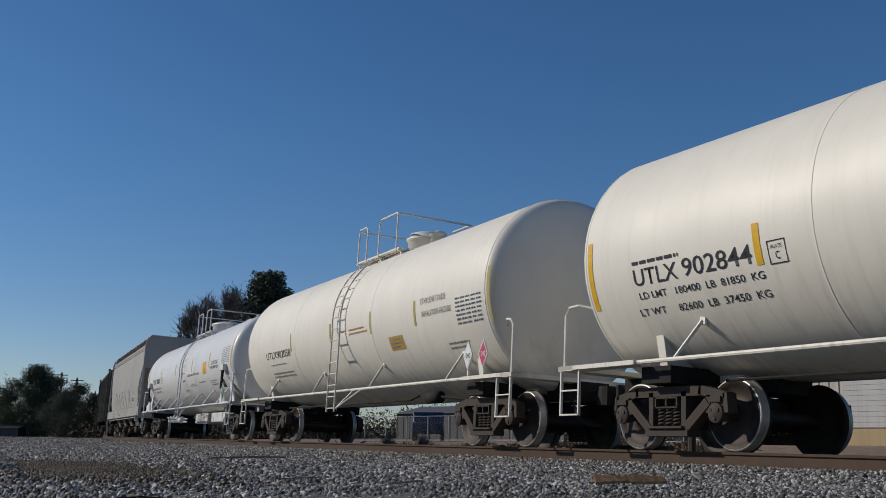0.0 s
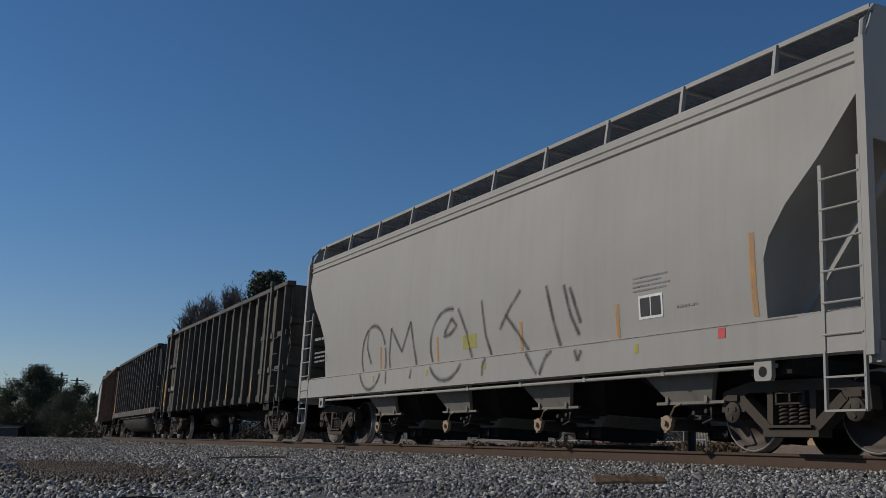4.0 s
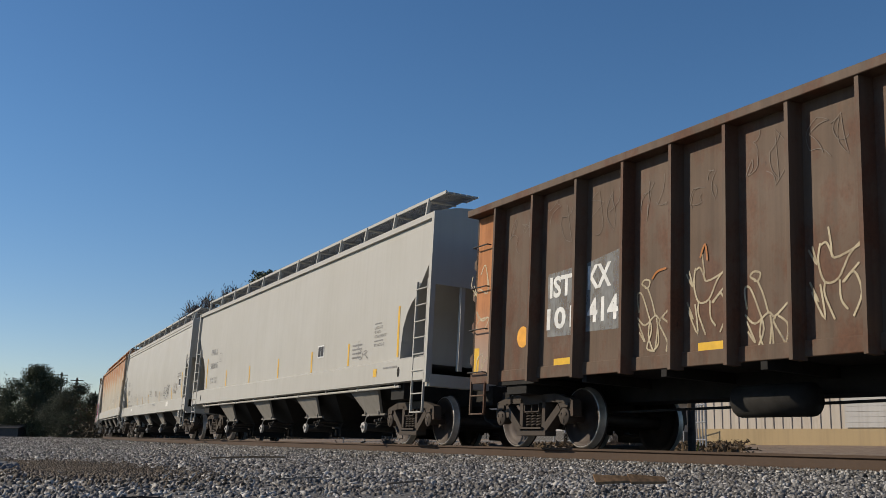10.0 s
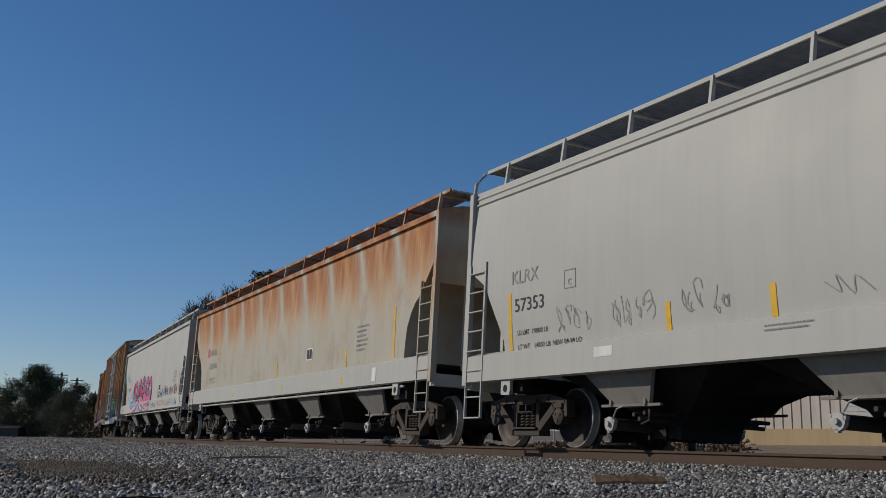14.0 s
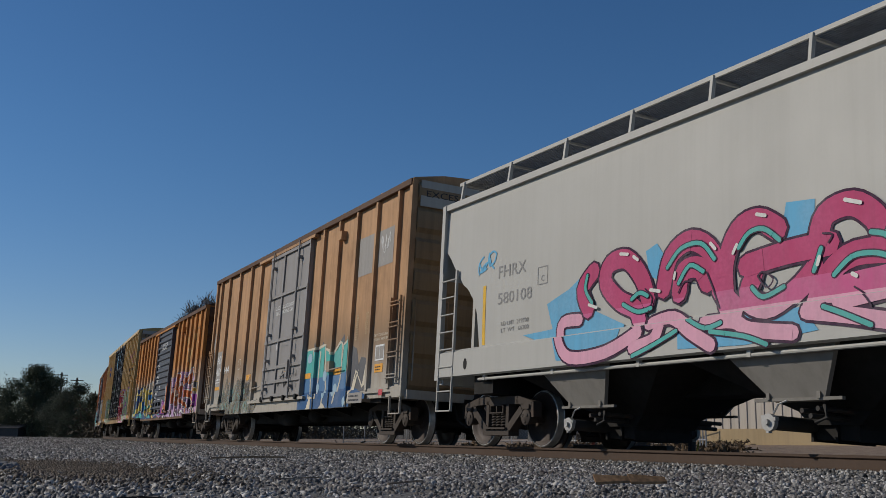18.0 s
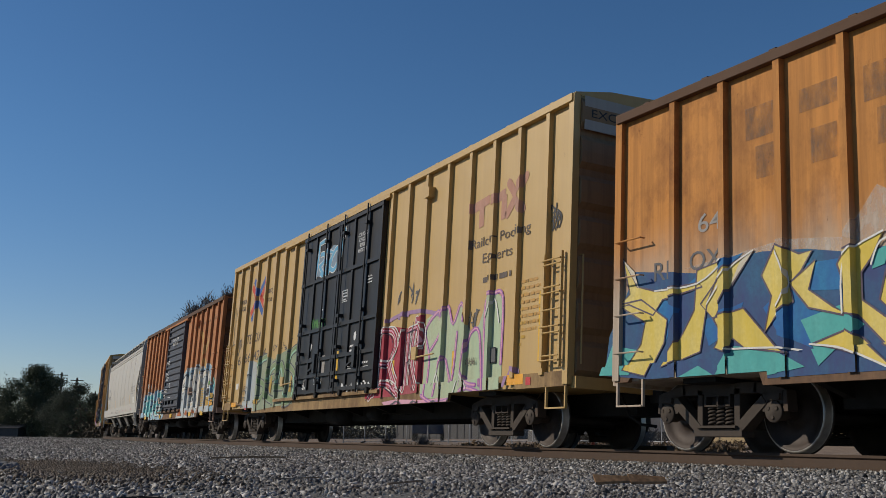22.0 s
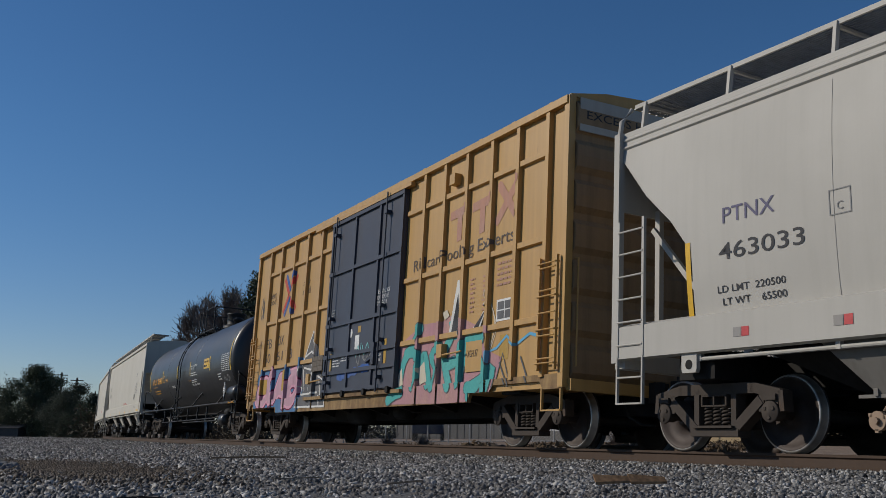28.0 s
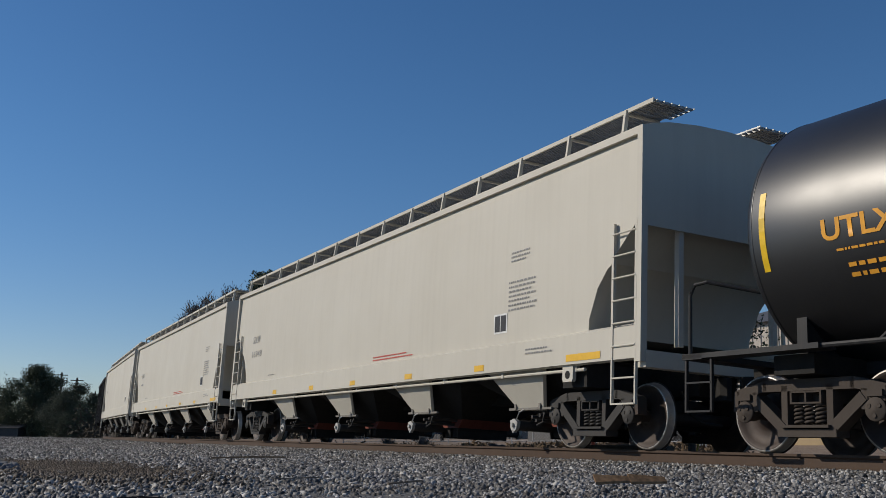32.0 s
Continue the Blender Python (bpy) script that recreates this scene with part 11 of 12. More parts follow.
flat("orange_strip", box_5, rect(6.08, 6.36, 1.35, 1.75), B, OCHRE)
blob(box_5, clouds(-6.9, -3.4, [(1.6, 1.65, 0.05), (1.2, 1.25, 0.03), (0.9, 0.9, 0.02)], 0.30, 82, 0.9), F5, BLUE_SPRAY, 0.004, "blue and pink sprayed bubble lettering")
letters(box_5, [0, 11, 5, 0], -6.85, -3.75, 1.0, 1.62, 0.34, F5, [(WINE, 0.10), (PALE_PINK, 0.03), (spray_paint("bubblegum_spray", (0.54, 0.33, 0.39)), -0.10)], 0.1, 0.3, 43, 0.007, wild=1.0)
blob(box_5, rect(-4.95, -4.55, 1.25, 1.78) + rect(-6.6, -6.2, 1.2, 1.6), F5, OCHRE, 0.020)
blob(box_5, [[(-3.84, 1.42), (-2.80, 2.60), (-2.45, 2.25), (-2.1, 1.55), (-1.62, 0.78), (-3.6, 0.78), (-3.3, 1.2)]], F5, GREY_SPRAY, 0.008, "black and white sprayed tent shape")
blob(box_5, strokes([[(-3.84, 1.42), (-3.3, 2.0), (-2.82, 2.62), (-2.5, 2.28), (-2.42, 1.75)], [(-3.25, 2.02), (-2.85, 2.12), (-2.52, 2.05)], [(-3.3, 1.75), (-2.85, 1.68), (-2.45, 1.8)], [(-3.35, 1.7), (-3.2, 1.2), (-3.1, 1.6), (-2.95, 1.18), (-2.8, 1.6), (-2.65, 1.2), (-2.5, 1.62)], [(-3.8, 1.4), (-3.35, 1.25), (-3.62, 0.8), (-1.62, 0.78)], [(-2.3, 1.5), (-1.95, 1.4), (-1.62, 0.8)], [(-2.2, 1.4), (-2.0, 0.82)], [(-3.4, 1.1), (-2.3, 1.12)]], 0.045), F5, WHITE_SPRAY, 0.0115)
for x0, x1, z in ((-2.5, -1.8, 1.60), (-2.5, -1.8, 1.72), (-2.5, -1.8, 1.84)):
    bm = bmesh.new()
    box(bm, x0, x1, -1.632, -1.605, z, z + 0.115)
    part("route_board", bm, plain("grey_weathered_board", (0.15, 0.125, 0.10), 0.8, 0, 0.5, 12.0), box_5, "weathered wooden routing board slat")
sketch(box_5, DK, AQUA_SPRAY, 0.007, 0.03, [[(0.15, 1.78), (0.25, 2.02), (0.38, 1.80), (0.42, 2.05)], [(0.5, 2.0), (0.62, 1.8), (0.76, 2.04), (0.9, 1.82), (1.02, 2.02)]])
flat("orange_strip", box_5, rect(1.62, 1.74, 1.55, 2.05) + rect(0.18, 0.34, 2.30, 2.44), DK, OCHRE)
text(box_5, "LATCH", 1.22, 1.48, 1.72, 0.06, DK, INK_WHITE)
text(box_5, "CLOSE", 1.22, 1.48, 1.62, 0.06, DK, INK_WHITE)
bars(box_5, -1.2, -0.75, 1.62, 1.86, 4, DK, INK_WHITE, 31)
bars(box_5, -1.45, -1.2, 2.72, 2.98, 4, DK, INK_GREY, 32)
blob(box_5, clouds(-0.75, 0.9, [(1.42, 1.5, 0.03)], 0.14, 83, 0.6), DK, LOGO_BLUE, 0.006)
scrawl(box_5, 0.2, 1.2, 1.5, 1.95, DK, INK_GREY, 134, 0.03, 4)
flat("orange_strip", box_5, rect(-1.38, -1.26, 1.45, 1.95), DK, OCHRE)
flat("dot", box_5, [arc(-0.2, 2.32, 0.08, 0.1, 0, 345, 12)], DK, INK_WHITE)
flat("white_patch", box_5, rect(0.05, 0.28, 1.95, 2.25), DK, INK_WHITE)
bars(box_5, -0.7, -0.2, 1.72, 1.9, 3, DK, INK_WHITE, 3)
scrawl(box_5, -7.3, -7.1, 3.2, 4.1, B, GREY_SPRAY, 135, 0.025, 3)
# ---------- behind the track and in the distance ----------
def spot(az, d):
    """A place on the ground d metres off, az degrees to the left of square to the track."""
    x, y = -math.sin(radians(az)) * d, math.cos(radians(az)) * d
    return Vector((x, y, ground_z(x, y)))


SIDING = paint("white_steel_siding", (0.43, 0.425, 0.415), dirty=0.2, streak=0.3, rough=0.5)
TAN_BASE = paint("tan_block_base", (0.38, 0.29, 0.17), dirty=0.3, streak=0.3, rough=0.85)
GREY_WALL = paint("grey_shed_wall", (0.09, 0.09, 0.09), dirty=0.3, rough=0.7)
DARK_ROOF = plain("dark_roof_sheet", (0.10, 0.10, 0.105), 0.7)
FENCE_STEEL = plain("galvanised_fence_pipe", (0.36, 0.37, 0.38), 0.5, 0.6)
ASPHALT_DARK = plain("dark_rubber", (0.02, 0.02, 0.02), 0.8)


def shed(name, label, a, b, deep, high, base, siding, ribs, base_mat=TAN_BASE):
    """A metal-clad building whose near wall runs from a to b."""
    root = thing(name, label, "building")
    a, b = Vector(a), Vector(b)
    d = (b - a)
    d.z = 0
    long = d.length
    root.matrix_basis = Matrix.Translation((a.x, a.y, min(a.z, b.z) - 0.05)) @ Matrix.Rotation(math.atan2(d.y, d.x), 4, "Z")
    bm = bmesh.new()
    box(bm, 0, long, 0, deep, base, high)
    part("wall", bm, siding, root)
    if base:
        bm = bmesh.new()
        box(bm, -0.06, long + 0.06, -0.08, deep + 0.08, 0, base)
        part("base", bm, base_mat, root, "tan block plinth")
    bm = bmesh.new()
    prism(bm, [(-0.25, high), (deep + 0.25, high), (deep / 2, high + deep * 0.12)], "x", -0.2, long + 0.2)
    part("roof", bm, DARK_ROOF, root)
    n = int(long / ribs)
    for i in range(n + 1):
        x = long * i / n
        bm = bmesh.new()
        prism(bm, [(x - 0.05, 0.0), (x - 0.03, -0.04), (x + 0.03, -0.04), (x + 0.05, 0.0)], "z", base, high)
        part("panel_rib", bm, siding, root)
    return root


def roll_door(root, x, w, z0, z1):
    n = 14
    for i in range(n):
        z = z0 + (z1 - z0) * i / n
        bm = bmesh.new()
        box(bm, x, x + w, -0.09, -0.05, z + 0.01, z + (z1 - z0) / n)
        part("door_slat", bm, SIDING, root)


wall_a, wall_b = spot(46.2, 47), spot(27.0, 38)
CLAD = paint("warm_grey_cladding", (0.45, 0.405, 0.35), dirty=0.25, streak=0.4, rough=0.55)
hall = shed("warehouse", "warm grey steel-clad warehouse on a tan block base", wall_a, wall_b, 18, 5.2, 0.72, CLAD, 0.45)
roll_door(hall, 7.5, 3.4, 0.75, 3.6)
# its lowest 0.66 m is a dark grey band
low_hall = shed("storage_shed", "low white flat-sided building behind the fence", spot(55.5, 60), spot(50.8, 52.7), 6, 2.20, 0.66, SIDING, 1.2, GREY_WALL)
for x in (2.6, 3.7):
    bm = bmesh.new()
    box(bm, x, x + 0.5, -0.03, 0.02, 1.80, 2.10)
    part("vent", bm, GREY_WALL, low_hall, "dark louvred wall vent")
shed("storage_shed", "grey low storage shed beyond the track", spot(50.2, 66), spot(46.8, 62), 5, 1.9, 0, GREY_WALL, 0.5)
shed("storage_shed", "long grey shed behind the fence", spot(63.0, 88), spot(56.2, 78), 6, 2.2, 0, GREY_WALL, 0.8)
shed("far_shed", "small dark shed at the far edge of the gravel", spot(84.6, 120), spot(83.2, 118), 4, 1.0, 0, GREY_WALL, 0.6)


def fence(az0, az1, d0, d1, posts, high):
    root = thing("chain_link_fence", "galvanised chain link fence along the yard", "fence")
    pts = [spot(az0 + (az1 - az0) * i / posts, d0 + (d1 - d0) * i / posts) for i in range(posts + 1)]
    for p in pts:
        bm = bmesh.new()
        tube(bm, [p, p + Vector((0, 0, high))], 0.026, 6)
        part("post", bm, FENCE_STEEL, root)
    for h in (high - 0.03, 0.12):
        bm = bmesh.new()
        tube(bm, [p + Vector((0, 0, h)) for p in pts], 0.022, 5)
        part("rail", bm, FENCE_STEEL, root)
    bm = bmesh.new()
    for p, q in zip(pts, pts[1:]):
        k = int((q - p).length / 0.16)
        for i in range(k):
            a, b = p.lerp(q, i / k), p.lerp(q, (i + 1) / k)
            for h in range(int(high / 0.16)):
                z0, z1 = Vector((0, 0, h * 0.16)), Vector((0, 0, h * 0.16 + 0.16))
                for u, w in ((a + z0, b + z1), (a + z1, b + z0)):
                    o = Vector((0, 0, 0.003))
                    bm.faces.new([bm.verts.new(c) for c in (u - o, w - o, w + o, u + o)])
    part("mesh", bm, FENCE_STEEL, root)


fence(66, 47, 56, 46, 16, 1.45)


def pallet_rack(az, d):
    root = thing("steel_rack", "bare steel pipe rack beside the warehouse", "rack")
    p = spot(az, d)
    root.matrix_basis = Matrix.Translation(p) @ Matrix.Rotation(radians(-30), 4, "Z")
    for i in range(6):
        bm = bmesh.new()
        tube(bm, [(i * 0.42, 0, 0), (i * 0.42, 0, 1.55)], 0.03, 6)
        part("upright", bm, FENCE_STEEL, root)
    for z in (0.3, 0.9, 1.5):
        bm = bmesh.new()
        tube(bm, [(-0.1, 0, z), (2.2, 0, z)], 0.028, 6)
        part("cross_pipe", bm, FENCE_STEEL, root)


pallet_rack(46.6, 38)

# parked vehicles behind the fence
TRUCK_BLUE = plain("dark_blue_car_paint", (0.02, 0.035, 0.07), 0.25)
TRUCK_WHITE = plain("white_car_paint", (0.35, 0.35, 0.36), 0.3)
GLASS_DARK = plain("dark_window_glass", (0.02, 0.025, 0.03), 0.08)


def vehicle(name, label, az, d, turn, colour, pickup):
    root = thing(name, label, "car")
    root.matrix_basis = Matrix.Translation(spot(az, d)) @ Matrix.Rotation(radians(turn), 4, "Z")
    bm = bmesh.new()
    prof = [(-2.6, 0.45), (2.55, 0.45), (2.6, 0.75), (2.45, 1.02), (1.2, 1.10), (0.55, 1.72), (-0.9, 1.76), (-1.15, 1.12), (-2.6, 1.10)] if pickup else [(-2.2, 0.40), (2.2, 0.40), (2.25, 0.70), (2.1, 0.88), (1.2, 0.95), (0.4, 1.42), (-1.1, 1.44), (-1.9, 0.98), (-2.22, 0.90)]
    prism(bm, prof, "y", -0.92, 0.92)
    part("body", bm, colour, root, bevel=0.06)
    top = 1.64 if pickup else 1.36
    for s in (-1, 1):
        bm = bmesh.new()
        prism(bm, [(-0.8, 1.14), (0.85, 1.14), (0.45, top), (-0.78, top)] if pickup else [(-1.4, 0.98), (0.95, 0.98), (0.35, top), (-1.0, top)], "y", s * 0.925 - 0.004, s * 0.925 + 0.004)
        part("side_window", bm, GLASS_DARK, root)
    for x in (-1.6, 1.65):
        for s in (-1, 1):
            bm = bmesh.new()
            lathe(bm, [(-0.11, 0.2), (-0.11, 0.34), (-0.08, 0.37), (0.08, 0.37), (0.11, 0.34), (0.11, 0.2)], "y", (0, 0, 0), 18)
            part("wheel", bm, ASPHALT_DARK, root, at=pose(x, s * 0.84, 0.37))


vehicle("pickup_truck", "dark blue pickup truck parked behind the fence", 61.2, 62, 150, TRUCK_BLUE, True)
vehicle("parked_car", "white car parked beyond the fence", 52.5, 56, 140, TRUCK_WHITE, False)


# marker post, stumps, old ties
POST_RED = plain("red_marker_paint", (0.55, 0.075, 0.03), 0.5)
POST_WHITE = plain("white_marker_paint", (0.7, 0.68, 0.65), 0.5)
BARK = plain("grey_brown_bark", (0.075, 0.058, 0.045), 0.9, 0, 0.5, 8)
p = spot(51.95, 27)
post = thing("marker_post", "short red and white marker post", "post")
post.matrix_basis = Matrix.Translation(p)
bm = bmesh.new()
tube(bm, [(0, 0, 0.14), (0, 0, 0.48)], 0.045, 10)
part("shaft", bm, POST_RED, post)
bm = bmesh.new()
tube(bm, [(0, 0, -0.05), (0, 0, 0.14)], 0.046, 10)
part("foot", bm, POST_WHITE, post)


def stump(az, d, r, h):
    bm = bmesh.new()
    rr = random.Random(int(az * 10))
    prof = [(0, r * 1.25), (h * 0.2, r * 1.05), (h * 0.9, r), (h, r * 0.9)]
    lathe(bm, prof, "z", (0, 0, -0.05), 14)
    for v in bm.verts:
        v.co.x *= 1 + rr.uniform(-0.12, 0.12)
        v.co.z += rr.uniform(-0.04, 0.04)
    ob = part("tree_stump", bm, BARK, None)
    ob.matrix_basis = Matrix.Translation(spot(az, d))
    tagged(ob, "weathered sawn tree stump in dry grass", "stump")


stump(57.3, 30, 0.26, 0.36)


def old_tie(az, d, turn, long=2.4, lift=0.0):
    bm = bmesh.new()
    box(bm, -long / 2, long / 2, -0.11, 0.11, 0, 0.17)
    ob = part("old_tie", bm, TIE_WOOD, None, bevel=0.015)
    ob.matrix_basis = Matrix.Translation(spot(az, d) + Vector((0, 0, lift))) @ Matrix.Rotation(radians(turn), 4, "Z")
    tagged(ob, "discarded weathered railway tie", "tie")


old_tie(50.6, 19.5, 5)
old_tie(49.8, 20.1, 12)
old_tie(50.4, 19.8, 8, 2.4, 0.17)
old_tie(59.0, 26, -20)
STAKE = plain("yellow_stake", (0.6, 0.45, 0.08), 0.6)
bm = bmesh.new()
p = spot(46.5, 16.5)
tube(bm, [p, p + Vector((0.10, 0.02, 0.34))], 0.014, 6)
tagged(part("survey_stake", bm, STAKE, None), "leaning yellow survey stake", "stake")


# ---------- plants ----------
NEEDLE = plain("dark_pine_needles", (0.085, 0.104, 0.062), 0.7, 0, 0.5, 2)
NEEDLE_2 = plain("olive_pine_needles", (0.078, 0.090, 0.055), 0.7, 0, 0.5, 2)
TWIGS = plain("bare_grey_twigs", (0.20, 0.165, 0.145), 0.9, 0, 0.4)
DRY_GRASS = plain("dry_brown_grass", (0.135, 0.095, 0.058), 0.9, 0, 0.5, 1)
SCRUB = plain("grey_brown_scrub", (0.085, 0.070, 0.048), 0.9, 0, 0.5, 1)


def leaf_mesh(name, centres, sizes, rng, stretch=1.0):
    """Small blades turned every way, two triangles each."""
    n = len(centres)
    u = rng.normal(size=(n, 3))
    u /= np.linalg.norm(u, axis=1, keepdims=True)
    w = np.cross(u, rng.normal(size=(n, 3)))
    w /= np.linalg.norm(w, axis=1, keepdims=True)
    s = sizes[:, None]
    v = np.stack([centres - u * s * stretch, centres + w * s * 0.45, centres + u * s * stretch, centres - w * s * 0.45], 1).reshape(-1, 3)
    me = bpy.data.meshes.new(name)
    me.from_pydata(v.tolist(), [], np.arange(n * 4).reshape(n, 4).tolist())
    return me


def pine(label, az, d, high, wide, seed, first=0.2, material=NEEDLE, leaves=26000):
    rr = np.random.default_rng(seed)
    root = thing("pine_tree", label, "tree", "trees in the distance")
    root.matrix_basis = Matrix.Translation(spot(az, d))
    bm = bmesh.new()
    tube(bm, [(0, 0, -0.2), (0.05, 0.0, high * 0.4), (0.1, 0.05, high * 0.75), (0.05, 0, high * 0.97)], high * 0.018, 8)
    part("trunk", bm, BARK, root)
    bm = bmesh.new()
    cs, ss = [], []
    k = 34
    for i in range(k):
        f = first + (1 - first) * (i + 0.5) / k
        a = rr.uniform(0, 2 * math.pi)
        shape = (1 - ((f - 0.45) / 0.62) ** 2 if f > 0.45 else 0.72 + 0.28 * f / 0.45)
        reach = wide / 2 * max(0.12, shape) * rr.uniform(0.55, 1.08)
        tip = np.array([math.cos(a) * reach, math.sin(a) * reach, high * f + reach * 0.15])
        tube(bm, [(0.05, 0, high * f - reach * 0.25), tuple(tip)], high * 0.005, 5)
        m = int(leaves / k)
        for part_way in (0.35, 0.75, 1.0):
            c = np.array([0.05, 0, high * f - reach * 0.25]) * (1 - part_way) + tip * part_way
            spread = wide * 0.095 * rr.uniform(0.7, 1.35)
            q = np.clip(rr.normal(size=(m // 3, 3)), -1.5, 1.5) * np.array([1, 1, 0.62]) * spread
            cs.append(c + q)
            ss.append(rr.uniform(0.07, 0.15, m // 3) * high / 10)
    part("branch_frame", bm, BARK, root)
    me = leaf_mesh("crown", np.concatenate(cs), np.concatenate(ss), rr)
    me.materials.append(material)
    share("crown", me, root, pose(0, 0, 0))
    return root


def bare_tree(label, az, d, high, wide, seed, first=0.3):
    """Trunk, limbs that fill a rounded crown, and sprays of fine twigs at their ends."""
    rr = random.Random(seed)
    root = thing("bare_tree", label, "tree", "trees in the distance")
    root.matrix_basis = Matrix.Translation(spot(az, d))
    trunk, limbs, twigs = bmesh.new(), bmesh.new(), bmesh.new()
    tube(trunk, [(0, 0, -0.3), (0.1, 0, high * 0.3), (0.05, 0.1, high * 0.62)], high * 0.012, 6)
    mid, tall = high * (1 + first) / 2, high * (1 - first) / 2

    def shell(a, e, k):
        return Vector((math.cos(a) * math.cos(e) * wide / 2 * k, math.sin(a) * math.cos(e) * wide / 2 * k, mid + math.sin(e) * tall * k))

    for i in range(16):
        a, e = i * 2.4 + rr.uniform(-0.3, 0.3), math.asin(rr.uniform(-0.55, 0.98))
        p = Vector((0.05, 0.05, high * rr.uniform(0.28, 0.60)))
        q = shell(a, e, rr.uniform(0.45, 0.68))
        tube(limbs, [p, p.lerp(q, 0.5) + Vector((0, 0, -0.06 * high * rr.random())), q], high * 0.0042, 4)
        for j in range(6):
            b, f = a + rr.uniform(-0.55, 0.55), max(-1.0, min(1.5, e + rr.uniform(-0.5, 0.5)))
            u = p.lerp(q, rr.uniform(0.55, 1.0))
            w = shell(b, f, rr.uniform(0.72, 0.94))
            tube(limbs, [u, u.lerp(w, 0.5) + Vector((rr.uniform(-1, 1), rr.uniform(-1, 1), rr.uniform(-1, 1))) * 0.02 * high, w], high * 0.0022, 3)
            for n in range(24):
                v = u.lerp(w, rr.uniform(0.25, 1.0))
                out = (w - Vector((0, 0, mid * 0.8))).normalized() + Vector((rr.uniform(-1, 1), rr.uniform(-1, 1), rr.uniform(-0.5, 1))) * 0.9
                tube(twigs, [v, v + out.normalized() * high * rr.uniform(0.03, 0.085)], 0.021, 3)
    part("trunk", trunk, BARK, root)
    part("branch_frame", limbs, TWIGS, root)
    part("twig_spray", twigs, TWIGS, root)
    return root


pine("tall dark dense pine at the edge of the gravel", 82.55, 118, 7.3, 6.0, 11, 0.05, NEEDLE, 46000)
pine("dark dense pine at the edge of the gravel", 83.7, 121, 5.0, 5.0, 12, 0.05, NEEDLE, 34000)
pine("dark dense pine at the edge of the gravel", 81.75, 124, 6.6, 5.4, 13, 0.05, NEEDLE, 38000)
pine("olive pine beside the darker ones", 80.45, 120, 5.6, 5.0, 14, 0.03, NEEDLE_2, 34000)
pine("olive pine beside the darker ones", 79.6, 116, 4.5, 4.2, 15, 0.03, NEEDLE_2, 32000)
pine("low dark pine beside the others", 81.1, 112, 4.2, 4.8, 16, 0.0, NEEDLE_2, 32000)
pine("low dark pine beside the others", 80.2, 110, 3.2, 4.4, 17, 0.0)
pine("tall pine with a round crown behind the train", 70.55, 104, 16.6, 6.4, 18, 0.66, NEEDLE, 15000)
pine("tall pine with a round crown behind the train", 69.55, 108, 15.6, 4.4, 19, 0.72, NEEDLE, 8000)
bare_tree("bare leafless tree with a rounded crown behind the train", 74.0, 108, 15.2, 6.6, 25)
bare_tree("bare leafless tree with a rounded crown behind the train", 72.9, 104, 16.0, 7.0, 26)
bare_tree("bare leafless tree with a rounded crown behind the train", 71.8, 110, 16.9, 6.4, 21)
bare_tree("bare leafless tree with a rounded crown behind the train", 69.0, 112, 15.0, 6.0, 24)
bare_tree("low bare leafless tree behind the train", 75.2, 112, 11.6, 5.0, 23)
# pine close behind the track whose low boughs hang beside the warehouse
pine("young pine with bare lower trunk behind the track", 46.6, 25, 5.2, 3.4, 31, 0.40, NEEDLE, 9000)

# far woods and scrub, low along the horizon
rng = np.random.default_rng(9)
cs, ss = [], []
for i in range(150):
    az, d = rng.uniform(83.8, 91), rng.uniform(230, 300)
    c = np.array(spot(az, d))
    hgt = rng.uniform(6, 12)
    q = rng.normal(size=(420, 3)) * np.array([2.4, 2.4, hgt * 0.28]) + c + np.array([0, 0, hgt * 0.5])
    cs.append(q)
    ss.append(rng.uniform(0.18, 0.36, 420))
me = leaf_mesh("far_woods", np.concatenate(cs), np.concatenate(ss), rng)
me.materials.append(SCRUB)
tagged(new("far_woods", me), "hazy line of far woods on the horizon", "woods", kind="stuff")
cs, ss = [], []
for i in range(420):
    az, d = rng.uniform(36, 80), rng.uniform(95, 130)
    c = np.array(spot(az, d))
    hgt = rng.uniform(1.2, 3.4)
    q = np.abs(rng.normal(size=(170, 3))) * np.array([0, 0, hgt * 0.5]) + rng.normal(size=(170, 3)) * np.array([1.1, 1.1, 0.05]) + c
    cs.append(q)
    ss.append(rng.uniform(0.08, 0.20, 170))
me = leaf_mesh("scrub", np.concatenate(cs), np.concatenate(ss), rng, 1.3)
me.materials.append(SCRUB)
tagged(new("scrub", me), "leafless brown scrub beyond the yards", "scrub", kind="stuff")
cs, ss = [], []
for i in range(260):
    az, d = rng.uniform(44, 68), rng.uniform(17, 46)
    c = np.array(spot(az, d))
    if beside(c[0], c[1]) > -4.5:
        continue
    m = 46
    q = rng.normal(size=(m, 3)) * np.array([0.22, 0.22, 0]) + np.abs(rng.normal(size=(m, 3))) * np.array([0, 0, rng.uniform(0.03, 0.09)]) + c
    cs.append(q)
    ss.append(rng.uniform(0.04, 0.12, m))
me = leaf_mesh("dry_grass", np.concatenate(cs), np.concatenate(ss), rng, 1.6)
me.materials.append(DRY_GRASS)
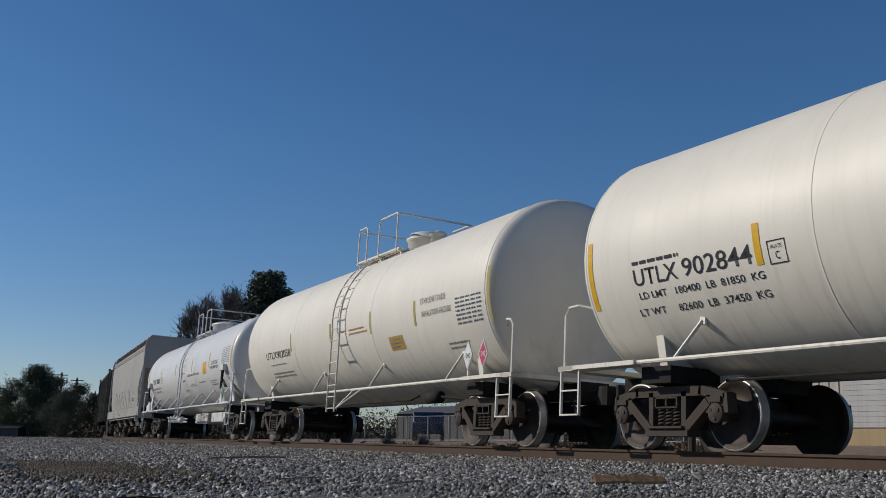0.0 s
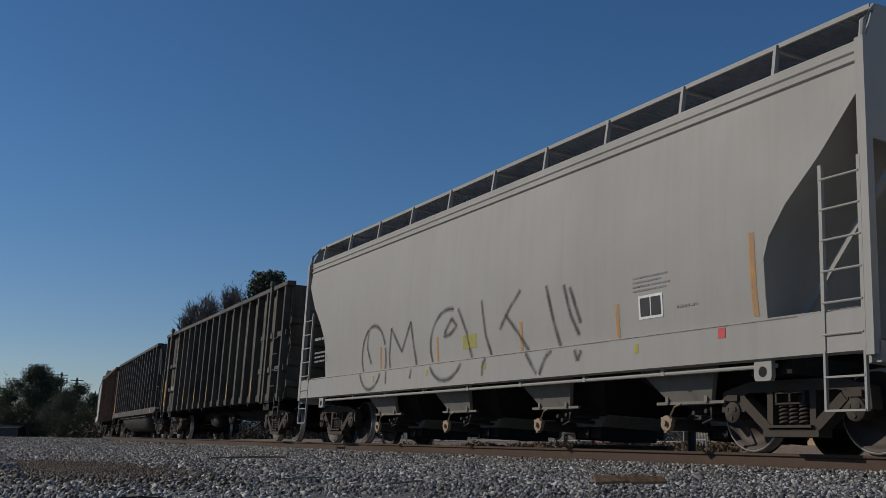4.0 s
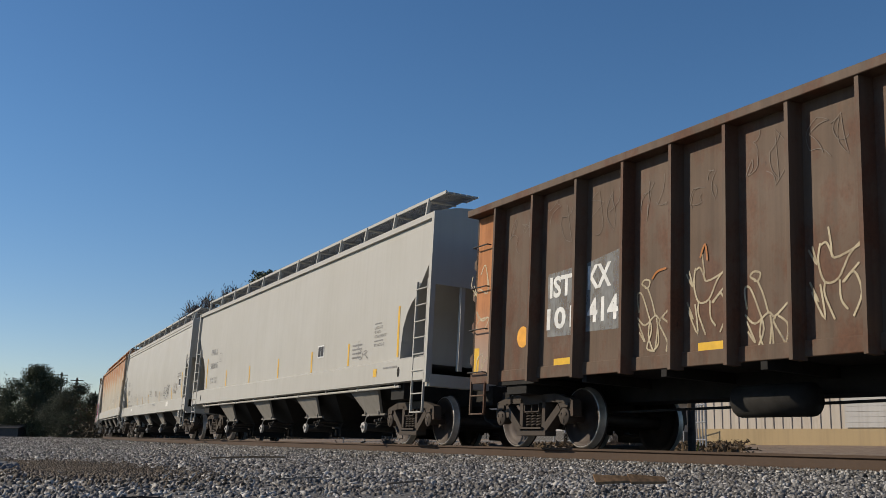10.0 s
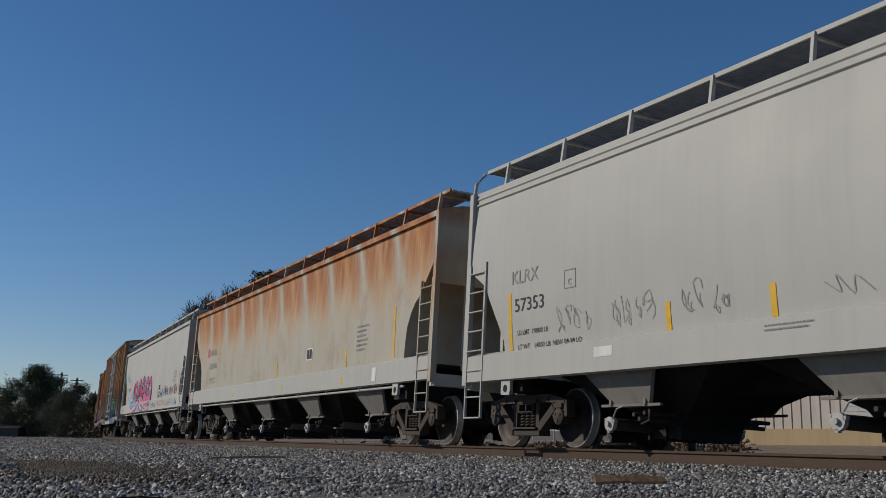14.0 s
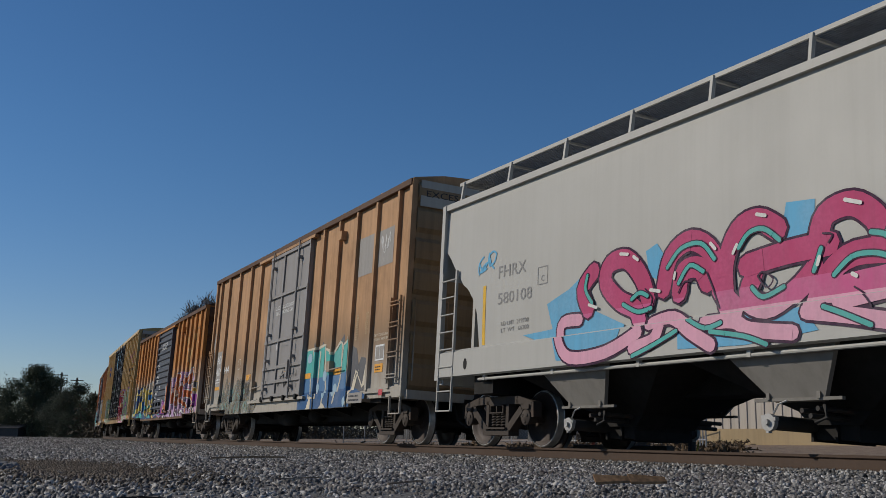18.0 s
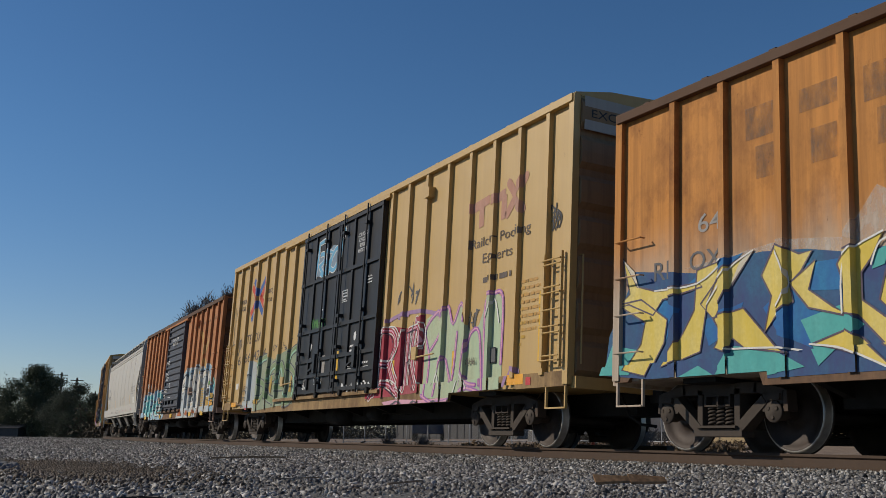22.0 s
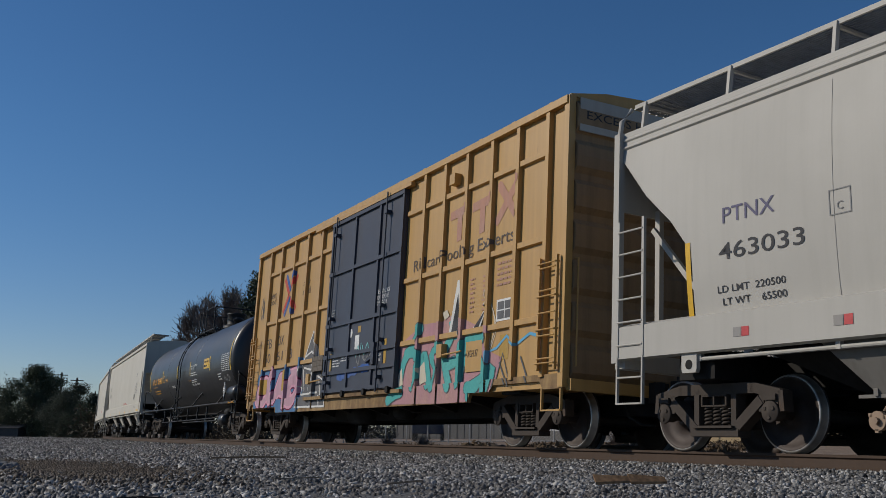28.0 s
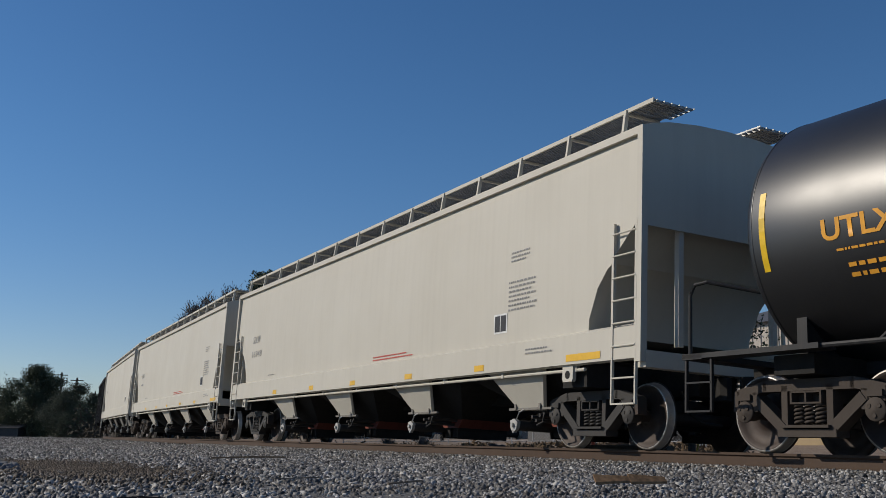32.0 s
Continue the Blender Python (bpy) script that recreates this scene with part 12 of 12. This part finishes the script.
tagged(new("dry_grass", me), "tufts of dry brown grass", "grass", kind="stuff")


def bush(az, d, high, seed):
    rr = random.Random(seed)
    bm = bmesh.new()
    for i in range(46):
        a, lean = rr.uniform(0, 6.28), rr.uniform(0.1, 0.9)
        h = high * rr.uniform(0.5, 1.0)
        q = Vector((math.cos(a) * lean * h * 0.7, math.sin(a) * lean * h * 0.7, h))
        tube(bm, [(0, 0, 0), q * 0.5 + Vector((rr.uniform(-.05, .05), rr.uniform(-.05, .05), 0)), q], 0.008, 3)
        for j in range(3):
            m = q * rr.uniform(0.4, 0.9)
            tube(bm, [m, m + Vector((rr.uniform(-.2, .2), rr.uniform(-.2, .2), rr.uniform(0.02, .25)))], 0.005, 3)
    ob = part("bare_bush", bm, TWIGS, None)
    ob.matrix_basis = Matrix.Translation(spot(az, d))
    tagged(ob, "small leafless bush beside the track", "bush")


bush(49.9, 27, 1.05, 1)
bush(49.2, 28, 0.9, 5)
bush(50.6, 31, 0.7, 2)
bush(61.5, 34, 0.6, 3)
bush(63.5, 36, 0.55, 4)


def utility_pole(az, d, high):
    root = thing("utility_pole", "wooden utility pole above the trees", "pole", "poles in the distance")
    root.matrix_basis = Matrix.Translation(spot(az, d)) @ Matrix.Rotation(radians(az), 4, "Z")
    bm = bmesh.new()
    tube(bm, [(0, 0, 0), (0, 0, high)], 0.16, 8)
    part("pole", bm, BARK, root)
    for z in (high - 0.5, high - 1.5):
        bm = bmesh.new()
        box(bm, -1.1, 1.1, -0.07, 0.07, z - 0.08, z + 0.08)
        part("crossarm", bm, BARK, root)


utility_pole(80.50, 190, 10.3)
utility_pole(81.29, 205, 12.0)
# ---------- movement ----------
def motions():
    times = [i * 1.0 for i in range(33)]
    for car, mid, half in CARS:
        walk(car, [(t, on_track(mid + travelled(t), half)) for t in times])
    steps = [i / 15 for i in range(481)]
    turns = [math.degrees(travelled(t) / WHEEL_R) for t in steps]
    for w, dx in WHEELS:
        walk(w, [(t, pose(dx, 0, WHEEL_R, 0, a, 0)) for t, a in zip(steps, turns)])


motions()
